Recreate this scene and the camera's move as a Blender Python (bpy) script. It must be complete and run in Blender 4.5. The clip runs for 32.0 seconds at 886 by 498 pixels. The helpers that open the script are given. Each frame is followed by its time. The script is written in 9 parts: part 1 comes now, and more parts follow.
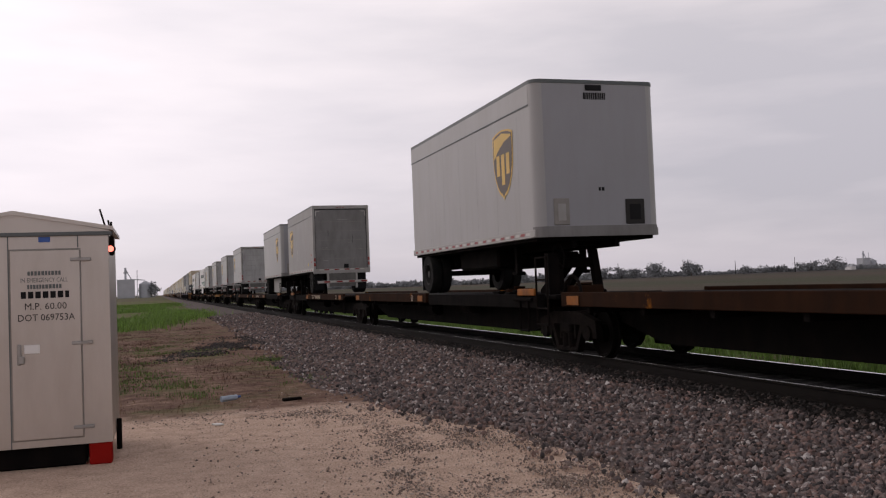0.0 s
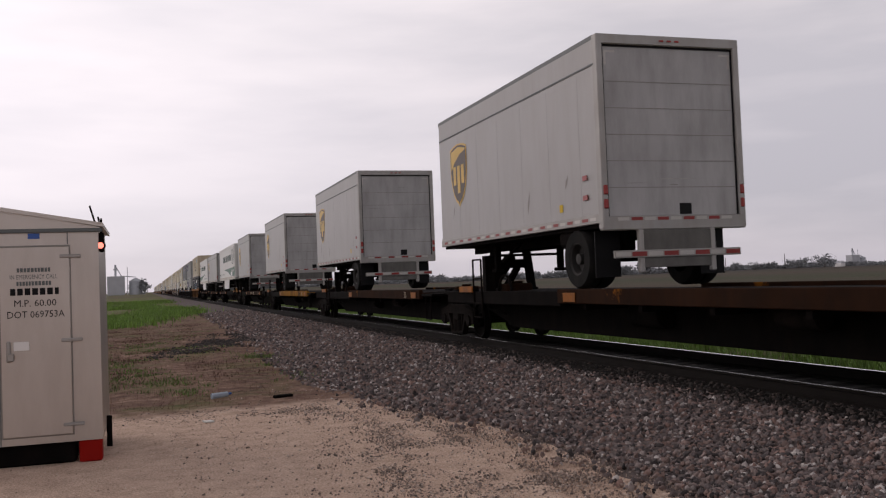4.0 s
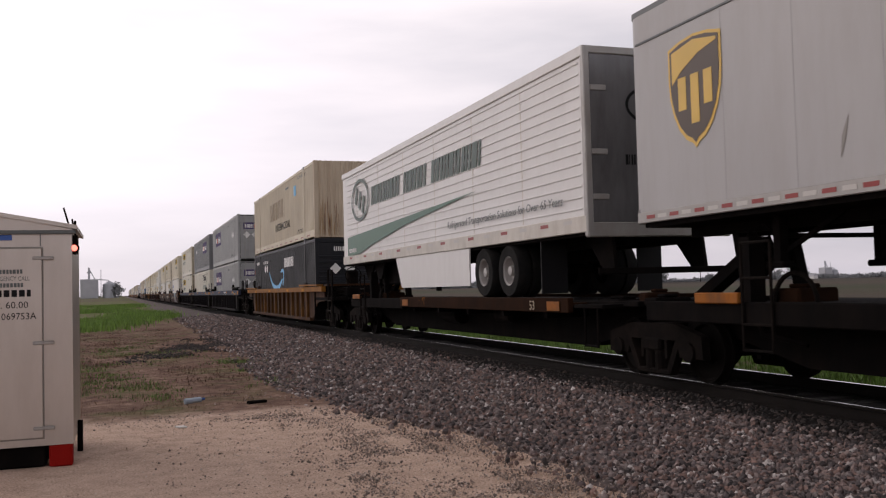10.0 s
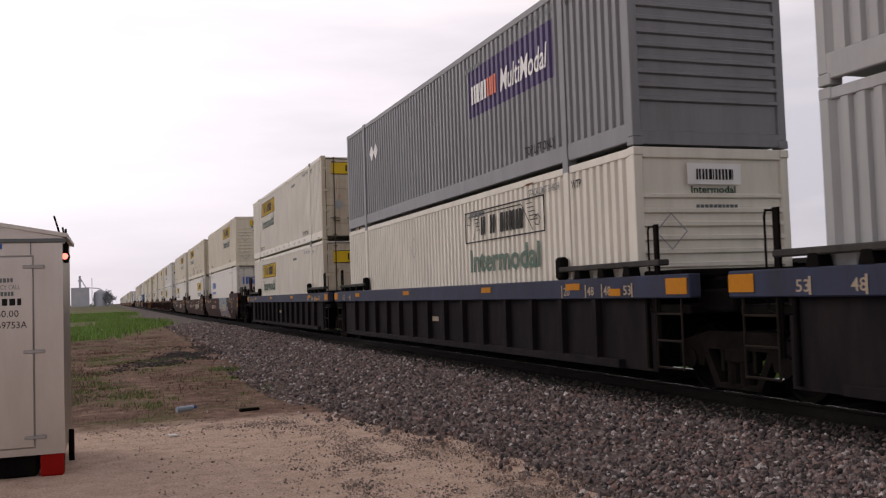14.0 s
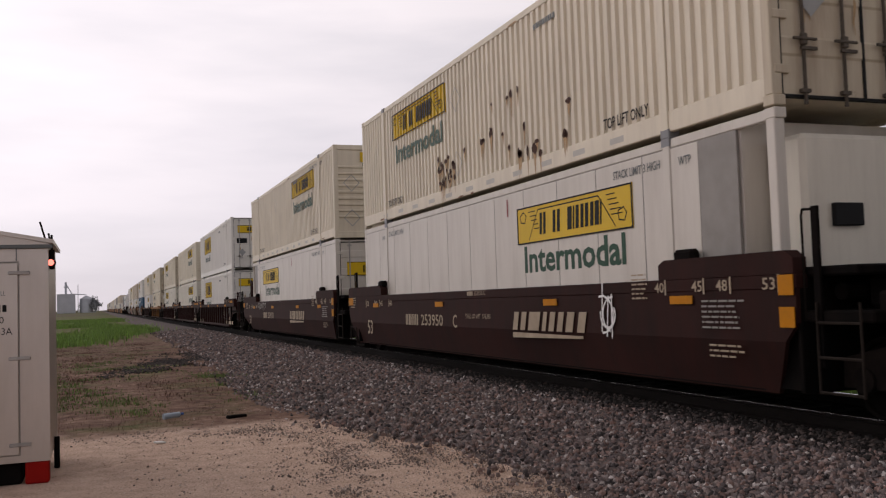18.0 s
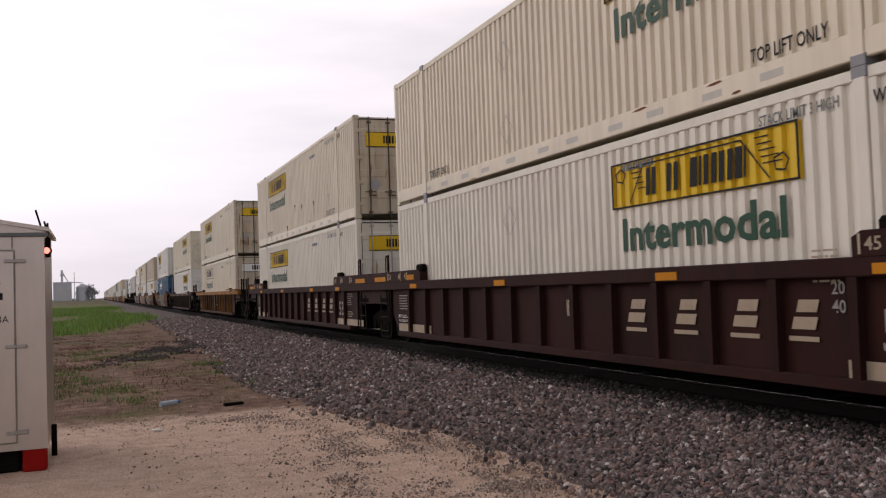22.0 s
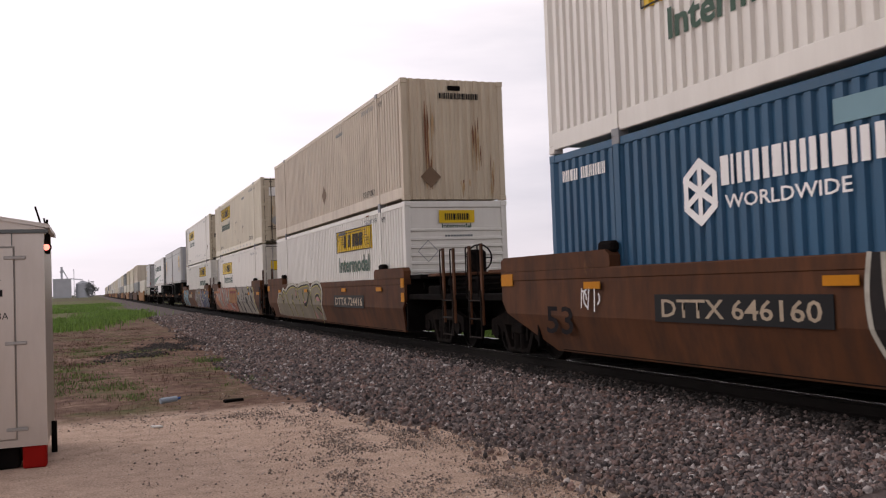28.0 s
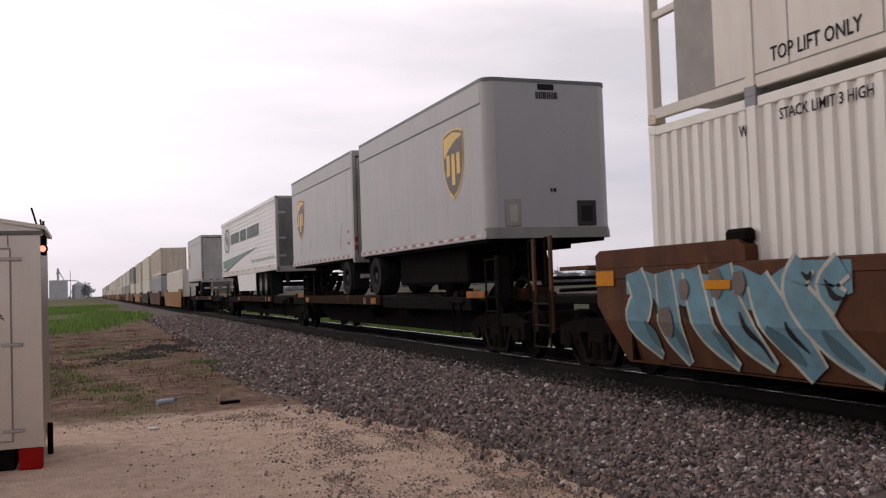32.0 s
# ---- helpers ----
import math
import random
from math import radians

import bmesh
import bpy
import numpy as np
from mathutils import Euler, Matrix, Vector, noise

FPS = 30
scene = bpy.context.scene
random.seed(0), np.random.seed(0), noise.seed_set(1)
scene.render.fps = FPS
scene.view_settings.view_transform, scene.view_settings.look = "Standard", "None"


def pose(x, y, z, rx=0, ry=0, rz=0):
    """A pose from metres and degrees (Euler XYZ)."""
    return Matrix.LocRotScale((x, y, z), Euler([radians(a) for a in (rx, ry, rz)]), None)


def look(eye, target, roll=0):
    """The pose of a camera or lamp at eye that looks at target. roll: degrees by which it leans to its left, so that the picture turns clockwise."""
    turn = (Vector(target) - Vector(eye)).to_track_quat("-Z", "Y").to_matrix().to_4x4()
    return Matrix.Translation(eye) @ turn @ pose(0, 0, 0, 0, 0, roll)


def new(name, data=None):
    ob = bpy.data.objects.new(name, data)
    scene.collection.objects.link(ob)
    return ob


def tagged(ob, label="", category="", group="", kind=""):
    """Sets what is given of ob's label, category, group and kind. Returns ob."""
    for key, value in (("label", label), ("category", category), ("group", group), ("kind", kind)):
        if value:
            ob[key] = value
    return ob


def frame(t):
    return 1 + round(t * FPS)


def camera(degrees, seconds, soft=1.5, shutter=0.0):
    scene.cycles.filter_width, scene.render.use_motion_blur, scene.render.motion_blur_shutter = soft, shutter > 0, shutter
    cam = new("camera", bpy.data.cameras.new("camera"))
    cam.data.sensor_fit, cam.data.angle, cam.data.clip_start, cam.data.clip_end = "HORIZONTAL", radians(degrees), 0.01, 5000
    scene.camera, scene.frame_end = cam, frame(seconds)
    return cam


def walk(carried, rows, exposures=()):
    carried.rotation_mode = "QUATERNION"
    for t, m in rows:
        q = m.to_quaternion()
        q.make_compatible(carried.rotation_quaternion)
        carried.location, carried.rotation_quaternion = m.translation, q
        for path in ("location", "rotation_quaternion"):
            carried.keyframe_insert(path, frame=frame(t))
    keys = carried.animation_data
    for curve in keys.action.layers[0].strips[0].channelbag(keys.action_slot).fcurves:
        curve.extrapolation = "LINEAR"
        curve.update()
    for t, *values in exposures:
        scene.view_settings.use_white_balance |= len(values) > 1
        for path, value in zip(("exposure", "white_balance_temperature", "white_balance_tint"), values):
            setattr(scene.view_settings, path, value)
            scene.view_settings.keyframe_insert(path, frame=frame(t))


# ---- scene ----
cam = camera(51.39, 32.0, soft=1.2, shutter=0.04)
EYE = Vector((0, 0, 1.7))


def aim(turn, tilt, lean):
    """The tripod head's pose: degrees turned from the track, tilted up, and leaned."""
    a, b = radians(turn), radians(tilt)
    return look(EYE, EYE + Vector((math.sin(a) * math.cos(b), math.cos(a) * math.cos(b), math.sin(b))) * 50, -lean)


walk(cam, [
    (0, aim(17.29, 2.18, 2.22)), (0.5, aim(17.43, 2.23, 2.18)), (1, aim(17.52, 2.19, 2.17)), (1.5, aim(17.56, 2.11, 2.22)),
    (2, aim(17.61, 1.99, 2.24)), (2.5, aim(17.65, 1.97, 2.20)), (3, aim(17.80, 1.96, 2.19)), (3.5, aim(17.83, 1.96, 2.22)),
    (5.5, aim(17.85, 1.97, 2.21)), (6, aim(17.78, 1.95, 2.23)), (6.5, aim(17.79, 1.85, 2.27)), (7, aim(17.86, 1.80, 2.35)),
    (7.5, aim(18.05, 1.74, 2.39)), (8, aim(18.36, 1.76, 2.28)), (8.5, aim(18.57, 1.85, 2.05)), (9, aim(18.81, 1.98, 1.77)),
    (9.5, aim(18.99, 2.11, 1.41)), (10, aim(19.28, 2.37, 1.51)), (10.5, aim(19.33, 2.71, 1.73)), (11, aim(19.22, 2.90, 1.76)),
    (11.5, aim(19.15, 3.08, 1.85)), (12, aim(19.16, 3.17, 2.00)), (12.5, aim(19.34, 2.99, 2.05)), (13, aim(19.53, 2.76, 1.95)),
    (13.5, aim(19.62, 2.72, 1.91)), (14, aim(19.79, 2.73, 1.88)), (14.5, aim(20.13, 2.76, 1.81)), (16.5, aim(20.57, 3.11, 1.76)),
    (17, aim(20.62, 3.08, 1.75)), (17.5, aim(20.55, 3.16, 1.73)), (18, aim(20.55, 3.09, 1.91)), (18.5, aim(20.70, 2.77, 1.90)),
    (19, aim(20.75, 2.54, 2.02)), (19.5, aim(20.66, 2.42, 2.14)), (20, aim(20.65, 2.37, 2.26)), (20.5, aim(20.64, 2.46, 2.15)),
    (21, aim(20.71, 2.40, 2.05)), (21.5, aim(20.73, 2.36, 2.02)), (22, aim(20.74, 2.31, 1.99)), (22.5, aim(20.77, 2.26, 1.99)),
    (23, aim(20.80, 2.19, 1.99)), (23.5, aim(20.86, 2.07, 2.02)), (24, aim(20.86, 1.96, 2.08)), (24.5, aim(20.79, 1.90, 2.14)),
    (25, aim(20.78, 1.88, 2.13)), (25.5, aim(20.78, 1.93, 2.12)), (27.5, aim(20.80, 2.10, 2.07)), (28, aim(20.75, 2.09, 2.02)),
    (28.5, aim(20.76, 2.13, 1.94)), (29, aim(20.86, 2.12, 2.03)), (29.5, aim(20.87, 2.14, 2.00)), (30, aim(20.90, 2.14, 1.92)),
    (30.5, aim(20.93, 2.19, 1.93)), (31, aim(20.93, 2.21, 2.00)), (31.5, aim(20.95, 2.19, 1.99)), (32, aim(20.95, 2.19, 1.99)),
], [(t, e, 6800, 18) for t, e in ((0, -0.22), (1, -0.3), (2, -0.22), (3, -0.25), (6, -0.16), (9, -0.04), (13, 0.02), (17, -0.2), (20, -0.06), (23, 0.03), (25, 0.08), (28, 0.17), (29.5, 0.0), (31.2, 0.05), (32, 0.02))])

# metres that the train has run, by the second
RUN = [(0, 0.00), (3, 49.55), (5.5, 90.98), (8, 132.49), (10, 165.66), (12, 198.76), (14, 231.86), (16, 264.95), (18, 298.04), (20, 330.93), (22, 363.66), (24, 396.46), (26, 429.31), (28, 462.21), (30, 494.87), (32, 527.27)]

# ---- light ----
scene.view_settings.exposure = 0.0
SUN_AZ, SUN_EL = -42.0, 32.0
world = bpy.data.worlds.new("overcast_sky")
scene.world = world
world.use_nodes = True


def build_sky():
    nt = world.node_tree
    nt.nodes.clear()
    n, l = nt.nodes.new, nt.links.new
    out, bg = n("ShaderNodeOutputWorld"), n("ShaderNodeBackground")
    sky = n("ShaderNodeTexSky")
    sky.sky_type, sky.sun_disc = "NISHITA", False
    sky.sun_elevation, sky.sun_rotation = radians(SUN_EL), radians(SUN_AZ)
    co = n("ShaderNodeTexCoord")
    mp = n("ShaderNodeMapping")
    mp.inputs["Scale"].default_value = (1.0, 1.0, 5.2)
    mp.inputs["Rotation"].default_value = (radians(4), radians(-6), 0)
    l(co.outputs["Generated"], mp.inputs["Vector"])
    noi = n("ShaderNodeTexNoise")
    noi.inputs["Scale"].default_value, noi.inputs["Detail"].default_value = 2.3, 7.0
    noi.inputs["Roughness"].default_value = 0.50
    l(mp.outputs[0], noi.inputs["Vector"])
    ramp = n("ShaderNodeValToRGB")
    ramp.color_ramp.elements[0].position, ramp.color_ramp.elements[1].position = 0.36, 0.62
    ramp.color_ramp.elements[0].color = (0.74, 0.75, 0.80, 1)
    ramp.color_ramp.elements[1].color = (0.98, 0.965, 0.995, 1)
    l(noi.outputs[0], ramp.inputs[0])
    # the veiled sun brightens its side of the cloud deck
    dot = n("ShaderNodeVectorMath")
    dot.operation = "DOT_PRODUCT"
    a, e = radians(SUN_AZ), radians(SUN_EL)
    dot.inputs[1].default_value = (math.sin(a) * math.cos(e), math.cos(a) * math.cos(e), math.sin(e))
    l(co.outputs["Generated"], dot.inputs[0])
    glow = n("ShaderNodeMapRange")
    glow.inputs["From Min"].default_value, glow.inputs["From Max"].default_value = 0.30, 1.0
    glow.inputs["To Min"].default_value, glow.inputs["To Max"].default_value = 0.0, 1.0
    glow.interpolation_type = "SMOOTHSTEP"
    l(dot.outputs["Value"], glow.inputs["Value"])
    gl = n("ShaderNodeMix")
    gl.data_type, gl.blend_type = "RGBA", "ADD"
    gl.inputs[0].default_value = 1.0
    tint = n("ShaderNodeMix")
    tint.data_type, tint.blend_type = "RGBA", "MIX"
    tint.inputs[6].default_value, tint.inputs[7].default_value = (0, 0, 0, 1), (0.54, 0.525, 0.525, 1)
    l(glow.outputs[0], tint.inputs[0])
    l(ramp.outputs[0], gl.inputs[6])
    l(tint.outputs[2], gl.inputs[7])
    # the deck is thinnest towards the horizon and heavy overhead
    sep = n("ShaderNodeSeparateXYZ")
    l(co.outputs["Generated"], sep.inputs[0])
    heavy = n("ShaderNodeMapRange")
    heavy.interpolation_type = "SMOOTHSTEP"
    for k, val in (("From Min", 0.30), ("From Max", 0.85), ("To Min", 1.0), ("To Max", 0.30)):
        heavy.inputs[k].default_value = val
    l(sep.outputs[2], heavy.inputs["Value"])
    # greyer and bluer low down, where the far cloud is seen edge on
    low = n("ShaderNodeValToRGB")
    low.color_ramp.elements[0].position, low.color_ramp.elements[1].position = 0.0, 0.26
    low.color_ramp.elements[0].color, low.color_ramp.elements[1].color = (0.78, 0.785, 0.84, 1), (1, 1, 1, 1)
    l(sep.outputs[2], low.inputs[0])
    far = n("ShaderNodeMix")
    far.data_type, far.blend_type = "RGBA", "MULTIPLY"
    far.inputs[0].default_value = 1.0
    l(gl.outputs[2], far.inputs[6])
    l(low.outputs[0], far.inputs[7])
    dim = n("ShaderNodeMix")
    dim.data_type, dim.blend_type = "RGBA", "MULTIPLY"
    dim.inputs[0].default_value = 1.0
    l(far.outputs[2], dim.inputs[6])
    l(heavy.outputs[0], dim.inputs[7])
    mix = n("ShaderNodeMix")
    mix.data_type, mix.blend_type = "RGBA", "ADD"
    mix.inputs[0].default_value = 0.012
    l(dim.outputs[2], mix.inputs[6])
    l(sky.outputs[0], mix.inputs[7])
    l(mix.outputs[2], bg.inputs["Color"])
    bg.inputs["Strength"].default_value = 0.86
    l(bg.outputs[0], out.inputs[0])


build_sky()
sun = new("sun", bpy.data.lights.new("sun", "SUN"))
sun.data.energy, sun.data.angle, sun.data.color = 0.5, radians(30), (1.0, 0.95, 0.9)
_a, _e = radians(SUN_AZ), radians(SUN_EL)
sun.matrix_world = look(Vector((math.sin(_a) * math.cos(_e), math.cos(_a) * math.cos(_e), math.sin(_e))) * 60, (0, 0, 0))

# ---- materials ----
MATS = {}


def material(name, color, rough=0.6, metal=0.0, vary=0.12, scale=1.2, grime=None, amount=0.0, streak=1.0, bump=0.0, bump_scale=40.0,
             spots=None, spot_amount=0.0, spot_scale=3.0, island=0.0, each=0.0, glow=0.0, spec=0.5):
    """A painted or raw surface: broad tone variation, streaked grime, spots (rust, chips) and fine relief."""
    if name in MATS:
        return MATS[name]
    m = bpy.data.materials.new(name)
    m.use_nodes = True
    nt = m.node_tree
    n, l = nt.nodes.new, nt.links.new
    b = nt.nodes["Principled BSDF"]
    b.inputs["Roughness"].default_value, b.inputs["Metallic"].default_value = rough, metal
    b.inputs["Specular IOR Level"].default_value = spec
    co = n("ShaderNodeTexCoord")
    base = n("ShaderNodeTexNoise")
    base.inputs["Scale"].default_value, base.inputs["Detail"].default_value = scale, 6.0
    l(co.outputs["Object"], base.inputs["Vector"])
    mr = n("ShaderNodeMapRange")
    mr.inputs["From Min"].default_value, mr.inputs["From Max"].default_value = 0.25, 0.75
    mr.inputs["To Min"].default_value, mr.inputs["To Max"].default_value = 1 - vary, 1 + vary
    l(base.outputs[0], mr.inputs["Value"])
    mul = n("ShaderNodeMix")
    mul.data_type, mul.blend_type = "RGBA", "MULTIPLY"
    mul.inputs[0].default_value = 1.0
    mul.inputs[6].default_value = (*color, 1)
    l(mr.outputs[0], mul.inputs[7])
    last = mul.outputs[2]
    for amt, sock in ((island, "island"), (each, "object")):
        if amt:
            rnd = n("ShaderNodeNewGeometry") if sock == "island" else n("ShaderNodeObjectInfo")
            r2 = n("ShaderNodeMapRange")
            r2.inputs["To Min"].default_value, r2.inputs["To Max"].default_value = 1 - amt, 1 + amt
            l(rnd.outputs["Random Per Island" if sock == "island" else "Random"], r2.inputs["Value"])
            m2 = n("ShaderNodeMix")
            m2.data_type, m2.blend_type = "RGBA", "MULTIPLY"
            m2.inputs[0].default_value = 1.0
            l(last, m2.inputs[6])
            l(r2.outputs[0], m2.inputs[7])
            last = m2.outputs[2]
    if grime and amount:
        mp = n("ShaderNodeMapping")
        mp.inputs["Scale"].default_value = (2.2, 2.2, 2.2 / max(streak, 0.01) / 3)
        l(co.outputs["Object"], mp.inputs["Vector"])
        g = n("ShaderNodeTexNoise")
        g.inputs["Scale"].default_value, g.inputs["Detail"].default_value, g.inputs["Roughness"].default_value = 1.6, 8.0, 0.65
        l(mp.outputs[0], g.inputs["Vector"])
        gr = n("ShaderNodeMapRange")
        gr.inputs["From Min"].default_value, gr.inputs["From Max"].default_value = 0.42, 0.74
        gr.inputs["To Max"].default_value = amount
        l(g.outputs[0], gr.inputs["Value"])
        mx = n("ShaderNodeMix")
        mx.data_type = "RGBA"
        mx.inputs[7].default_value = (*grime, 1)
        l(gr.outputs[0], mx.inputs[0])
        l(last, mx.inputs[6])
        last = mx.outputs[2]
    if spots and spot_amount:
        sp = n("ShaderNodeTexNoise")
        sp.inputs["Scale"].default_value, sp.inputs["Detail"].default_value, sp.inputs["Roughness"].default_value = spot_scale, 9.0, 0.7
        l(co.outputs["Object"], sp.inputs["Vector"])
        sr = n("ShaderNodeMapRange")
        lo = 0.78 - 0.28 * spot_amount
        sr.inputs["From Min"].default_value, sr.inputs["From Max"].default_value = lo, lo + 0.06
        l(sp.outputs[0], sr.inputs["Value"])
        mx = n("ShaderNodeMix")
        mx.data_type = "RGBA"
        mx.inputs[7].default_value = (*spots, 1)
        l(sr.outputs[0], mx.inputs[0])
        l(last, mx.inputs[6])
        last = mx.outputs[2]
    l(last, b.inputs["Base Color"])
    if bump:
        bn = n("ShaderNodeTexNoise")
        bn.inputs["Scale"].default_value, bn.inputs["Detail"].default_value = bump_scale, 4.0
        l(co.outputs["Object"], bn.inputs["Vector"])
        bp = n("ShaderNodeBump")
        bp.inputs["Strength"].default_value, bp.inputs["Distance"].default_value = bump, 0.02
        l(bn.outputs[0], bp.inputs["Height"])
        l(bp.outputs[0], b.inputs["Normal"])
    if glow:
        b.inputs["Emission Color"].default_value = (*color, 1)
        b.inputs["Emission Strength"].default_value = glow
    MATS[name] = m
    return m


RUST, DIRT, SOOT = (0.16, 0.06, 0.025), (0.20, 0.15, 0.10), (0.03, 0.026, 0.024)
cream = material("cream_container_paint", (0.70, 0.63, 0.495), 0.5, 0, 0.06, 0.6, DIRT, 0.22, 2.5, spots=RUST, spot_amount=0.18, spot_scale=2.2)
white = material("white_container_paint", (0.71, 0.685, 0.63), 0.45, 0, 0.05, 0.6, DIRT, 0.12, 2.5, spots=RUST, spot_amount=0.06)
whiteb = material("worn_white_container_paint", (0.71, 0.675, 0.58), 0.5, 0, 0.06, 0.6, DIRT, 0.2, 2.5, spots=RUST, spot_amount=0.12)
reefer_white = material("smooth_reefer_skin", (0.60, 0.56, 0.495), 0.4, 0, 0.06, 0.5, DIRT, 0.2, 2.0)
lgrey = material("light_grey_container_paint", (0.34, 0.345, 0.34), 0.5, 0, 0.07, 0.6, SOOT, 0.2, 2.5)
dgrey = material("grey_container_paint", (0.20, 0.205, 0.215), 0.5, 0, 0.08, 0.6, SOOT, 0.22, 2.5)
tan = material("tan_container_paint", (0.60, 0.53, 0.40), 0.55, 0, 0.07, 0.7, DIRT, 0.25, 2.5, spots=RUST, spot_amount=0.14)
tan2 = material("dull_tan_container_paint", (0.60, 0.52, 0.42), 0.6, 0, 0.09, 0.7, RUST, 0.3, 3.0, spots=RUST, spot_amount=0.12)
navy = material("black_blue_container_paint", (0.012, 0.014, 0.019), 0.5, 0, 0.1, 0.6, DIRT, 0.05, 2.5, spec=0.25)
blue = material("blue_container_paint", (0.017, 0.085, 0.165), 0.5, 0, 0.14, 0.6, (0.05, 0.07, 0.09), 0.3, 2.5, spec=0.3)
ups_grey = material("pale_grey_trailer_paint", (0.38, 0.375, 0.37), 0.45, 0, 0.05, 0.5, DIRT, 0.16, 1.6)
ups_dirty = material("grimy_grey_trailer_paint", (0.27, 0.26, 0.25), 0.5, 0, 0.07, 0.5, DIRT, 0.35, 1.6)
# trailer grey with the shade of the nose end put into its colour
ups_nose_shade = material("shaded_grey_trailer_nose", (0.315, 0.318, 0.335), 0.45, 0, 0.05, 0.5, DIRT, 0.12, 1.6)
door_grey = material("grey_trailer_door", (0.205, 0.20, 0.195), 0.5, 0, 0.12, 0.9, (0.09, 0.08, 0.07), 0.5, 1.0)
scratch = material("bare_metal_scratch", (0.40, 0.385, 0.36), 0.5, 0.2, 0.2, 6.0)
smear = material("road_grime_smear", (0.25, 0.235, 0.215), 0.6, 0, 0.15, 3.0)
scar = material("dark_door_gash", (0.045, 0.042, 0.04), 0.7)
alum = material("dull_aluminium", (0.36, 0.35, 0.335), 0.5, 0.3, 0.1, 2.0, DIRT, 0.3, 1.0)
ffe_white = material("white_trailer_skin", (0.70, 0.69, 0.67), 0.4, 0, 0.04, 0.5, DIRT, 0.1, 1.0)
ffe_green = material("dark_green_vinyl", (0.03, 0.12, 0.075), 0.45)
ffe_ink = material("green_black_vinyl", (0.045, 0.085, 0.07), 0.5)
ffe_grey = material("dark_grey_vinyl", (0.10, 0.115, 0.115), 0.5)
# underframe, truck and wheel blacks include the shade under the cars
dark = material("black_shaded_underframe_steel", (0.0055, 0.0048, 0.0047), 0.95, 0, 0.3, 3.0, (0.016, 0.011, 0.009), 0.5, 0.6, spec=0.05)
steel = material("sooty_shaded_cast_steel", (0.008, 0.0066, 0.006), 0.95, 0, 0.3, 4.0, (0.03, 0.021, 0.017), 0.5, 0.5, bump=0.2, spec=0.05)
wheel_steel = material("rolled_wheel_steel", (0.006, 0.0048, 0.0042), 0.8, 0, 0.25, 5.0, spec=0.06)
tread = material("polished_tread_steel", (0.80, 0.79, 0.77), 0.22, 1.0, 0.1, 6.0)
rubber = material("black_tyre_rubber", (0.010, 0.010, 0.010), 0.9, 0, 0.2, 6.0, (0.03, 0.026, 0.022), 0.4, 0.5, spec=0.15)
worn_white = material("worn_white_stencil", (0.27, 0.25, 0.225), 0.6)
rim_mat = material("sooty_steel_rim", (0.016, 0.0145, 0.0135), 0.7, 0.1, 0.15, 8.0, (0.05, 0.042, 0.035), 0.2, 0.5)
yellow = material("yellow_sign_vinyl", (0.66, 0.43, 0.006), 0.5, 0, 0.06, 1.0, DIRT, 0.06, 1.5, spec=0.3)
black = material("black_vinyl", (0.010, 0.010, 0.011), 0.6, spec=0.15)
intermodal_green = material("green_vinyl", (0.008, 0.055, 0.028), 0.5, spec=0.25)
leaf_green = material("leaf_green_vinyl", (0.012, 0.075, 0.04), 0.5, 0, 0.2, 1.0, (0.20, 0.25, 0.19), 0.35, 2.0)
white_vinyl = material("white_vinyl", (0.78, 0.77, 0.75), 0.45)
purple = material("purple_vinyl", (0.055, 0.03, 0.13), 0.5)
orange = material("orange_vinyl", (0.75, 0.12, 0.03), 0.5)
sky_blue = material("light_blue_vinyl", (0.10, 0.42, 0.72), 0.5)
royal = material("royal_blue_vinyl", (0.03, 0.10, 0.36), 0.5)
shield_brown = material("dark_brown_vinyl", (0.055, 0.03, 0.015), 0.45)
shield_gold = material("gold_vinyl", (0.66, 0.42, 0.07), 0.45)
red_tape = material("red_reflective_tape", (0.27, 0.018, 0.015), 0.4, 0, 0.15, 3.0, DIRT, 0.3)
white_tape = material("white_reflective_tape", (0.52, 0.50, 0.47), 0.4, 0, 0.15, 3.0, DIRT, 0.4)
amber = material("amber_reflector", (0.52, 0.20, 0.003), 0.6, 0, 0.15, 2.0, SOOT, 0.3, 1.0, spec=0.15)
bnsf_brown = material("oxide_brown_car_paint", (0.031, 0.0105, 0.0085), 0.7, 0, 0.25, 0.8, (0.012, 0.009, 0.008), 0.6, 1.5, spec=0.1)
ttx_brown = material("faded_brown_car_paint", (0.092, 0.036, 0.0155), 0.75, 0, 0.35, 0.8, (0.026, 0.017, 0.014), 0.75, 1.2, spots=(0.15, 0.066, 0.026), spot_amount=0.44, spot_scale=1.1, spec=0.15)
ttx_yellow = material("weathered_yellow_car_paint", (0.25, 0.102, 0.013), 0.7, 0, 0.2, 0.8, (0.11, 0.044, 0.016), 0.6, 1.0, spots=(0.07, 0.03, 0.015), spot_amount=0.35, spec=0.25)
ttx_rust = material("rusted_yellow_brown_paint", (0.036, 0.0165, 0.009), 0.8, 0, 0.4, 1.1, (0.095, 0.036, 0.010), 0.75, 0.5, spots=(0.10, 0.044, 0.011), spot_amount=0.62, spot_scale=0.8, spec=0.15)
car_blue = material("dull_blue_car_paint", (0.034, 0.042, 0.078), 0.65, 0, 0.25, 0.8, SOOT, 0.6, 1.5, spots=(0.02, 0.02, 0.026), spot_amount=0.3, spot_scale=0.9, spec=0.15)
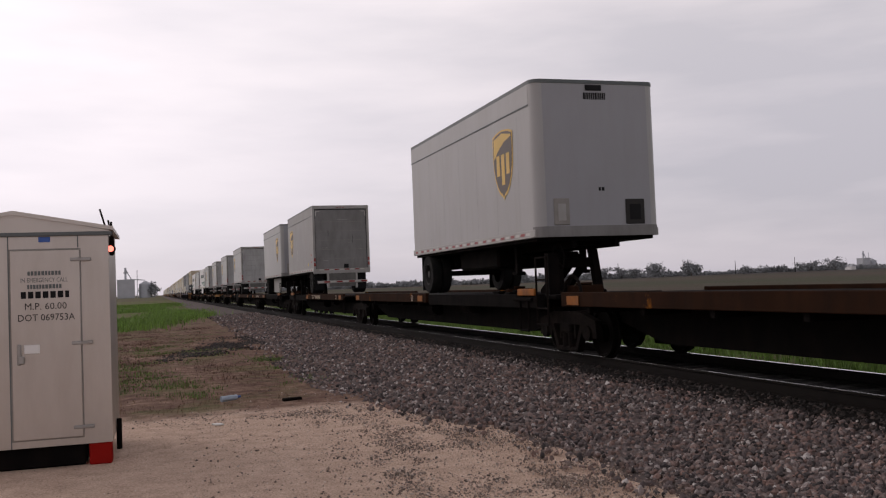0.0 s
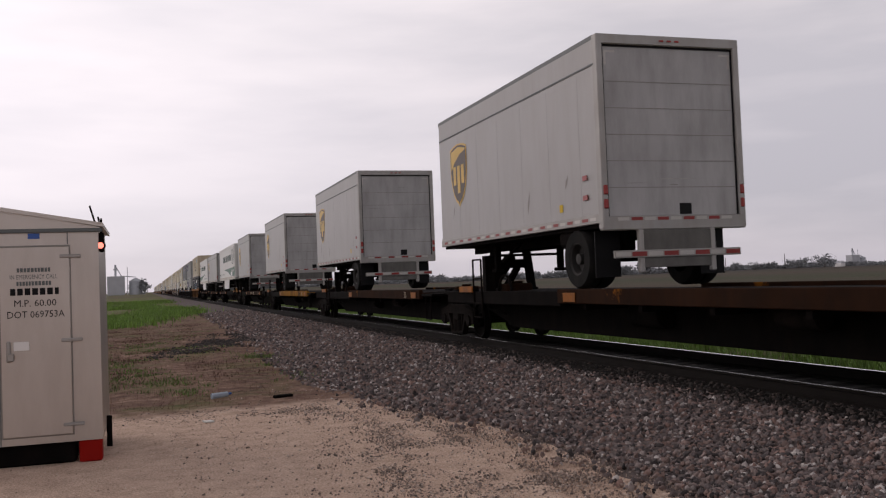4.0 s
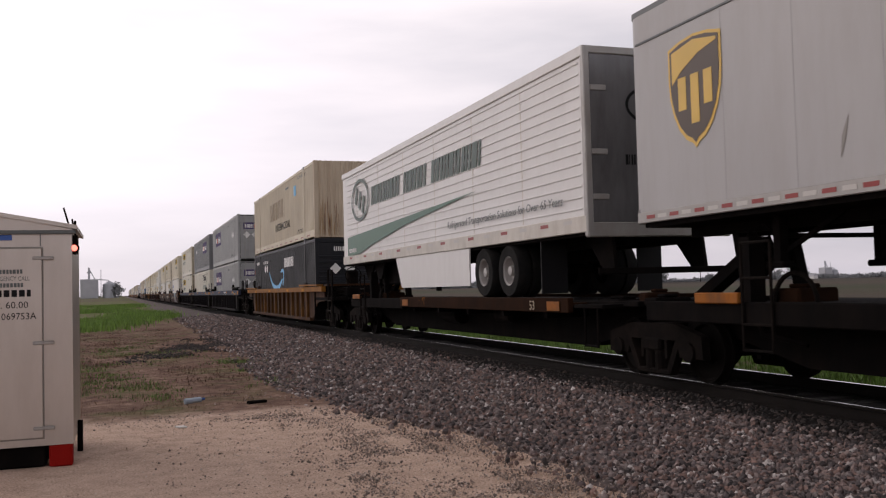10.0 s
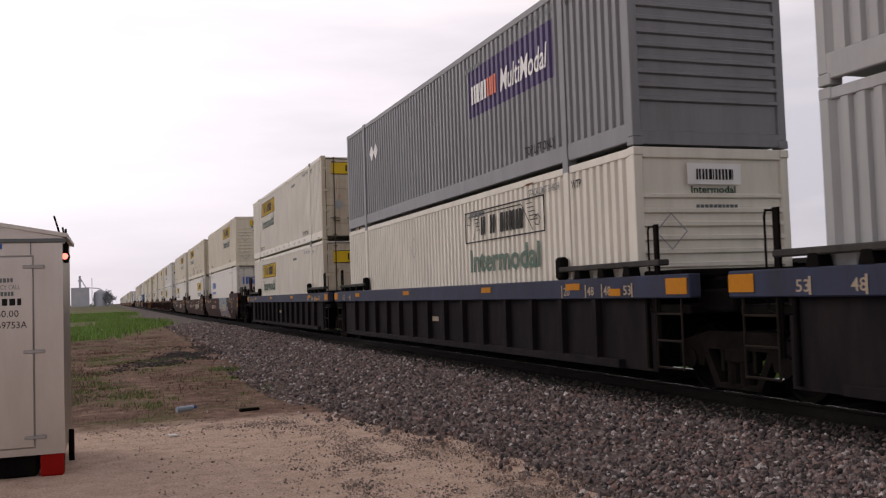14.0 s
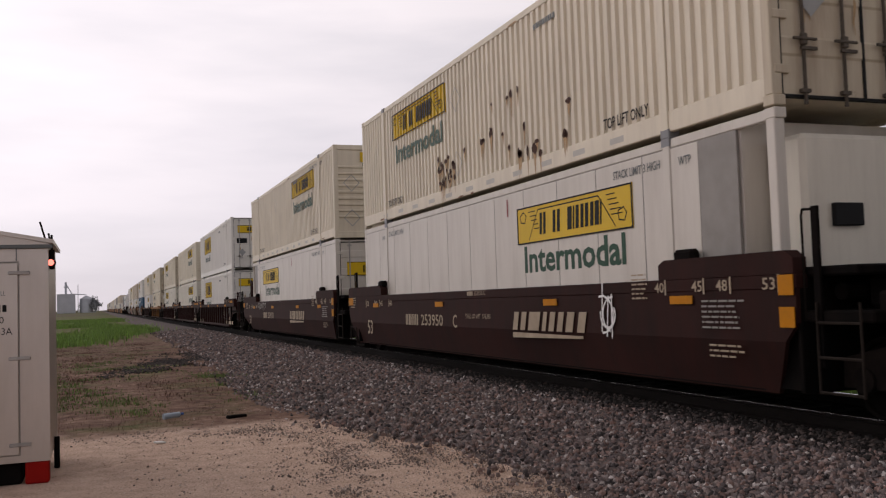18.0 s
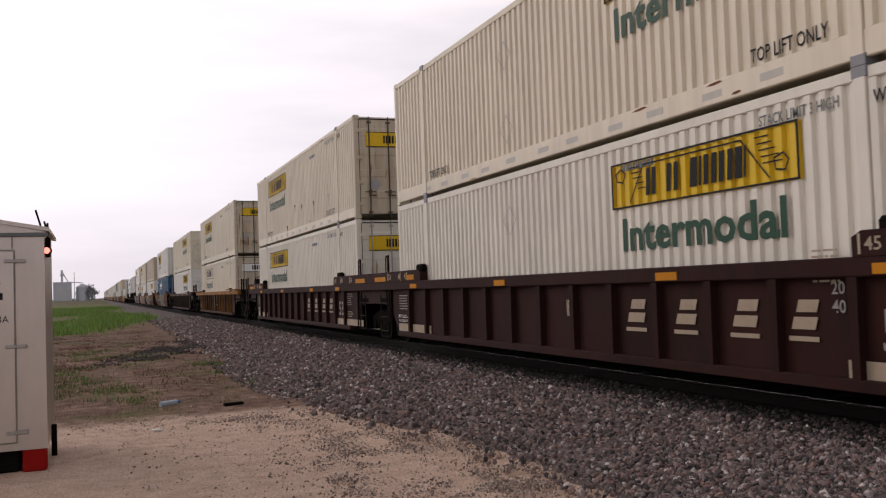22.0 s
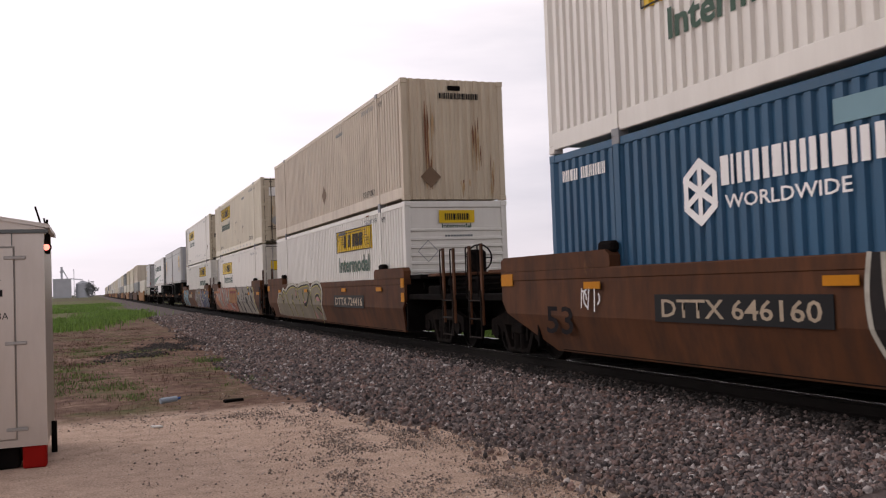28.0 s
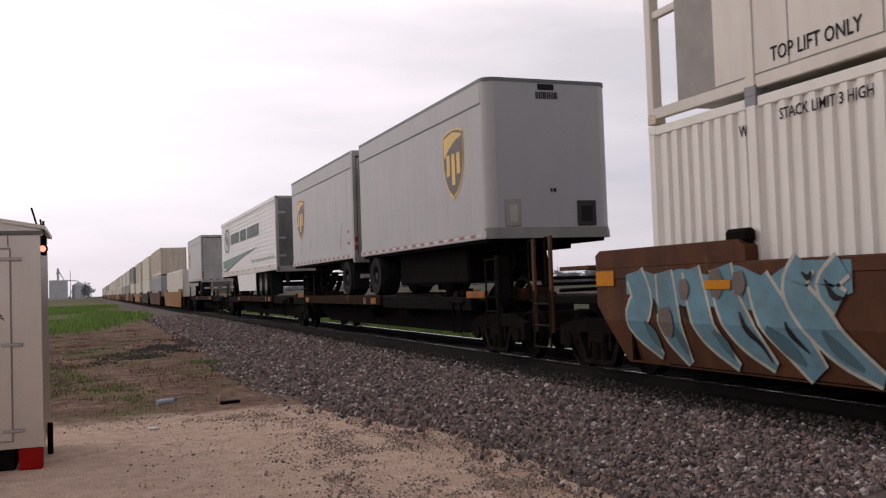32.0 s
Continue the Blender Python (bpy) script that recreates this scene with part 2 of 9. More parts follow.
car_black = material("sooty_black_car_paint", (0.013, 0.0115, 0.0135), 0.8, 0, 0.25, 0.8, (0.045, 0.030, 0.024), 0.4, 1.5, spots=(0.055, 0.034, 0.02), spot_amount=0.30, spot_scale=1.3, spec=0.06)
plate_dust = material("dusty_guide_plate_paint", (0.045, 0.043, 0.04), 0.8, 0, 0.3, 2.0, (0.10, 0.095, 0.085), 0.5, 0.8, spec=0.1)
dk_brown = material("dark_brown_car_paint", (0.034, 0.022, 0.02), 0.7, 0, 0.2, 0.8, (0.07, 0.05, 0.04), 0.3, 1.5, spec=0.1)
pale_stripe = material("dusty_cream_stripe", (0.38, 0.30, 0.21), 0.7, 0, 0.15, 2.0, DIRT, 0.5, 1.0)
deck_rust = material("rusty_yellow_deck_edge", (0.028, 0.0125, 0.0065), 0.9, 0, 0.25, 1.5, (0.012, 0.009, 0.008), 0.6, 0.8, spots=(0.21, 0.075, 0.010), spot_amount=0.52, spot_scale=0.9, spec=0.05)
deck_orange = material("orange_yellow_deck_edge", (0.27, 0.12, 0.010), 0.75, 0, 0.3, 1.2, (0.02, 0.013, 0.010), 0.9, 0.8, spots=(0.022, 0.013, 0.009), spot_amount=0.80, spot_scale=0.7, spec=0.06)
door_pale = material("scuffed_pale_trailer_door", (0.40, 0.395, 0.39), 0.45, 0, 0.12, 0.9, (0.15, 0.14, 0.125), 0.45, 1.6)
ladder_black = material("sooty_brown_ladder_steel", (0.022, 0.017, 0.014), 0.8, 0, 0.3, 3.0, spec=0.08)
rod_brown = material("grimy_lock_rod", (0.085, 0.07, 0.055), 0.6, 0, 0.3, 3.0, spec=0.2)
faded_tape = material("faded_grey_tape", (0.47, 0.45, 0.40), 0.55, 0, 0.15, 3.0)
rail_white = material("road_grimed_white_rail", (0.56, 0.525, 0.465), 0.45, 0, 0.1, 2.0, DIRT, 0.35, 1.0)
seam_grey = material("trailer_seam_grey", (0.335, 0.33, 0.325), 0.5)
rust_mat = material("heavy_rust_streak", RUST, 0.9, 0, 0.3, 3.0)
rib_yellow = material("worn_yellow_rib_paint", (0.13, 0.058, 0.015), 0.75, 0, 0.25, 1.5, (0.05, 0.022, 0.012), 0.7, 1.2, each=0.55, spec=0.2)
door_rust = material("rust_stained_door_paint", (0.56, 0.49, 0.37), 0.6, 0, 0.1, 0.8, (0.20, 0.10, 0.05), 0.55, 3.0, spots=(0.09, 0.04, 0.02), spot_amount=0.38, spot_scale=1.6)
rust_blot = material("flaking_rust", (0.055, 0.022, 0.012), 0.9, 0, 0.3, 6.0)
rust_wash = material("thin_rust_wash", (0.40, 0.26, 0.13), 0.7, 0, 0.2, 4.0)
deck_amber = material("grimy_amber_patch", (0.29, 0.092, 0.006), 0.6, 0, 0.2, 3.0, SOOT, 0.7, 1.0, spec=0.2)
tan_end = material("rust_streaked_tan_paint", (0.56, 0.47, 0.35), 0.6, 0, 0.1, 0.7, (0.22, 0.12, 0.06), 0.4, 4.0, spots=RUST, spot_amount=0.2)
steel_door = material("polished_steel_door", (0.17, 0.17, 0.175), 0.35, 0.5, 0.12, 0.8, (0.04, 0.035, 0.03), 0.5, 1.5)
tail_red = material("red_lamp_plastic", (0.30, 0.02, 0.015), 0.3)
pink = material("pink_spray_paint", (0.70, 0.16, 0.26), 0.6)

# ---- mesh tools ----


class Shape:
    """Collects vertices and faces of one mesh."""

    def __init__(self):
        self.v, self.f = [], []

    def add(self, v, f):
        k = len(self.v)
        self.v += v
        self.f += [tuple(i + k for i in face) for face in f]
        return self

    def box(self, x0, x1, y0, y1, z0, z1):
        v = [(x, y, z) for x in (x0, x1) for y in (y0, y1) for z in (z0, z1)]
        return self.add(v, [(0, 1, 3, 2), (4, 6, 7, 5), (0, 4, 5, 1), (2, 3, 7, 6), (0, 2, 6, 4), (1, 5, 7, 3)])

    def cbox(self, x0, x1, y0, y1, z0, z1, c=0.02):
        """A box with chamfered edges."""
        v, f, idx = [], [], {}
        lo, hi = (x0, y0, z0), (x1, y1, z1)
        for sx in (0, 1):
            for sy in (0, 1):
                for sz in (0, 1):
                    s = (sx, sy, sz)
                    for ax in range(3):
                        idx[(s, ax)] = len(v)
                        v.append(tuple((hi[k] if s[k] else lo[k]) if k == ax else (hi[k] - c if s[k] else lo[k] + c) for k in range(3)))
        for ax in range(3):
            a, b = [k for k in range(3) if k != ax]
            for side in (0, 1):
                loop = []
                for pa, pb in ((0, 0), (1, 0), (1, 1), (0, 1)):
                    s = [0, 0, 0]
                    s[ax], s[a], s[b] = side, pa, pb
                    loop.append(idx[(tuple(s), ax)])
                f.append(tuple(loop if (side == 1) == (ax != 1) else loop[::-1]))
            for pa in (0, 1):
                for pb in (0, 1):
                    s0, s1 = [0, 0, 0], [0, 0, 0]
                    s0[a], s0[b], s1[a], s1[b] = pa, pb, pa, pb
                    s0[ax], s1[ax] = 0, 1
                    s0, s1 = tuple(s0), tuple(s1)
                    f.append((idx[(s0, a)], idx[(s1, a)], idx[(s1, b)], idx[(s0, b)]))
        for sx in (0, 1):
            for sy in (0, 1):
                for sz in (0, 1):
                    s = (sx, sy, sz)
                    f.append((idx[(s, 0)], idx[(s, 1)], idx[(s, 2)]))
        return self.add(v, f)

    def rod(self, a, b, r, n=8, r2=None):
        a, b = Vector(a), Vector(b)
        d = (b - a).normalized()
        u = d.orthogonal().normalized()
        w = d.cross(u)
        r2 = r if r2 is None else r2
        v = []
        for c, rr in ((a, r), (b, r2)):
            v += [tuple(c + (u * math.cos(2 * math.pi * i / n) + w * math.sin(2 * math.pi * i / n)) * rr) for i in range(n)]
        f = [(i, (i + 1) % n, n + (i + 1) % n, n + i) for i in range(n)]
        return self.add(v, f + [tuple(range(n - 1, -1, -1)), tuple(range(n, 2 * n))])

    def beam(self, a, b, w, h):
        """A square bar from a to b."""
        a, b = Vector(a), Vector(b)
        d = (b - a).normalized()
        u = d.cross(Vector((0, 0, 1)))
        u = u.normalized() if u.length > 0.01 else Vector((1, 0, 0))
        t = u.cross(d)
        v = [tuple(c + u * (w / 2 * i) + t * (h / 2 * j)) for c in (a, b) for i, j in ((-1, -1), (1, -1), (1, 1), (-1, 1))]
        return self.add(v, [(3, 2, 1, 0), (4, 5, 6, 7), (0, 1, 5, 4), (1, 2, 6, 5), (2, 3, 7, 6), (3, 0, 4, 7)])

    def prism(self, pts, x0, x1):
        """A plate with outline pts (y, z), from x0 to x1."""
        n = len(pts)
        v = [(x, y, z) for x in (x0, x1) for y, z in pts]
        f = [(i, (i + 1) % n, n + (i + 1) % n, n + i) for i in range(n)]
        return self.add(v, f + [tuple(range(n - 1, -1, -1)), tuple(range(n, 2 * n))])

    def lathe(self, profile, axis_x=True, n=24, y=0, z=0):
        """Turns (x, r) round an axis along x through y, z."""
        v, f, k = [], [], len(profile)
        for i in range(n):
            a = 2 * math.pi * i / n
            v += [(x, y + r * math.cos(a), z + r * math.sin(a)) for x, r in profile]
        for i in range(n):
            j = (i + 1) % n
            f += [(i * k + m, i * k + m + 1, j * k + m + 1, j * k + m) for m in range(k - 1)]
        return self.add(v, f)

    def mesh(self, name, mat, smooth=False):
        me = bpy.data.meshes.new(name)
        me.from_pydata(self.v, [], self.f)
        me.materials.append(mat)
        me.update()
        bm = bmesh.new()
        bm.from_mesh(me)
        bmesh.ops.recalc_face_normals(bm, faces=bm.faces)
        bm.to_mesh(me)
        bm.free()
        if smooth:
            me.shade_smooth()
            me.set_sharp_from_angle(angle=radians(35))
        return me


def part(name, shape, mat, parent, label="", at=None, smooth=False):
    """Links a shape (or a ready mesh) as one mesh object under a thing or a part."""
    ob = new(name, shape.mesh(name, mat, smooth) if isinstance(shape, Shape) else shape)
    ob.parent = parent
    if at is not None:
        ob.matrix_basis = at
    if label:
        ob["label"] = label
    if name == "stencil_block":
        tagged(ob, kind="stuff")
    return ob


def thing(name, label, category, group="", at=None, kind=""):
    ob = new(name)
    ob.empty_display_size = 0.3
    if at is not None:
        ob.matrix_basis = at
    return tagged(ob, label, category, group, kind)


SHARED = {}


def shared(key, mat, make, smooth=False):
    """One mesh for all alike pieces of a material."""
    k = (key, mat.name)
    if k not in SHARED:
        SHARED[k] = make().mesh(str(key[0]), mat, smooth)
    return SHARED[k]


LETTERS = {}


def lettering(text, height, mat, width=None, shear=0.0):
    """A flat mesh of the built-in font, left bottom at the origin, in the xy plane."""
    key = (text, height, mat.name, width, shear)
    if key in LETTERS:
        return LETTERS[key]
    cu = bpy.data.curves.new("letters", "FONT")
    cu.body, cu.size, cu.shear, cu.resolution_u = text, 1.0, shear, 2
    cu.extrude, cu.offset = 0.0, 0.026 if text == "Intermodal" else 0.012 if height > 0.1 else 0.0
    ob = bpy.data.objects.new("letters", cu)
    scene.collection.objects.link(ob)
    bpy.context.view_layer.update()
    me = bpy.data.meshes.new_from_object(ob.evaluated_get(bpy.context.evaluated_depsgraph_get()))
    bpy.data.objects.remove(ob)
    co = np.empty(len(me.vertices) * 3)
    me.vertices.foreach_get("co", co)
    co = co.reshape(-1, 3)
    lo, hi = co.min(0), co.max(0)
    k = height / (hi[1] - lo[1])
    kx = k if width is None else width / (hi[0] - lo[0])
    co = (co - lo) * (kx, k, 1)
    me.vertices.foreach_set("co", co.ravel())
    me.materials.clear()
    me.materials.append(mat)
    me.update()
    LETTERS[key] = me
    return me


def on_side(x, y, z):
    """Pose of a flat thing on the near side: its x runs towards the train's head, its y up."""
    return Matrix(((0, 0, -1, x), (-1, 0, 0, y), (0, 1, 0, z), (0, 0, 0, 1)))


def on_end(x, y, z):
    """Pose of a flat thing on the end that faces the road."""
    return Matrix(((1, 0, 0, x), (0, 0, -1, y), (0, 1, 0, z), (0, 0, 0, 1)))


def panel(w, h, d=0.008, c=0.0):
    """A thin plate, left bottom at the origin."""
    return Shape().box(0, w, 0, h, 0, d)


def bar_row(w, n, seed, gap=0.4, words=()):
    """Places and widths of a row of upright blocks that stand for letters."""
    rnd, x, row = random.Random(seed), 0.0, []
    ws = [rnd.uniform(0.8, 1.2) for _ in range(n)]
    cuts, c = set(), 0
    for k in words[:-1]:
        c += k
        cuts.add(c)
    k = w / (sum(ws) + gap * (n - 1) + len(cuts) * 0.9)
    for i, a in enumerate(ws):
        if i in cuts:
            x += 0.9 * k
        row.append((x, a * k))
        x += (a + gap) * k
    return row


def plain_sign(a, h, kind, lean):
    """Plain slabs in place of a character: an upright pair, a wide and a slim one, or a stacked pair."""
    k = a * 0.38
    cuts = (((0, k, 0, h), (a - k, a, 0, h)), ((0, a * 0.62, 0, h), (a * 0.8, a, 0, h)), ((0, a, 0, h * 0.42), (a * 0.06, a * 0.9, h * 0.58, h)))[kind]
    out = Shape()
    for x0, x1, y0, y1 in cuts:
        v = [(x + lean * y, y, q) for q in (0, 0.003) for x, y in ((x0, y0), (x1, y0), (x1, y1), (x0, y1))]
        out.add(v, [(3, 2, 1, 0), (4, 5, 6, 7), (0, 1, 5, 4), (1, 2, 6, 5), (2, 3, 7, 6), (3, 0, 4, 7)])
    return out


def blocks(parent, mat, at, w, h, n, seed, gap=0.4, words=(), lean=0.0):
    """A row of plain shapes, each a part of its own: writing that is not spelled out."""
    for i, (x, a) in enumerate(bar_row(w, n, seed, gap, words)):
        a, kind = round(a, 2 if a > 0.1 else 3), (i * 2 + seed) % 3 % 2
        if h < 0.12:
            me = shared(("mark", a, h), mat, lambda: panel(a, h, 0.003))
        else:
            me = shared(("letter_block", a, h, kind, lean), mat, lambda: plain_sign(a, h, kind, lean))
        part("mark", me, mat, parent, at=at @ pose(x, 0, 0))


def strokes(pts, w, z=0.0, d=0.003):
    """A flat band of width w along pts (x, y)."""
    s = Shape()
    for (x0, y0), (x1, y1) in zip(pts, pts[1:]):
        dx, dy = x1 - x0, y1 - y0
        k = math.hypot(dx, dy) or 1
        ux, uy = dx / k * w / 2, dy / k * w / 2
        px, py = -uy, ux
        v = [(x0 - ux * 0.5 + px, y0 - uy * 0.5 + py), (x0 - ux * 0.5 - px, y0 - uy * 0.5 - py), (x1 + ux * 0.5 - px, y1 + uy * 0.5 - py), (x1 + ux * 0.5 + px, y1 + uy * 0.5 + py)]
        z += 0.0004
        s.add([(a, b, z) for a, b in v], [(0, 1, 2, 3)])
    return s


def ring_band(rx, ry, w, n=40):
    """A flat elliptical ring of even width."""
    v, f = [], []
    for i in range(n):
        a = 2 * math.pi * i / n
        for q in (-w / 2, w / 2):
            v.append(((rx + q) * math.cos(a), (ry + q) * math.sin(a), 0.002))
        f.append((2 * i, 2 * i + 1, (2 * i + 3) % (2 * n), (2 * i + 2) % (2 * n)))
    return Shape().add(v, f)


def diamond(parent, place, size=0.36, mat=None):
    s = Shape()
    h = size / 2 * 1.414
    s.prism([(0, -h), (h, 0), (0, h), (-h, 0)], 0, 0.006)
    s.v = [(y, z, x) for x, y, z in s.v]
    part("placard", s, mat or white_vinyl, parent, at=place)


# ---- trucks and wheels ----
RAIL_TOP, TRACK_X = 0.34, 8.065
ROLLING = []


def wheelset_mesh():
    s = Shape()
    for side in (-1, 1):
        s.lathe([(side * 0.66, 0.06), (side * 0.66, 0.15), (side * 0.70, 0.17), (side * 0.71, 0.36), (side * 0.68, 0.385), (side * 0.68, 0.445),
                 (side * 0.715, 0.445), (side * 0.725, 0.42), (side * 0.82, 0.412), (side * 0.82, 0.37), (side * 0.78, 0.35), (side * 0.76, 0.17), (side * 0.82, 0.15), (side * 0.82, 0.08), (side * 0.9, 0.075), (side * 1.02, 0.075), (side * 1.02, 0.0)], n=28)
        for i in range(3):
            a = i * 2.094
            s.rod((side * 1.02, 0.045 * math.cos(a), 0.045 * math.sin(a)), (side * 1.04, 0.045 * math.cos(a), 0.045 * math.sin(a)), 0.014, 6)
    s.rod((-0.7, 0, 0), (0.7, 0, 0), 0.085, 12)
    return s


def side_frame_shape():
    """A cast frame: top bar, pedestals, slanting legs and spring seat, with two openings."""
    s = Shape()
    s.prism([(-1.18, 0.34), (-1.16, 0.64), (-0.55, 0.78), (0.55, 0.78), (1.16, 0.64), (1.18, 0.34), (1.02, 0.34), (0.98, 0.50), (0.80, 0.50), (0.76, 0.34), (0.66, 0.34), (0.60, 0.56), (-0.60, 0.56), (-0.66, 0.34), (-0.76, 0.34), (-0.80, 0.50), (-0.98, 0.50), (-1.02, 0.34)], -0.07, 0.05)
    for k in (-1, 1):
        s.prism([(k * 0.68, 0.56), (k * 0.56, 0.56), (k * 0.30, 0.09), (k * 0.42, 0.09)], -0.07, 0.05)
        s.prism([(k * 0.33, 0.58), (k * 0.27, 0.58), (k * 0.27, 0.30), (k * 0.33, 0.30)], -0.05, 0.04)
        s.rod((-0.11, k * 0.89, 0.42), (-0.04, k * 0.89, 0.42), 0.13, 14)
    s.cbox(-0.08, 0.06, -0.42, 0.42, 0.08, 0.16, 0.02)
    for y in (-0.12, 0.12):
        s.rod((0.02, y, 0.14), (0.02, y, 0.42), 0.11, 12)
    return s.cbox(-0.10, 0.0, -0.22, 0.22, 0.40, 0.58, 0.03)


def truck(car, y, mat=None):
    """Two side frames, a bolster and two turning wheelsets at y along the car."""
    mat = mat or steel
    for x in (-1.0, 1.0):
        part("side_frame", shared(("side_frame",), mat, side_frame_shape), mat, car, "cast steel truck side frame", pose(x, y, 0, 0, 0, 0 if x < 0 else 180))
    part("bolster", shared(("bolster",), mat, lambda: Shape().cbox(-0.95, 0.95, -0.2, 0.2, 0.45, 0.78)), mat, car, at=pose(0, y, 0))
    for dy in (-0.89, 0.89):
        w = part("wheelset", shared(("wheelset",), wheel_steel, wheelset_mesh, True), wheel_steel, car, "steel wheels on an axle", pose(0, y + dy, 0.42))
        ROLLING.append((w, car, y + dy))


# ---- containers ----
LEN, WID, HIGH = 16.15, 2.59, 2.88
HW = WID / 2
CARGO = []  # (thing, place along the train, height above the rail)


def corrugation():
    """Outline (y, depth) of the trapezoid corrugation along a side."""
    pts, y, pitch = [], 0.12, 0.2117
    while y < LEN - 0.2:
        pts += [(y + dy, x) for dy, x in ((0.0, 0.0), (0.095, 0.0), (0.118, 0.042), (0.188, 0.042))]
        y += pitch
    return pts + [(LEN - 0.12, 0.0)]


def ribbed_wall():
    """Corrugated sheet over the length, between the rails."""
    pts = corrugation()
    n = len(pts)
    return Shape().add([(x, yy, z) for z in (0.32, HIGH - 0.13) for yy, x in pts], [(i, i + 1, n + i + 1, n + i) for i in range(n - 1)])


def ribbed_patch(y_top, z0, w, h):
    """Vinyl that follows the corrugation: w long from y_top towards the head, h high, in the frame of on_side(SX, y_top, z0)."""
    raw, pts, y_low = corrugation(), [], y_top - w
    for (ya, xa), (yb, xb) in zip(raw, raw[1:]):
        if yb <= y_low or ya >= y_top:
            continue
        for y in (max(ya, y_low), min(yb, y_top)):
            x = xa + (xb - xa) * (y - ya) / (yb - ya)
            if not pts or y > pts[-1][0] + 1e-4:
                pts.append((y, x))
    n = len(pts)
    v = [(y_top - y, z, -x - 0.002) for z in (0, h) for y, x in pts]
    return Shape().add(v, [(i, i + 1, n + i + 1, n + i) for i in range(n - 1)])


def container(s0, level, paint, label, near="nose", wall="rib", sign="", group="stacked containers", rough=False, end_paint=None, seed=0, posts=True, simple=False, open_end=False, open_near=False, blots=0):
    """A 53-foot container, its near end at s0 along the train. level: 0 in the well, 1 on top."""
    base = 0.41 + level * 2.90
    t = thing("shipping_container", label, "container", group, pose(TRACK_X, s0, RAIL_TOP + base))
    CARGO.append((t, s0, RAIL_TOP + base))
    rnd = random.Random(seed + int(s0 * 7) + level)
    ep = end_paint or (door_rust if rough else paint)
    nm = paint.name
    tail = LEN - (0.62 if open_end else 0.06)
    head = 0.62 if open_near else 0.09
    part("body", shared(("core", open_end, open_near), paint, lambda: Shape().box(-HW + 0.05, HW - 0.05, head, tail, 0.12, HIGH - 0.03)), paint, t)
    wm = shared(("side_wall", wall, open_end, open_near), paint, ribbed_wall if wall == "rib" else lambda: Shape().box(0.0, 0.03, head + 0.03, tail - 0.02, 0.2, HIGH - 0.13))
    if wall != "rib":
        wm = shared(("side_wall", wall, open_end, open_near), smear, lambda: Shape().box(0.0, 0.03, head + 0.03, tail - 0.02, 0.2, HIGH - 0.13))
    sw = part("side_wall", wm, paint, t, at=pose(-HW + 0.002, 0, 0))
    if wall != "rib":
        for i in range(1 if open_near else 0, 12 if open_end else 13):
            part("wall_panel", shared(("wall_panel",), paint, lambda: Shape().cbox(0.0, 0.012, 0.008, 1.208, 0.21, HIGH - 0.14, 0.004)), paint, sw, at=pose(-0.006, 0.13 + i * 1.222, 0))
    part("side_wall", wm, paint, t, at=pose(HW - 0.032 if wall != "rib" else HW - 0.047, 0, 0))
    if open_end:
        part("end_frame", shared(("end_frame",), paint, lambda: Shape().cbox(-HW + 0.02, -HW + 0.09, tail, LEN - 0.1, 1.35, 1.45, 0.01)), paint, t)
    for i in range(blots):
        y, z = (rnd.gauss(9.9, 0.35), rnd.uniform(0.36, 1.0)) if blots > 30 and i % 2 else (rnd.gauss(6.6, 1.6), rnd.choice((0.45, 0.55, 1.0, 1.5)) + rnd.uniform(-0.1, 0.12))
        w, h = (rnd.uniform(0.04, 0.11), rnd.uniform(0.08, 0.22)) if near != "blank" else (rnd.uniform(0.012, 0.04), rnd.uniform(0.03, 0.09))
        n = 9
        s = Shape().add([(w * (0.6 + rnd.random() * 0.5) * math.cos(2 * math.pi * q / n), h / 2 * (0.6 + rnd.random() * 0.5) * math.sin(2 * math.pi * q / n), 0.003) for q in range(n)], [tuple(range(n))])
        part("rust_blot", s, rust_blot, t, at=on_side(SX, y, z))
        part("rust_run", Shape().add([(-w * 0.6, 0, 0.001), (w * 0.6, 0, 0.001), (w * 0.15, -h * 2.2, 0.001), (-w * 0.1, -h * 1.8, 0.001)], [(0, 1, 2, 3)]), rust_wash, t, at=on_side(SX, y, z))
    for x in (-1, 1):
        a, b = sorted((x * HW, x * (HW - 0.07)))
        part("bottom_rail", shared(("bottom_rail", x, wall), paint, lambda: Shape().cbox(a - 0.004, b + 0.004, 0.1, LEN - 0.1, 0.055, 0.325 if wall == "rib" else 0.2, 0.012)), paint, t)
        part("top_rail", shared(("top_rail", x), paint, lambda: Shape().cbox(a - 0.004, b + 0.004, 0.1, LEN - 0.1, HIGH - 0.13, HIGH - 0.01, 0.012)), paint, t)
        for y in (0.0, LEN - 0.12):
            pp = ep if y == 0.0 else paint
            part("corner_post", shared(("corner_post",), pp, lambda: Shape().cbox(0, 0.14, 0, 0.14, 0.12, HIGH - 0.1, 0.012)), pp, t, at=pose(a - 0.006 if x < 0 else b - 0.134, y, 0))
            for z in (0, HIGH - 0.118):
                part("corner_casting", shared(("corner_casting",), ep, lambda: Shape().cbox(0, 0.162, 0, 0.178, 0, 0.118, 0.01)), ep, t, at=pose(a - 0.012 if x < 0 else b - 0.15, y - 0.02 if y == 0 else y - 0.04, z))
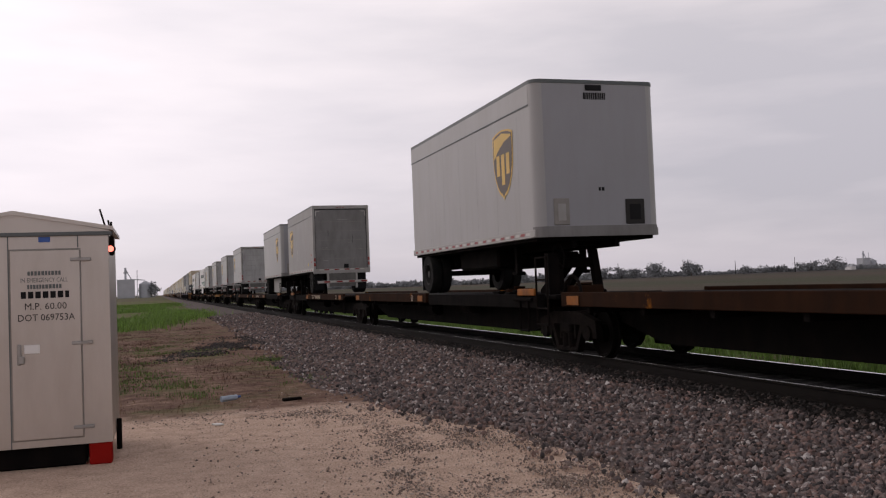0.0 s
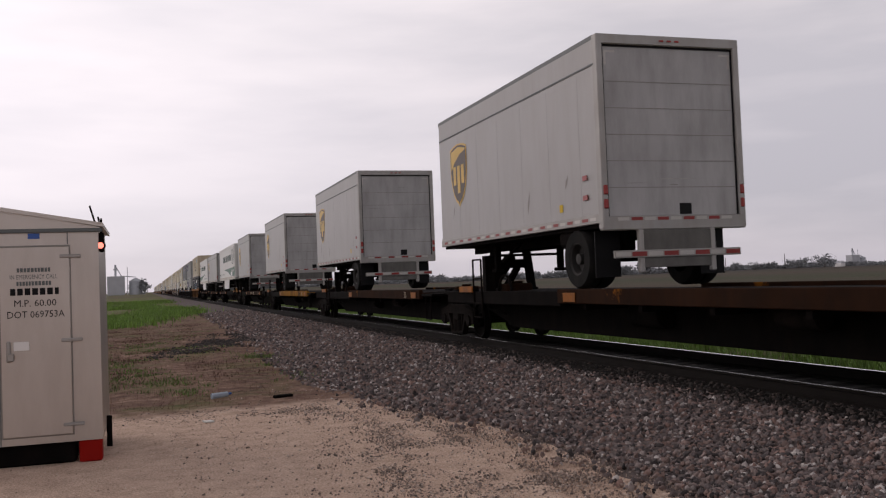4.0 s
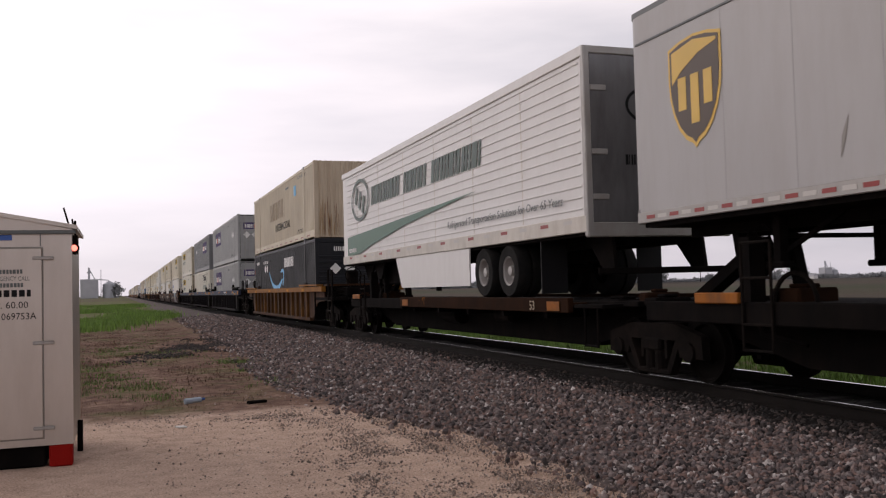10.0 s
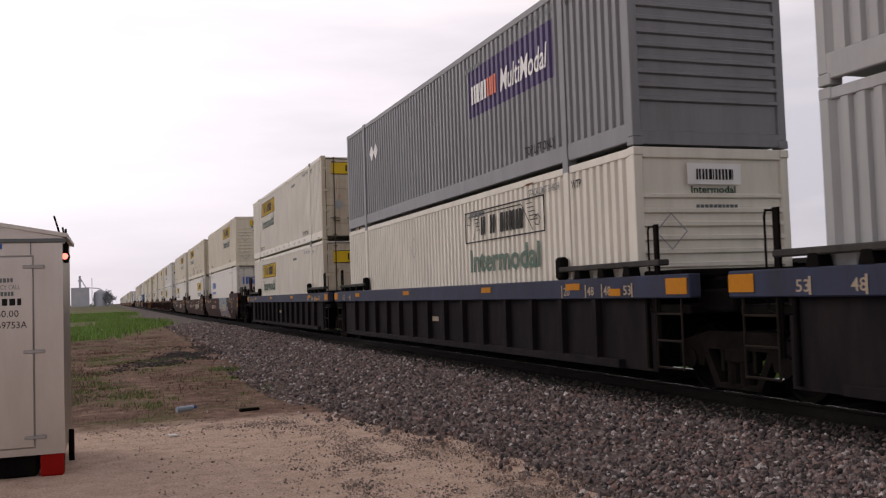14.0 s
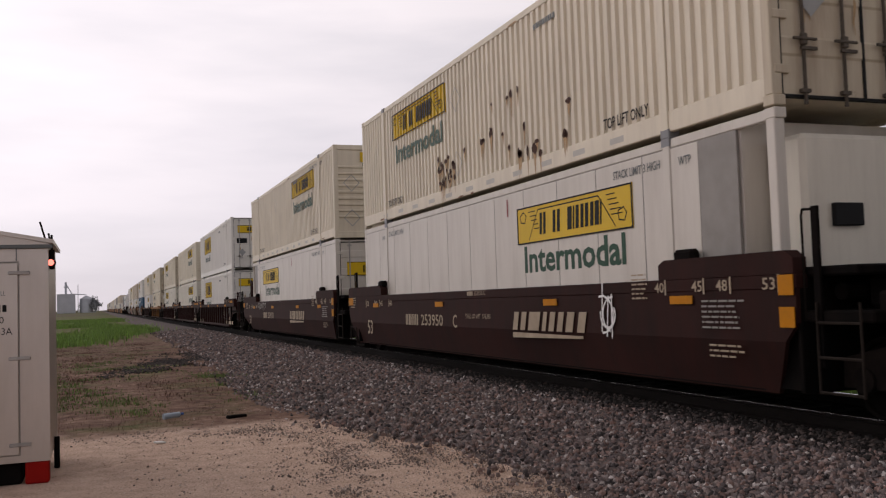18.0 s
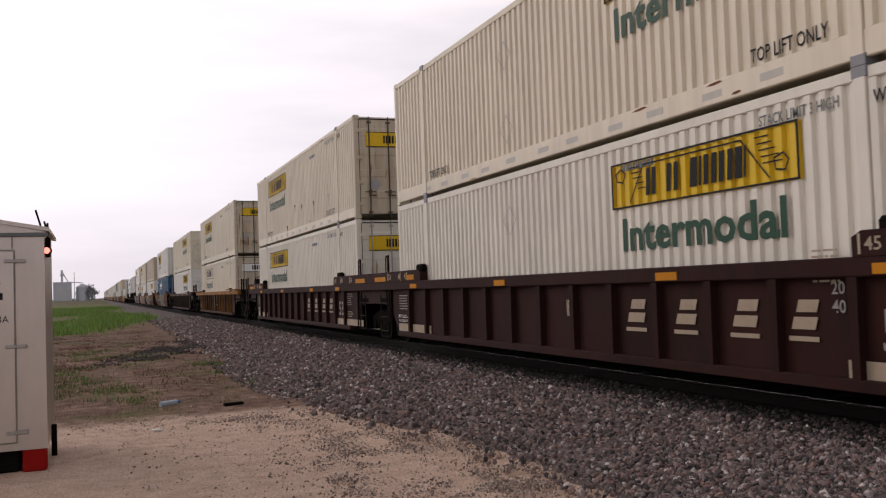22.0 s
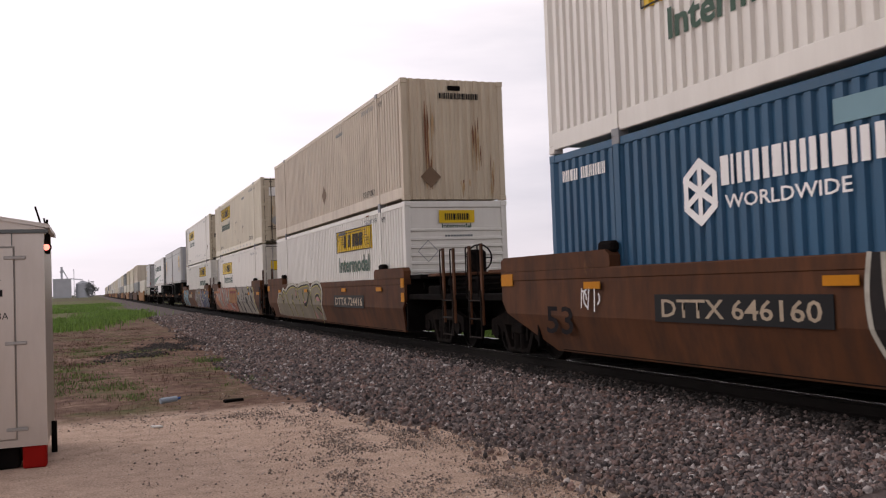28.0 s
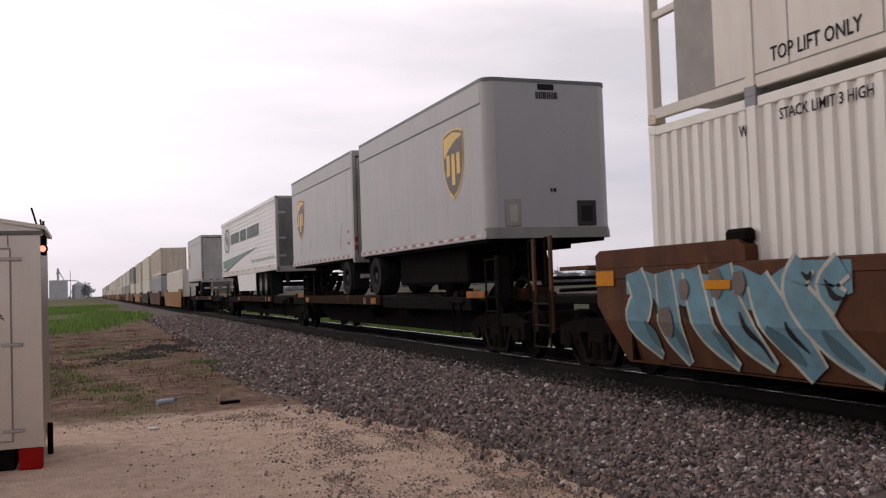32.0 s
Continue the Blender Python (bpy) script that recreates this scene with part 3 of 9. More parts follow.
    if posts:
        for y in (1.92, LEN - 2.05):
            part("lifting_post", shared(("lifting_post",), paint, lambda: Shape().cbox(-0.02, 0.05, 0, 0.15, 0.02, HIGH - 0.02, 0.008)), paint, t, at=pose(-HW - 0.002, y, 0))
            for z in (-0.02, HIGH - 0.11):
                part("lifting_casting", shared(("lifting_casting",), dgrey, lambda: Shape().cbox(-0.014, 0.15, -0.02, 0.17, 0, 0.115, 0.008)), dgrey, t, at=pose(-HW - 0.01, y, z))
    if near == "nose":
        def nose():
            pts = [(0.1, 0.02), (0.0, 0.02), (0.0, 0.20), (0.04, 0.22)]
            for i in range(8):
                z = 0.62 + i * 0.19
                pts += [(0.04, z), (-0.005, z + 0.02), (-0.005, z + 0.07), (0.04, z + 0.09)]
            pts += [(0.04, HIGH - 0.72), (0.0, HIGH - 0.70), (0.0, HIGH - 0.66), (0.04, HIGH - 0.64), (0.04, HIGH - 0.16), (0.0, HIGH - 0.14), (0.0, HIGH), (0.1, HIGH)]
            return Shape().prism(pts, -HW + 0.11, HW - 0.11)
        part("front_wall", shared(("front_wall",), ep, nose), ep, t)
    elif near == "blank" and not open_near:
        def blank():
            pts = [(-HW + 0.11, 0.1), (-HW + 0.11, 0.03)]
            for i in range(11):
                x = -1.10 + i * 0.205
                pts += [(x, 0.05), (x + 0.03, 0.015), (x + 0.10, 0.015), (x + 0.13, 0.05)]
            pts += [(HW - 0.11, 0.03), (HW - 0.11, 0.1)]
            s = Shape().prism(pts, 0.02, HIGH)
            s.v = [(p, q, r) for r, p, q in s.v]
            return s
        part("front_wall", shared(("front_wall_upright",), ep, blank), ep, t)
    elif not open_near:
        for k, x0 in enumerate((-HW + 0.13, 0.008)):
            def leaf():
                w = HW - 0.14
                pts = [(0.09, 0.12), (0.03, 0.12)]
                for z in (0.55, 1.15, 1.75, 2.3):
                    pts += [(0.03, z), (0.015, z + 0.03), (0.015, z + 0.2), (0.03, z + 0.23)]
                return Shape().prism(pts + [(0.03, HIGH - 0.1), (0.09, HIGH - 0.1)], 0, w)
            d = part("door", shared(("door_leaf",), ep, leaf), ep, t, at=pose(x0, 0, 0))
            for x in (0.30, 0.86):
                part("lock_rod", shared(("lock_rod",), alum if not rough else rod_brown, lambda: Shape().rod((0, 0, 0.02), (0, 0, HIGH - 0.04), 0.02, 8).box(-0.06, 0.06, -0.02, 0.03, 0.15, 0.19).box(-0.06, 0.06, -0.02, 0.03, HIGH - 0.22, HIGH - 0.18).box(-0.05, 0.17, -0.03, 0.0, 0.62, 0.655)), alum, d, at=pose(x, -0.012, 0))
            for z in (0.35, 0.95, 1.65, 2.4):
                part("hinge", shared(("hinge",), ep, lambda: Shape().cbox(-0.1, 0.1, -0.01, 0.03, 0, 0.1, 0.01)), ep, d, at=pose(0.0 if k == 0 else HW - 0.14, 0, z))
        part("door_gasket", shared(("door_gasket",), black, lambda: Shape().box(-0.018, 0.018, 0.012, 0.08, 0.12, HIGH - 0.1).box(-HW + 0.12, HW - 0.12, 0.01, 0.09, 0.10, 0.13).box(-HW + 0.12, HW - 0.12, 0.01, 0.09, HIGH - 0.115, HIGH - 0.085).box(-HW + 0.118, -HW + 0.15, 0.01, 0.09, 0.13, HIGH - 0.115).box(HW - 0.15, HW - 0.118, 0.01, 0.09, 0.13, HIGH - 0.115)), black, t)
    if sign:
        near_sign(t, near, sign, wall, rnd)
    if wall == "rib" and sign in ("hunt", "outline"):
        for i in range(11):
            part("tape", shared(("faded_tape",), faded_tape, lambda: panel(0.36, 0.085, 0.002)), faded_tape, t, at=on_side(-HW - 0.005, 3.3 + i * 1.1 + rnd.uniform(-0.1, 0.1), 0.13 + rnd.uniform(-0.01, 0.01)))
        for i in range(5):
            y, w, z = rnd.uniform(0.3, LEN - 0.6), rnd.uniform(0.1, 0.5), rnd.choice((0.06, 0.1, 0.28, HIGH - 0.12))
            part("rust_blot", Shape().add([(0, 0, 0), (w * 0.5, -0.012, 0), (w, 0.004, 0), (w * 0.8, 0.028, 0), (w * 0.3, 0.022, 0)], [(0, 1, 2, 3, 4)]), rust_wash if i % 2 else rust_mat, t, at=on_side(-HW - 0.0055, y, z))
    if wall == "rib" and not simple:
        small_print(t, near, rnd)
        if level and sign == "hunt":
            part("lettering", lettering("TOP LIFT ONLY", 0.16, black, 1.15), black, t, at=on_side(SX, 13.9, 0.36))
    elif not simple:
        part("lettering", lettering("STACK LIMIT 3 HIGH", 0.12, ffe_grey, 1.15), ffe_grey, t, at=on_side(SX - 0.004, 3.3, 2.52))
        part("lettering", lettering("WTP", 0.11, ffe_grey, 0.26), ffe_grey, t, at=on_side(SX - 0.004, 1.75, 2.5))
        part("lettering", lettering("STACK LIMIT 3 HIGH", 0.12, ffe_grey, 1.15), ffe_grey, t, at=on_side(SX - 0.004, 13.95, 2.52))
        part("lettering", lettering("WTP", 0.11, ffe_grey, 0.26), ffe_grey, t, at=on_side(SX - 0.004, 14.55, 2.46))
        part("tape", shared(("tape", 1, "v"), red_tape, lambda: panel(0.05, 0.3, 0.003)), red_tape, t, at=on_side(SX - 0.004, 6.9, 2.35))
    return t


SX = -HW - 0.006


def near_sign(t, near, sign, wall, rnd):
    flat = wall != "rib"
    c = 4.65 if near != "doors" else 11.4 if flat else 11.6
    if sign in ("hunt", "outline", "tall"):
        bh, bz = (1.0, 1.53) if sign == "tall" else (0.62, 1.82 if flat else 1.92)
        spot = on_side(SX, c + 1.825, bz)
        frame_ = Shape().box(0, 3.65, 0, 0.024, 0, 0.005).box(0, 3.65, bh - 0.024, bh, 0, 0.005).box(0, 0.03, 0.024, bh - 0.024, 0, 0.005).box(3.62, 3.65, 0.024, bh - 0.024, 0, 0.005)
        if sign == "outline":
            b = part("sign_border", frame_, black, t, "black outlined sign", spot)
        else:
            b = part("sign_board", ribbed_patch(c + 1.825, bz, 3.65, bh) if wall == "rib" else panel(3.65, bh), yellow, t, "yellow rectangular sign", spot)
            part("sign_border", frame_, black, b, at=pose(0, 0, 0.009))
        s, m = Shape(), bh / 0.6
        for i in range(5):
            s.box(0.45 + i * 0.05, 0.70 + i * 0.03, (0.50 - i * 0.07) * m, (0.515 - i * 0.07) * m, 0, 0.003).box(2.98 + i * 0.03, 3.2 + i * 0.05, (0.50 - i * 0.07) * m, (0.515 - i * 0.07) * m, 0, 0.003)
        for pts in ([(0.12, 0.46), (0.25, 0.52), (0.36, 0.45), (0.30, 0.34), (0.16, 0.36), (0.12, 0.46)], [(3.28, 0.26), (3.42, 0.30), (3.5, 0.22), (3.44, 0.12), (3.3, 0.14), (3.28, 0.26)], [(0.45, 0.06), (0.8, 0.52), (2.75, 0.52), (3.2, 0.06)]):
            k = strokes([(a, q * m) for a, q in pts], 0.020)
            s.add(k.v, k.f)
        part("emblem", s, black, b, at=pose(0, 0, 0.010))
        blocks(b, black, pose(0.84, 0.12 * m, 0.010), 1.98, 0.34 * m, 6, 3, 0.18, (1, 1, 4), lean=0.08)
        ih, iz = (0.40, 0.98) if sign == "tall" else (0.45, 1.33)
        part("lettering", lettering("Intermodal", ih, leaf_green if sign == "outline" else intermodal_green, 2.7 if sign == "tall" else 3.2), black, t, "dark green lettering", on_side(SX - 0.002, c + (1.25 if sign == "tall" else 1.25 if flat and near == "doors" else 1.6), iz))
    elif sign == "purple":
        yt = c + 2.3 if near == "doors" else c + 1.4
        b = part("sign_board", ribbed_patch(yt, 1.5, 3.75, 0.95), purple, t, "purple sign with white and orange marks", on_side(SX, yt, 1.5))
        blocks(b, white_vinyl, pose(0.18, 0.24, 0.009), 0.75, 0.36, 3, 5, 0.15)
        blocks(b, orange, pose(0.98, 0.24, 0.009), 0.42, 0.36, 2, 6, 0.15)
        part("lettering", lettering("MultiModal", 0.42, white_vinyl, 1.95, 0.2), white_vinyl, b, at=pose(1.6, 0.2, 0.009))


def small_print(t, near, rnd):
    part("lettering", lettering("TOP LIFT ONLY", 0.16, black, 1.15), black, t, at=on_side(SX, 3.5, 0.36))
    part("lettering", lettering("STACK LIMIT 3 HIGH", 0.12, ffe_grey, 1.15), black, t, at=on_side(SX, 3.42, 2.55))
    part("lettering", lettering("WTP", 0.13, black, 0.32), black, t, at=on_side(SX, 1.85, 2.5))
    blocks(t, ffe_grey, on_side(SX, 5.6 if near == "doors" else 6.2, 2.42), 0.75, 0.09, 9, 2)
    for z in (0.75, 2.05):
        d = Shape()
        k = strokes([(0, -0.25), (0.25, 0), (0, 0.25), (-0.25, 0), (0, -0.25)], 0.015)
        d.add(k.v, k.f)
        part("placard_holder", d, lgrey, t, at=on_side(SX, 9.2 if near == "doors" else 9.9, z))

# ---- well cars ----
def well_outline(n, f, low, sill):
    """Side plate of a well, with its ends swept up over the trucks."""
    return [(n + 0.35, low), (f - 0.35, low), (f + 0.05, low + 0.22), (f + 0.30, 0.70), (f + 0.55, 0.88), (f + 0.95, 0.96), (f + 1.88, 0.98), (f + 1.88, sill), (n - 1.88, sill), (n - 1.88, 0.98), (n - 0.95, 0.96), (n - 0.55, 0.88), (n - 0.30, 0.70), (n - 0.05, low + 0.22)]


def well_car(s0, paint, style, label, near_truck, far_truck=None, chord=None, ribs_paint=None, group="well cars", stripe=False, marks=(), bracket=False, far_ext=1.15, near_ext=0.40, square=False, print_=False, distant=False, plain=False):
    """A well for one stack. s0: the near end of its containers; near_truck and far_truck: how far the truck centres stand off."""
    t = thing("well_car", label, "railcar", group, pose(TRACK_X, s0, RAIL_TOP))
    CARGO.append((t, s0, RAIL_TOP))
    low, sill, n, f, x = 0.24, 1.50, 0.0, LEN, 1.49
    chord, ribs_paint = chord or paint, ribs_paint or paint
    low_sill = style == "ribbed" and not bracket and not square
    ends, deep = ((n - near_ext - 0.01, f + far_ext + 0.01), 0.16) if style == "smooth" else ((n - 1.45, f + 1.35), 0.30) if square else ((n - 1.9, f + 1.9), 0.19)
    for k in (-1, 1):
        if style == "smooth":
            a, b = sorted((k * x, k * (x - 0.05)))
            up = [(n - near_ext + 0.18, 0.80), (f + far_ext - 0.18, 0.80), (f + far_ext, 1.0), (f + far_ext, sill), (n - near_ext, sill), (n - near_ext, 1.0)]
            part("side_plate", shared(("side_plate", "up", k, far_ext, near_ext), paint, lambda: Shape().prism(up, a, b)), paint, t)
            lo = Shape()
            pts = [(n - near_ext + 0.18, f + far_ext - 0.18, 0.80, x), (n + (0.10 if near_ext < 1 else -0.1), f + min(0.65, far_ext + 0.1) if far_ext < 1.5 else f - 0.1, low, x - 0.16)]
            lo.add([(k * p[3], p[0], p[2]) for p in pts] + [(k * p[3], p[1], p[2]) for p in pts] + [(k * (p[3] - 0.05), p[0], p[2]) for p in pts] + [(k * (p[3] - 0.05), p[1], p[2]) for p in pts],
                   [(0, 1, 3, 2), (4, 6, 7, 5), (0, 2, 6, 4), (1, 5, 7, 3), (0, 4, 5, 1), (2, 3, 7, 6)])
            part("lower_plate", shared(("lower_plate", k, far_ext, near_ext), paint, lambda: lo), paint, t)
        else:
            a, b = sorted((k * (x - 0.10), k * (x - 0.14)))
            part("side_plate", shared(("side_plate", "rib", k, square), paint, lambda: Shape().prism([(n - 0.5, low), (f + 0.5, low), (f + 0.5, sill - 0.1), (n - 0.5, sill - 0.1)] if square else well_outline(n, f, low, sill - 0.1), a, b)), paint, t)
            a, b = sorted((k * x, k * (x - 0.12)))
            part("bottom_chord", shared(("bottom_chord", k), paint, lambda: Shape().cbox(a, b, n + 0.3, f - 0.3, low, low + 0.12, 0.01)), paint, t)
            for i in range(14 if k < 0 else 0):
                y = n + 0.95 + i * 1.085
                part("rib", shared(("rib", k), ribs_paint, lambda: Shape().prism([(-0.05, low + 0.1), (0.05, low + 0.1), (0.06, sill - 0.18), (-0.06, sill - 0.18)], a, b)), ribs_paint, t, at=pose(0, y, 0))
        a, b = sorted((k * (x + 0.012), k * (x - 0.16)))
        part("top_chord", shared(("top_chord", k, style, far_ext, near_ext, square, deep), chord, lambda: Shape().cbox(a, b, ends[0], ends[1], sill - deep, sill, 0.015)), chord, t)
        for y in () if square else ((ends[0] + 0.02, n + 2.0), (f - 2.0, ends[1] - 0.02)):
            part("end_sill", shared(("end_sill", k, y[0] < 3, style, far_ext, near_ext, square, low_sill), chord, lambda: Shape().prism([(y[0] + 0.5, sill + 0.02), (y[1], sill + 0.03), (y[1], sill + 0.10), (y[0] + 0.5, sill + 0.07)] if low_sill else [(y[0], sill), (y[1], sill), (y[1], sill + 0.18), (y[1] - 0.12, sill + 0.24), (y[0] + 0.12, sill + 0.24), (y[0], sill + 0.16)], a - (0.06 if low_sill else 0), b)), chord, t)
        for y in ((n - 0.6, n + 2.0), (f - 2.0, f + 0.6)) if square else ():
            q = part("guide_plate", shared(("guide_plate", k), plate_dust, lambda: Shape().cbox(a, b, -1.5, 1.3, sill + 0.12, sill + 0.20, 0.015)), plate_dust, t, at=pose(0, sum(y) / 2, 0))
            for dy in (-0.7, 0.0, 0.7):
                part("gusset", shared(("gusset", k), dark, lambda: Shape().prism([(-0.1, sill), (0.1, sill), (0.06, sill + 0.14), (-0.06, sill + 0.14)], a, b)), dark, q, at=pose(0, dy, 0))
        for y in (n + 2.1, f - 2.1) if square else (n + 1.55, f - 1.8):
            part("guide_block", shared(("guide_block", k, square), dk_brown if low_sill else dark, lambda: Shape().cbox(min(k * 1.32, k * 1.46), max(k * 1.32, k * 1.46), -0.12 if square else -0.2, 0.12 if square else 0.2, sill - (0.2 if square else 0), sill + 0.16, 0.04)), dark, t, at=pose(0, y, 0 if low_sill else 0.2))
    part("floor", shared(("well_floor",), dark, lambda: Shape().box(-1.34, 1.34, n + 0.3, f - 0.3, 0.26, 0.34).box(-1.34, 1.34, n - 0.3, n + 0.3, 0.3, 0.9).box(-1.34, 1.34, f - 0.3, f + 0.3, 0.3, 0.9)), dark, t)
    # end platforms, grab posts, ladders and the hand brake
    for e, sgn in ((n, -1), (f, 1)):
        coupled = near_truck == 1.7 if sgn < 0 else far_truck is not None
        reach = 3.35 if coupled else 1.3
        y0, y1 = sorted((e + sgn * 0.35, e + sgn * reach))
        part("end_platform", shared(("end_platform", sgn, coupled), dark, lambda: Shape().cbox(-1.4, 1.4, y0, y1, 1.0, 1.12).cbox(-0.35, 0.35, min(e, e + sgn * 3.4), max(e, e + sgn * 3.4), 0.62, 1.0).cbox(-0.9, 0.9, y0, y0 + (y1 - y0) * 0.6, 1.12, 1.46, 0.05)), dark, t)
        if coupled:
            part("drawbar", shared(("drawbar", sgn), steel, lambda: Shape().cbox(-0.16, 0.16, min(sgn * 3.3, sgn * 3.72), max(sgn * 3.3, sgn * 3.72), 0.66, 0.92, 0.03)), steel, t, at=pose(0, e, 0))
            part("end_deck", shared(("end_deck", sgn), paint, lambda: Shape().cbox(-1.35, 1.35, min(sgn * 1.6, sgn * 2.5), max(sgn * 1.6, sgn * 2.5), 1.50, 1.56, 0.01)), paint, t, at=pose(0, e, 0))
            for q in range(3):
                part("brake_pipe", shared(("brake_pipe", q), steel, lambda: Shape().rod((-1.3, 0, 1.2 + q * 0.1), (0.6, 0, 1.22 + q * 0.08), 0.03, 6)), steel, t, at=pose(0, e + sgn * (2.6 + 0.25 * q), 0))
        for yy, top in ((2.68, 2.06), (3.26, 2.04)) if coupled else ((0.62, 2.16),):
            part("grab_post", shared(("grab_post", top), ttx_brown if plain else paint if bracket else dark, lambda: Shape().cbox(-0.02, 0.02, -0.045, 0.045, 0.55, top, 0.006)), dark, t, at=pose(-1.40, e + sgn * yy, 0))
            part("grab_rail", shared(("grab_rail", top), steel, lambda: Shape().rod((0, 0.03, top - 0.03), (0, 0.17, top - 0.02), 0.014, 6).rod((0, 0.17, top - 0.02), (0, 0.19, top - 0.08), 0.014, 6).rod((0, 0.19, top - 0.08), (0, 0.19, 1.05), 0.014, 6).rod((0, 0.19, 1.05), (0, 0.03, 1.02), 0.014, 6)), steel, t, at=pose(-1.40, e + sgn * yy, 0))
        base = 2.68 if coupled else 0.62
        part("ladder", shared(("ladder", sgn), ladder_black, lambda: Shape().rod((-1.44, 0, 0.3), (-1.44, 0, 1.2), 0.016, 6).rod((-1.44, sgn * 0.56, 0.3), (-1.44, sgn * 0.56, 1.2), 0.016, 6).rod((-1.44, 0, 0.32), (-1.44, sgn * 0.56, 0.32), 0.016, 6).rod((-1.44, 0, 0.66), (-1.44, sgn * 0.56, 0.66), 0.016, 6).rod((-1.44, 0, 1.0), (-1.44, sgn * 0.56, 1.0), 0.016, 6)), ladder_black, t, at=pose(0, e + sgn * base, 0))
        if bracket and (sgn < 0 or far_truck is not None):
            for xx in (-0.60, 0.08) if sgn < 0 else (-0.05,):
                part("end_bracket", shared(("end_bracket",), paint, holed_plate), paint, t, "brown steel plate with round holes", pose(xx, e + sgn * 2.2, 1.35))
    for e, sgn in ((n, -1), (f, 1)):
        part("end_bulkhead", shared(("end_bulkhead",), dark, lambda: Shape().cbox(-1.44, 1.44, -0.03, 0.03, 0.28, 1.50, 0.01)), dark, t, at=pose(0, e + sgn * 0.37, 0))
    part("end_cover", shared(("end_cover",), dark, lambda: Shape().cbox(-1.35, 0.9, -1.1, -0.2, 1.46, 1.56, 0.02).cbox(-1.2, -0.3, -1.9, -1.15, 1.02, 1.3, 0.03).rod((-1.1, -0.6, 1.30), (0.9, -0.6, 1.30), 0.09, 8)), dark, t)
    if far_truck is not None or near_truck == 1.7:
        bw = part("brake_wheel", shared(("brake_wheel",), dark, brake_wheel), dark, t, at=pose(-0.45, n - 2.35, 1.86))
        part("gear_housing", shared(("gear_housing",), steel, lambda: Shape().cbox(-0.2, 0.2, 0.05, 0.3, -0.35, 0.18, 0.06)), steel, bw)
    if style == "smooth" and not plain and (near_truck == 1.7 or far_truck is not None):
        e, sgn = (n, -1) if near_truck == 1.7 else (f, 1)
        part("end_frame", shared(("end_frame", sgn), paint, lambda: Shape().cbox(-0.98, -0.82, -0.28, 0.28, 0.9, 1.3, 0.015).cbox(-0.95, -0.85, -0.28, -0.16, 0.9, 2.5, 0.012).cbox(-0.95, -0.85, 0.12, 0.24, 0.9, 2.5, 0.012).cbox(-0.97, -0.83, -0.3, 0.26, 2.42, 2.54, 0.02)), paint, t, "upright brown end frame", pose(0, e + sgn * 2.95, 0))
        pipe = [(-0.9, 0.1, 2.5), (-0.8, 0.42, 2.5), (-0.6, 0.62, 2.34), (-0.55, 0.68, 2.1), (-0.55, 0.68, 1.1)]
        s = Shape()
        for a, b in zip(pipe, pipe[1:]):
            s.rod((a[0], sgn * a[1], a[2]), (b[0], sgn * b[1], b[2]), 0.032, 8)
        part("bent_rail", s, alum, t, "bent grey pipe rail", pose(0, e + sgn * 2.95, 0))
        part("air_tank", shared(("end_tank", sgn), dark, lambda: Shape().rod((-0.7, sgn * 0.5, 1.74), (-0.7, sgn * 1.5, 1.74), 0.19, 14), True), dark, t, at=pose(0, e, 0))
    truck(t, -near_truck)
    if far_truck is not None:
        truck(t, LEN + far_truck)
    if distant:
        return t
    # reflectors and stencils on the near side
    px = -x - 0.016
    for y in (1.76, 5.2, 10.2, 14.83):
        part("reflector", shared(("reflector",), amber, lambda: panel(0.45, 0.10, 0.012)), amber, t, at=on_side(-x - 0.034 if plain else -x - 0.014, y, 1.20 if style == "smooth" else 1.335))
    wide = lambda a, b, y, z: part("end_reflector", shared(("end_reflector", a, b), amber, lambda: panel(a, b)), amber, t, at=on_side(px, y, z))
    if style == "smooth":
        wide(0.22, 0.21, 0.23 - near_ext, 1.28)
        wide(0.22, 0.21, 0.23 - near_ext, 0.95)
        wide(0.45, 0.2, f + far_ext - 0.03, 1.26)
        spots = ((2.09, "40", 1.87, 1.33), (1.32, "45", 1.10, 1.33), (0.86, "48", 0.62, 1.33), (0.08, "53", -0.16, 1.33)) + tuple((y - 1.8 + far_ext - 0.05, q, y - 1.8 + far_ext, 1.22) for y, q in ((16.17, "53"), (15.38, "48"), (14.92, "45"), (14.14, "40")))
    elif square:
        wide(0.45, 0.2, -0.96, 1.25)
        wide(0.43, 0.2, f + 1.33, 1.26)
        wide(0.3, 0.1, 0.45, 1.24)
        spots = ((1.85, "20", 1.92, 1.24), (1.10, "48", 1.16, 1.24), (0.62, "48", 0.68, 1.24), (0.08, "53", -0.13, 1.24), (f + 0.25, "53", f + 0.06, 1.24), (f - 0.5, "48", f - 0.68, 1.24))
    elif low_sill:
        wide(0.3, 0.1, f + 1.5, 1.36)
        spots = ()
    else:
        wide(0.9, 0.11, f + 1.42, 1.52)
        wide(0.5, 0.11, f - 1.1, 1.53)
        wide(0.9, 0.11, -0.5, 1.52)
        spots = ((f + 0.30, "53", f + 0.36, 1.54), (f - 0.45, "48", f - 0.62, 1.54), (f - 0.9, "45", f - 1.1, 1.54), (1.85, "45", 1.92, 1.54), (1.1, "48", 1.16, 1.54), (0.1, "53", 0.16, 1.54))
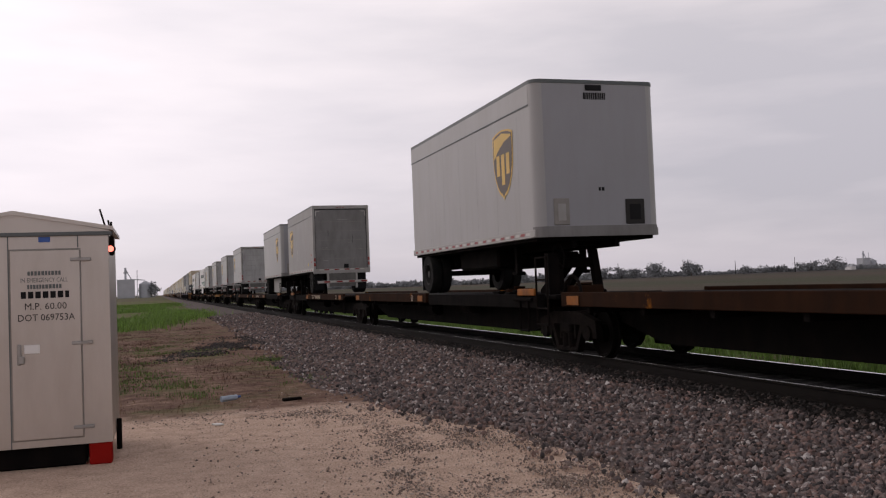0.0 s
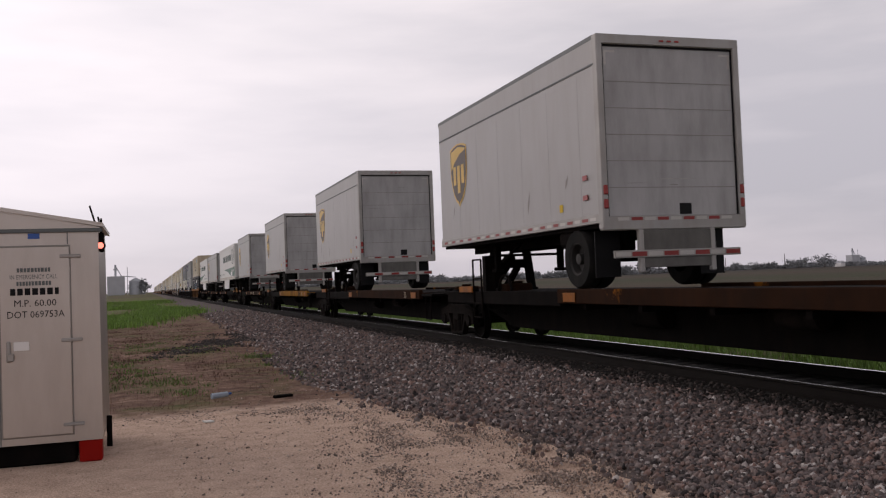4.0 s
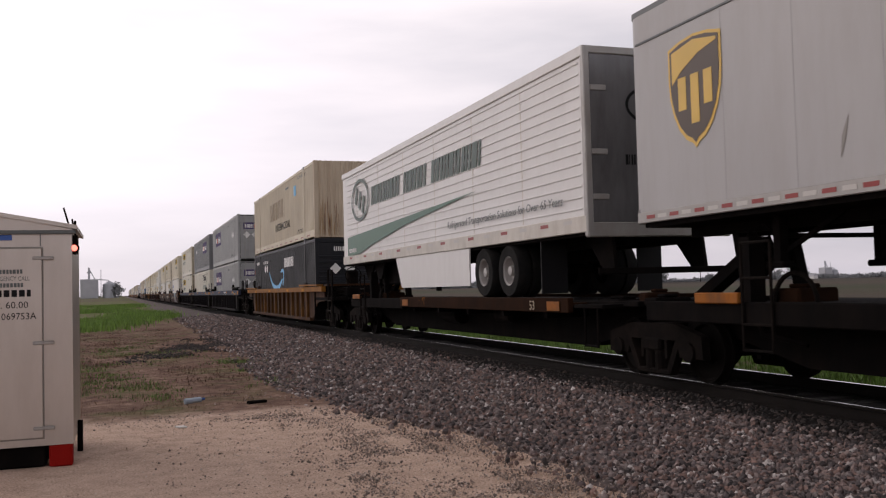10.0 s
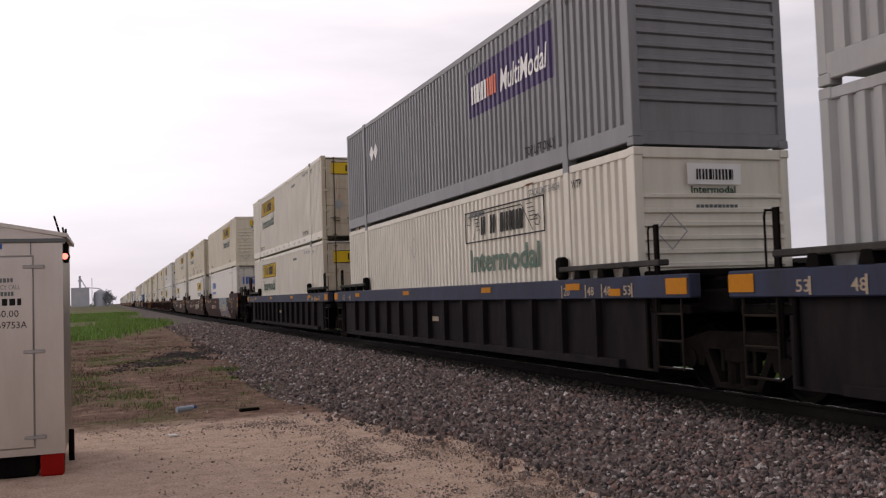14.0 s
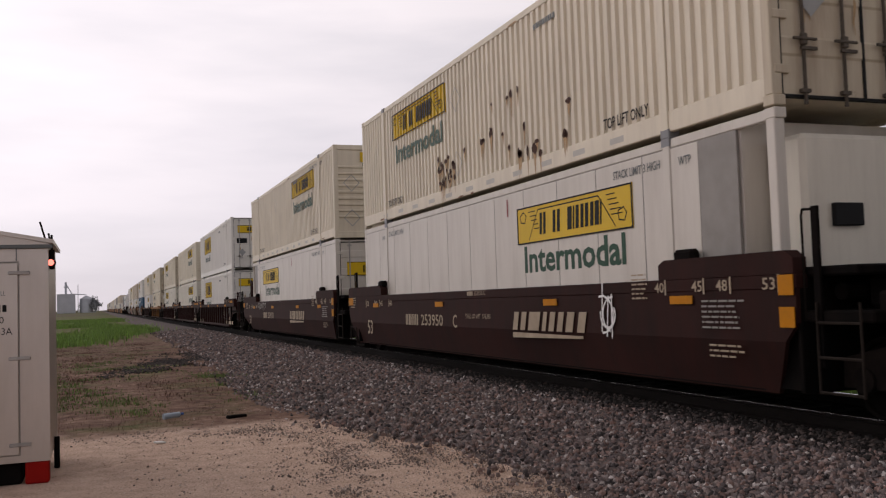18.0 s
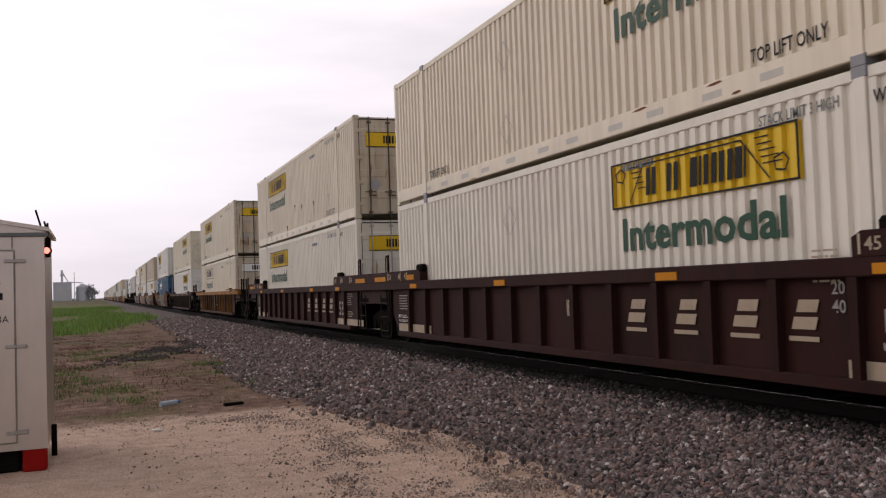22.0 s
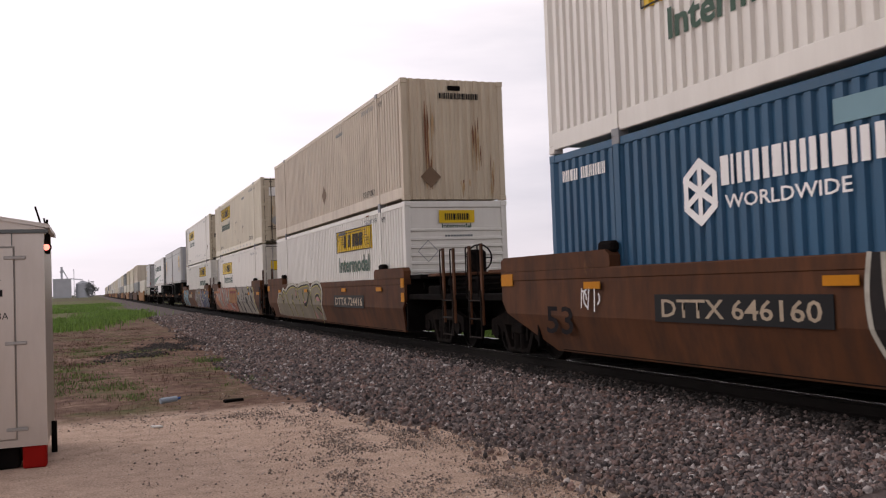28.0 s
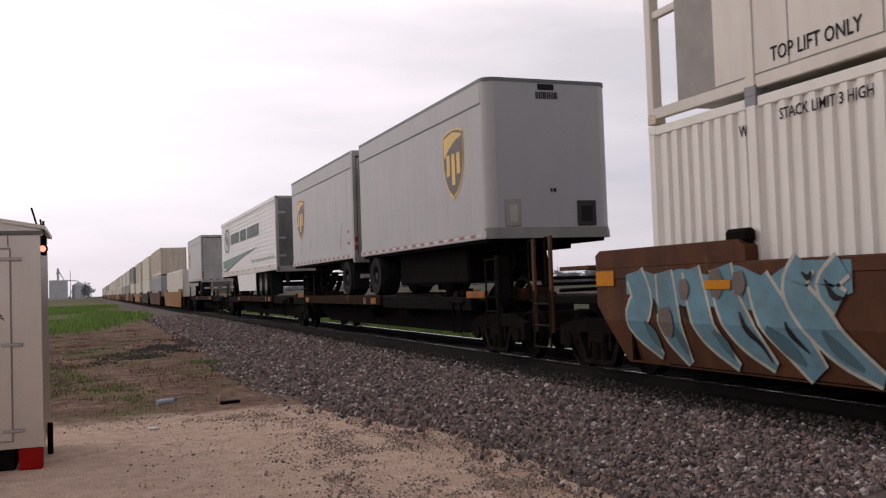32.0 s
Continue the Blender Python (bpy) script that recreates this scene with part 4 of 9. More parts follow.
    for y, q, ly, z in () if plain else spots:
        part("lettering", lettering(q, 0.13, pale_stripe, 0.2), pale_stripe, t, at=on_side(px, y, z + 0.01))
        part("scale_mark", shared(("scale_mark",), pale_stripe, lambda: panel(0.03, 0.19, 0.004)), pale_stripe, t, at=on_side(px, ly, z - 0.02))
    sx = px if style == "smooth" else -x + 0.088
    for y, z, a, rows, mat in () if plain else ((1.14 if style == "smooth" else 0.85, 0.92, 0.85 if style == "smooth" else 0.6, 6, worn_white), (1.02 if style == "smooth" else 0.85, 0.60, 0.62, 3, pale_stripe), (2.62, 1.27, 0.38, 6, pale_stripe), (f - 0.2, 0.86, 0.75, 6, worn_white), (f + 0.9, 1.2, 0.55, 5, pale_stripe)):
        if (style == "smooth" and y != f - 0.2) or (style != "smooth" and y < f and not square and not low_sill):
            part("stencil_block", shared(("stencil_block", a, rows), mat, lambda: stencil(a, rows)), mat, t, at=on_side(sx, y, z))
    if print_:
        part("lettering", lettering("EMPTY LOAD SC-1", 0.075, white_vinyl, 0.68), white_vinyl, t, at=on_side(sx, f - 0.1, 0.66))
        part("lettering", lettering("7/16 ADJ BLOCK", 0.075, white_vinyl, 0.66), white_vinyl, t, at=on_side(sx, f - 0.12, 0.55))
    if stripe:
        part("dust_stripe", panel(3.0, 0.17), pale_stripe, t, at=on_side(-x + 0.085, 2.2, 0.36))
        part("dust_stripe", panel(2.2, 0.17), pale_stripe, t, at=on_side(-x + 0.085, 16.0, 0.36))
    for kind, y, z, w, h in marks:
        xx = -x - 0.016 if style == "smooth" else -x + 0.085
        if kind[0].isdigit() or kind.startswith("DTTX"):
            if kind[0] == "D":
                xx = -x - 0.016
            part("lettering", lettering(kind, h, black if kind[0] == "D" else pale_stripe if style == "smooth" else worn_white, w if kind[0] == "D" else None), white_vinyl, t, at=on_side(xx, y, z))
        elif kind == "board":
            b = part("number_board", panel(w, h), black, t, "black board with pale marks", on_side(xx + 0.006, y, z))
            blocks(b, pale_stripe, pose(w * 0.05, h * 0.2, 0.009), w * 0.9, h * 0.6, 10, 4, 0.35)
        elif kind.startswith("plate "):
            b = part("number_board", panel(w, h), black, t, "black board with pale marks", on_side(xx + 0.006, y, z))
            part("lettering", lettering(kind[6:], h * 0.66, pale_stripe, w * 0.9), pale_stripe, b, at=pose(w * 0.05, h * 0.17, 0.009))
        else:
            n_ = max(2, int(round(w / h / 0.85)))
            if kind == "M":
                part("mark", shared(("slant_mark", w, h), pale_stripe, lambda: plain_sign(w * 0.8, h, 2, 0.34)), pale_stripe, t, at=on_side(xx, y, z))
                part("underline", panel(w, 0.05, 0.004), pale_stripe, t, at=on_side(xx, y + 0.04, z - 0.12))
                continue
            if kind == "swoosh":
                part("underline", Shape().add([(0, -0.13, 0.002), (w * 0.85, -0.09, 0.002), (w * 0.85, -0.05, 0.002), (0, -0.04, 0.002)], [(0, 1, 2, 3)]), pale_stripe, t, at=on_side(xx, y, z))
            if kind == "swoosh":
                blocks(t, pale_stripe, on_side(xx, y, z), w * 0.86, h, 4, 8, 0.2, lean=0.3)
            else:
                blocks(t, pale_stripe, on_side(xx, y, z), w, h, n_, 8, 0.3)
    return t


def holed_plate():
    """An upright plate with two round holes, folded back at one edge."""
    s, w, h, d = Shape(), 0.52, 1.18, 0.03
    for z0, z1, r in ((0.0, 0.56, 0.16), (0.56, h, 0.18)):
        cx, cz, n = w / 2, (z0 + z1) / 2 + (0.08 if z0 == 0 else 0), 16
        ring = [(cx + r * math.cos(2 * math.pi * i / n), cz + r * 1.15 * math.sin(2 * math.pi * i / n)) for i in range(n)]
        out = []
        for i in range(n):
            a = 2 * math.pi * i / n
            c, q = math.cos(a), math.sin(a)
            k = min((w / 2) / abs(c) if abs(c) > 1e-6 else 9, ((z1 - cz) if q > 0 else (cz - z0)) / abs(q) if abs(q) > 1e-6 else 9)
            out.append((cx + c * k, cz + q * k))
        v = [(x, y, z) for y in (0, d) for x, z in ring + out]
        f = []
        for i in range(n):
            j = (i + 1) % n
            f += [(i, j, n + j, n + i), (2 * n + i, 3 * n + i, 3 * n + j, 2 * n + j), (i, 2 * n + i, 2 * n + j, j)]
        s.add(v, f)
    return s.cbox(-0.02, 0.0, 0, 0.3, 0, h, 0.004).cbox(w, w + 0.02, 0, 0.3, 0, h, 0.004).cbox(-0.02, w + 0.02, 0, 0.3, h, h + 0.02, 0.004)


def stencil(w=0.6, rows=6):
    """Rows of small print too fine to read."""
    s, rnd = Shape(), random.Random(5)
    for i in range(rows):
        y, u, end = (rows - 1 - i) * 0.06, 0.0, w * rnd.uniform(0.7, 1.0)
        while u < end:
            k = rnd.uniform(0.04, 0.16)
            s.box(u, min(u + k, end), y, y + 0.022, 0, 0.003)
            u += k + 0.025
    return s


def brake_wheel():
    s = Shape()
    for i in range(16):
        a, b = 2 * math.pi * i / 16, 2 * math.pi * (i + 1) / 16
        s.rod((0.28 * math.cos(a), 0, 0.28 * math.sin(a)), (0.28 * math.cos(b), 0, 0.28 * math.sin(b)), 0.018, 5)
    for i in range(5):
        a = 2 * math.pi * i / 5
        s.rod((0, 0.03, 0), (0.28 * math.cos(a), 0, 0.28 * math.sin(a)), 0.012, 5)
    return s.box(-0.1, 0.1, 0.03, 0.25, -0.9, 0.12)


class Spray:
    """Sprayed paint on a smooth well side: fields, bands and shards that follow the fold of the plate. u runs from y towards the train's head, v is the height above the rail."""

    def __init__(self, car, y, x=-1.5055):
        self.car, self.y, self.x, self.base, self.lift = car, y, x, None, 0.0

    def put(self, shape, mat, name):
        me = bpy.data.meshes.new(name)
        bm = bmesh.new()
        v = [bm.verts.new((a, b, 0)) for a, b, c in shape.v]
        for f in shape.f:
            bm.faces.new([v[i] for i in f])
        for level in (0.80,):
            bmesh.ops.bisect_plane(bm, geom=bm.verts[:] + bm.edges[:] + bm.faces[:], plane_co=(0, level, 0), plane_no=(0, 1, 0))
        bmesh.ops.recalc_face_normals(bm, faces=bm.faces)
        for q in bm.verts:
            q.co.z = self.lift - max(0.0, 0.80 - q.co.y) * 0.286
        bm.to_mesh(me)
        bm.free()
        me.materials.append(mat)
        self.lift += 0.0007
        if self.base is None:
            self.base = part(name, me, mat, self.car, "sprayed graffiti", on_side(self.x, self.y, 0))
        else:
            part(name, me, mat, self.base)
        return self

    def field(self, mat, up, low, name="graffiti", wave=0.0, seed=0):
        """Paint between two lines of (u, v)."""
        u0, u1 = up[0][0], up[-1][0]
        n = max(6, int((u1 - u0) / 0.14))
        us = [u0 + (u1 - u0) * i / n for i in range(n + 1)]
        a = [float(np.interp(u, [p[0] for p in up], [p[1] for p in up])) + wave * noise.noise(Vector((u * 2.2, seed, 0.5))) for u in us]
        b = [float(np.interp(u, [p[0] for p in low], [p[1] for p in low])) + wave * noise.noise(Vector((u * 2.2, seed, 7.5))) for u in us]
        o = Shape().add([(u, q, 0) for u, q in zip(us, a)] + [(u, min(q, w - 0.01), 0) for u, q, w in zip(us, b, a)], [(i, n + 1 + i, n + 2 + i, i + 1) for i in range(n)])
        return self.put(o, mat, name)

    def band(self, mat, pts, name="graffiti_band", grow=0.0):
        return self.put(tapered([(a, b, c + grow) for a, b, c in rounded(pts)]), mat, name)

    def form(self, fill, edge, pts, rim=0.06):
        """A band with an edge of another colour."""
        return self.band(edge, pts, "graffiti_rim", rim).band(fill, pts, "graffiti_stroke")

    def shard(self, mat, pts, name="graffiti_shard"):
        return self.put(Shape().add([(a, b, 0) for a, b in pts], [tuple(range(len(pts)))]), mat, name)


def spray_mat(name, color, vary=0.22, grime=(0.10, 0.075, 0.055), amount=0.45):
    return material(name, color, 0.7, 0, vary, 1.3, grime, amount, 1.2, spec=0.2)


def blue_lilac_piece(w):
    g = Spray(w, 7.5)
    sky, lilac, pale = spray_mat("pale_blue_spray", (0.19, 0.27, 0.32)), spray_mat("lilac_spray", (0.175, 0.15, 0.175)), spray_mat("cream_spray", (0.36, 0.34, 0.28))
    g.field(sky, [(0.02, 1.5), (4.03, 1.5)], [(0.02, 0.34), (1.9, 0.42), (4.03, 0.32)])
    g.field(lilac, [(0.04, 0.98), (0.5, 0.80), (0.9, 0.84), (1.5, 0.74), (2.0, 0.90), (2.5, 0.66), (3.1, 0.72), (3.4, 0.78), (4.0, 0.70), (4.15, 0.95), (4.5, 0.97), (4.95, 0.33)], [(0.04, 0.30), (1.8, 0.40), (4.95, 0.31)])
    for pts in ([(0.03, 1.49, 0.05), (0.06, 0.9, 0.04), (0.1, 0.33, 0.04)], [(0.28, 1.10, 0.03), (0.75, 1.22, 0.09), (1.05, 1.0, 0.09), (0.85, 0.82, 0.05), (0.3, 0.86, 0.02)], [(1.05, 1.48, 0.03), (1.15, 1.0, 0.05), (1.3, 0.60, 0.05), (1.2, 0.40, 0.03)], [(2.02, 1.5, 0.05), (2.05, 1.1, 0.05), (2.1, 0.8, 0.04)], [(2.2, 0.92, 0.04), (2.55, 0.74, 0.14), (2.95, 0.80, 0.04)], [(2.15, 0.62, 0.03), (2.5, 0.42, 0.08), (3.1, 0.36, 0.08), (3.55, 0.50, 0.05), (3.55, 0.80, 0.03)], [(3.2, 1.45, 0.04), (3.28, 0.95, 0.05), (3.5, 0.74, 0.12), (3.85, 0.86, 0.05)],):
        g.band(pale, pts)
    for pts in ([(3.75, 1.48, 0.05), (3.98, 1.42, 0.10), (4.02, 1.1, 0.09), (4.0, 0.78, 0.05)], [(4.12, 0.96, 0.04), (4.3, 0.84, 0.08), (4.62, 0.82, 0.05)], [(4.33, 1.44, 0.03), (4.5, 1.05, 0.06), (4.95, 0.33, 0.05)], [(0.5, 0.42, 0.04), (1.3, 0.36, 0.06), (2.0, 0.44, 0.03)], [(3.9, 0.36, 0.03), (4.5, 0.34, 0.10), (4.9, 0.33, 0.03)],):
        g.band(pale, pts)
    for pts in ([(1.55, 1.24, 0.12), (1.66, 0.96, 0.14), (1.72, 0.66, 0.03)], [(2.45, 1.19, 0.10), (2.78, 1.20, 0.08)], [(0.25, 0.80, 0.02), (0.55, 0.76, 0.06), (0.8, 0.80, 0.02)], [(3.24, 1.0, 0.05), (3.26, 0.80, 0.04)], [(1.95, 1.49, 0.20), (2.0, 1.40, 0.03)]):
        g.band(bnsf_brown, pts, "graffiti_gap")


def grey_black_piece(w):
    g = Spray(w, 9.68)
    grey, ink, pale = spray_mat("stone_grey_spray", (0.215, 0.185, 0.15)), spray_mat("soot_black_spray", (0.012, 0.010, 0.010), 0.3, (0.03, 0.02, 0.016)), spray_mat("chalk_spray", (0.42, 0.40, 0.34))
    g.field(grey, [(0.08, 1.5), (5.6, 1.5), (5.7, 1.0), (5.8, 0.7), (6.15, 0.36)], [(0.08, 1.0), (0.3, 0.32), (6.15, 0.33)])
    g.form(ink, pale, [(0.12, 1.5, 0.10), (0.10, 1.1, 0.16), (0.18, 0.7, 0.18), (0.36, 0.34, 0.12)], 0.12)
    for pts in ([(1.12, 1.12, 0.05), (0.92, 1.18, 0.14), (0.78, 0.95, 0.20), (0.82, 0.66, 0.28), (1.25, 0.62, 0.20), (1.40, 0.90, 0.12), (1.15, 0.95, 0.05)], [(1.20, 1.50, 0.06), (1.45, 1.42, 0.10), (1.55, 1.18, 0.05)], [(1.55, 1.5, 0.05), (1.65, 1.25, 0.08), (1.95, 1.32, 0.10), (2.10, 1.05, 0.10), (2.20, 0.70, 0.10), (2.28, 0.32, 0.14)], [(1.45, 0.80, 0.10), (1.60, 0.55, 0.12), (1.95, 0.40, 0.04)], [(2.05, 1.32, 0.05), (2.25, 0.98, 0.08), (2.45, 1.30, 0.05)], [(2.50, 1.40, 0.05), (2.66, 1.18, 0.12), (2.95, 1.14, 0.14), (3.2, 1.30, 0.10), (3.15, 1.5, 0.06)],):
        g.band(ink, pts)
    for pts in ([(2.75, 0.92, 0.05), (3.1, 0.96, 0.12), (3.3, 1.10, 0.10)], [(2.80, 0.86, 0.05), (3.2, 0.75, 0.14), (3.45, 0.55, 0.10), (3.55, 0.36, 0.06)], [(3.45, 1.5, 0.34), (3.50, 1.25, 0.22), (3.35, 1.0, 0.10)], [(4.15, 1.5, 0.30), (4.10, 1.22, 0.14), (3.85, 0.98, 0.10), (3.80, 0.70, 0.32), (4.10, 0.55, 0.22), (4.15, 0.75, 0.05)], [(4.30, 1.46, 0.05), (4.55, 1.26, 0.10), (5.0, 1.20, 0.22), (5.2, 1.35, 0.10), (5.25, 1.5, 0.08)], [(4.72, 1.52, 0.06), (4.85, 1.38, 0.08), (5.05, 1.52, 0.06)], [(4.30, 1.00, 0.05), (4.55, 0.80, 0.10), (4.80, 0.45, 0.08)],):
        g.band(ink, pts)
    for pts in ([(5.05, 1.12, 0.05), (5.2, 0.85, 0.12), (5.30, 0.55, 0.08)], [(5.25, 0.34, 0.12), (5.38, 0.52, 0.04)], [(4.62, 1.02, 0.03), (4.78, 1.08, 0.04), (4.72, 0.72, 0.03)], [(5.02, 1.05, 0.03), (4.86, 0.96, 0.03), (5.0, 0.86, 0.03), (5.05, 0.55, 0.03)],):
        g.band(ink, pts)
    g.form(ink, pale, [(5.62, 1.5, 0.12), (5.58, 1.1, 0.12), (5.68, 0.75, 0.16), (6.0, 0.40, 0.10)], 0.08)
    g.band(pale, [(5.75, 1.5, 0.12), (5.70, 1.0, 0.10), (5.85, 0.70, 0.12), (6.2, 0.50, 0.16), (6.25, 0.34, 0.12)])
    b = part("number_board", panel(0.95, 0.56), car_black, w, "black board with faded orange arrows", on_side(-1.496, 4.02, 0.66))
    for z in (0.36, 0.10):
        part("arrow", strokes([(0.05, z), (0.3, z + 0.12), (0.62, z + 0.10)], 0.10), spray_mat("faded_orange_paint", (0.30, 0.13, 0.05)), b, at=pose(0, 0, 0.010))


def tan_lobed_piece(w):
    g = Spray(w, 15.35)
    fill, ink, lemon, pale, rose = spray_mat("warm_grey_spray", (0.19, 0.165, 0.12)), spray_mat("soot_black_spray", (0.012, 0.010, 0.010)), spray_mat("dull_lemon_spray", (0.34, 0.30, 0.09)), spray_mat("chalk_spray", (0.42, 0.40, 0.34)), spray_mat("dusty_rose_spray", (0.36, 0.17, 0.17))
    top = [(0.10, 0.40), (0.25, 0.95), (0.6, 1.22), (0.95, 1.14), (1.3, 1.34), (1.75, 1.26), (2.3, 1.43), (3.1, 1.50), (3.85, 1.42), (4.6, 1.49), (5.2, 1.51), (5.7, 1.50), (5.95, 1.26), (6.25, 1.45), (6.9, 1.52), (7.35, 1.44), (7.6, 1.20), (7.5, 0.85), (7.3, 0.33)]
    g.field(fill, top[:17] + [(7.62, 0.5)], [(0.10, 0.36), (1.8, 0.33), (7.62, 0.33)])
    g.band(pale, [(a, b, 0.10) for a, b in top])
    g.band(ink, [(a + (0.07 if a < 4 else 0.0 if a < 7 else -0.09), b - (0.07 if 0.5 < a < 7.5 else 0.0), 0.05) for a, b in top])
    g.band(lemon, [(a + (0.12 if a < 4 else 0.0 if a < 7 else -0.14), b - (0.115 if 0.5 < a < 7.5 else 0.0), 0.04) for a, b in top])
    for pts in ([(1.05, 1.18, 0.05), (1.25, 0.95, 0.10), (1.42, 0.84, 0.14), (1.50, 1.05, 0.06), (1.38, 1.30, 0.03)], [(1.65, 1.30, 0.04), (2.0, 1.05, 0.06), (2.35, 0.75, 0.07), (2.62, 0.34, 0.06)], [(2.95, 1.15, 0.04), (3.1, 0.95, 0.08), (3.12, 1.12, 0.03)], [(3.0, 0.82, 0.03), (3.25, 0.80, 0.08), (3.4, 0.55, 0.06), (3.5, 0.33, 0.05)], [(3.55, 1.40, 0.04), (3.75, 1.02, 0.10), (3.98, 1.25, 0.05)], [(3.95, 1.44, 0.04), (4.12, 1.05, 0.05), (4.36, 0.82, 0.06), (4.34, 0.33, 0.05)], [(4.75, 1.40, 0.04), (4.85, 1.15, 0.10), (5.05, 0.98, 0.05)],):
        g.form(ink, lemon, pts, 0.05)
    for pts in ([(4.85, 0.92, 0.04), (5.15, 0.78, 0.12), (5.55, 0.90, 0.16), (5.70, 1.22, 0.10), (5.3, 1.26, 0.05)], [(5.85, 1.22, 0.05), (6.15, 0.92, 0.08), (6.30, 0.62, 0.08), (6.26, 0.33, 0.08)], [(6.72, 0.86, 0.03), (6.78, 1.05, 0.10), (7.15, 1.10, 0.08), (7.45, 0.90, 0.10)], [(6.8, 0.70, 0.03), (7.1, 0.64, 0.10), (7.35, 0.45, 0.05)],):
        g.form(ink, lemon, pts, 0.05)
    for pts in ([(3.72, 1.30), (3.64, 1.05), (3.85, 1.10)], [(6.36, 0.62), (6.40, 0.36), (6.75, 0.36)], [(6.8, 1.02), (7.1, 1.06), (7.4, 0.92), (7.1, 0.92)], [(1.28, 0.98), (1.40, 0.90), (1.44, 1.06)], [(5.0, 0.88), (5.2, 0.82), (5.4, 0.92)], [(7.1, 0.60), (7.35, 0.52), (7.2, 0.42)]):
        g.shard(rose, pts)


def salmon_piece(w):
    g = Spray(w, 14.55)
    salmon, grey, red, pale = spray_mat("salmon_spray", (0.34, 0.13, 0.085)), spray_mat("cool_grey_spray", (0.245, 0.22, 0.195)), spray_mat("dull_red_spray", (0.16, 0.022, 0.018)), spray_mat("chalk_spray", (0.42, 0.40, 0.34))
    g.field(salmon, [(-0.55, 0.9), (0.0, 1.3), (0.5, 1.48), (7.6, 1.48)], [(-0.55, 0.62), (0.3, 0.34), (7.6, 0.30)], wave=0.08, seed=3)
    g.field(spray_mat("rust_orange_spray", (0.30, 0.14, 0.05)), [(-0.2, 1.0), (0.5, 0.86), (1.3, 0.34)], [(-0.2, 0.62), (1.3, 0.32)])
    g.form(grey, red, [(0.35, 1.42, 0.36), (0.95, 1.05, 0.40), (1.45, 0.72, 0.46), (1.75, 0.36, 0.36)], 0.10)
    g.form(grey, red, [(1.55, 1.46, 0.20), (1.75, 1.10, 0.34), (2.05, 0.75, 0.32), (2.55, 0.40, 0.22)], 0.08)
    g.form(grey, red, [(2.2, 1.40, 0.30), (2.75, 1.30, 0.26), (3.0, 0.95, 0.28), (3.25, 0.45, 0.24)], 0.08)
    g.form(grey, red, [(3.2, 1.45, 0.22), (3.55, 1.05, 0.34), (3.62, 0.62, 0.30), (3.45, 0.36, 0.20)], 0.08)
    g.form(grey, red, [(4.0, 1.42, 0.26), (4.05, 1.0, 0.30), (4.35, 0.78, 0.34), (4.85, 0.95, 0.26), (4.8, 1.32, 0.22)], 0.08)
    g.form(grey, red, [(5.05, 1.45, 0.16), (5.25, 0.85, 0.26), (5.75, 0.55, 0.24), (6.6, 0.42, 0.14)], 0.08)
    for pts in ([(0.75, 1.38, 0.03), (1.15, 1.02, 0.06), (1.6, 0.55, 0.04)], [(1.9, 1.2, 0.05), (2.1, 0.85, 0.05), (2.3, 0.5, 0.06)], [(2.4, 1.34, 0.05), (2.8, 1.2, 0.06), (3.05, 0.7, 0.04)], [(3.6, 1.3, 0.04), (3.72, 0.8, 0.06), (3.6, 0.45, 0.03)], [(4.3, 1.36, 0.04), (4.2, 1.0, 0.05), (4.5, 0.86, 0.04)], [(5.6, 0.95, 0.04), (5.85, 0.62, 0.06), (5.8, 0.36, 0.03)], [(6.9, 0.75, 0.10), (7.1, 0.62, 0.03)], [(-0.1, 1.2, 0.05), (0.3, 1.1, 0.08), (0.8, 0.85, 0.03)]):
        g.band(pale, pts)
    for pts in ([(1.35, 1.25, 0.05), (1.6, 0.98, 0.12), (1.7, 0.78, 0.03)], [(2.55, 1.08, 0.10), (2.7, 1.06, 0.08)], [(3.05, 1.44, 0.04), (3.25, 1.2, 0.10), (3.3, 1.05, 0.03)], [(4.4, 1.12, 0.16), (4.55, 1.15, 0.04)], [(6.2, 0.75, 0.04), (6.7, 0.62, 0.08), (7.3, 0.42, 0.05)]):
        g.band(red, pts)
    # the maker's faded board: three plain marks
    b = part("faded_board", panel(2.65, 0.66, 0.004), spray_mat("faded_ochre_board", (0.27, 0.125, 0.032)), w, "faded ochre board with dull red marks", on_side(-1.5165, 9.22, 0.71))
    for u, lean in ((0.35, 0.0), (1.0, 0.0), (1.75, 0.25)):
        part("board_mark", strokes([(u + 0.3, 0.54), (u + 0.3 + lean, 0.06)], 0.17).add(*(lambda q: (q.v, q.f))(strokes([(u, 0.54), (u + 0.6, 0.54)], 0.13, 0.002))), red, b, at=pose(0, 0, 0.006))


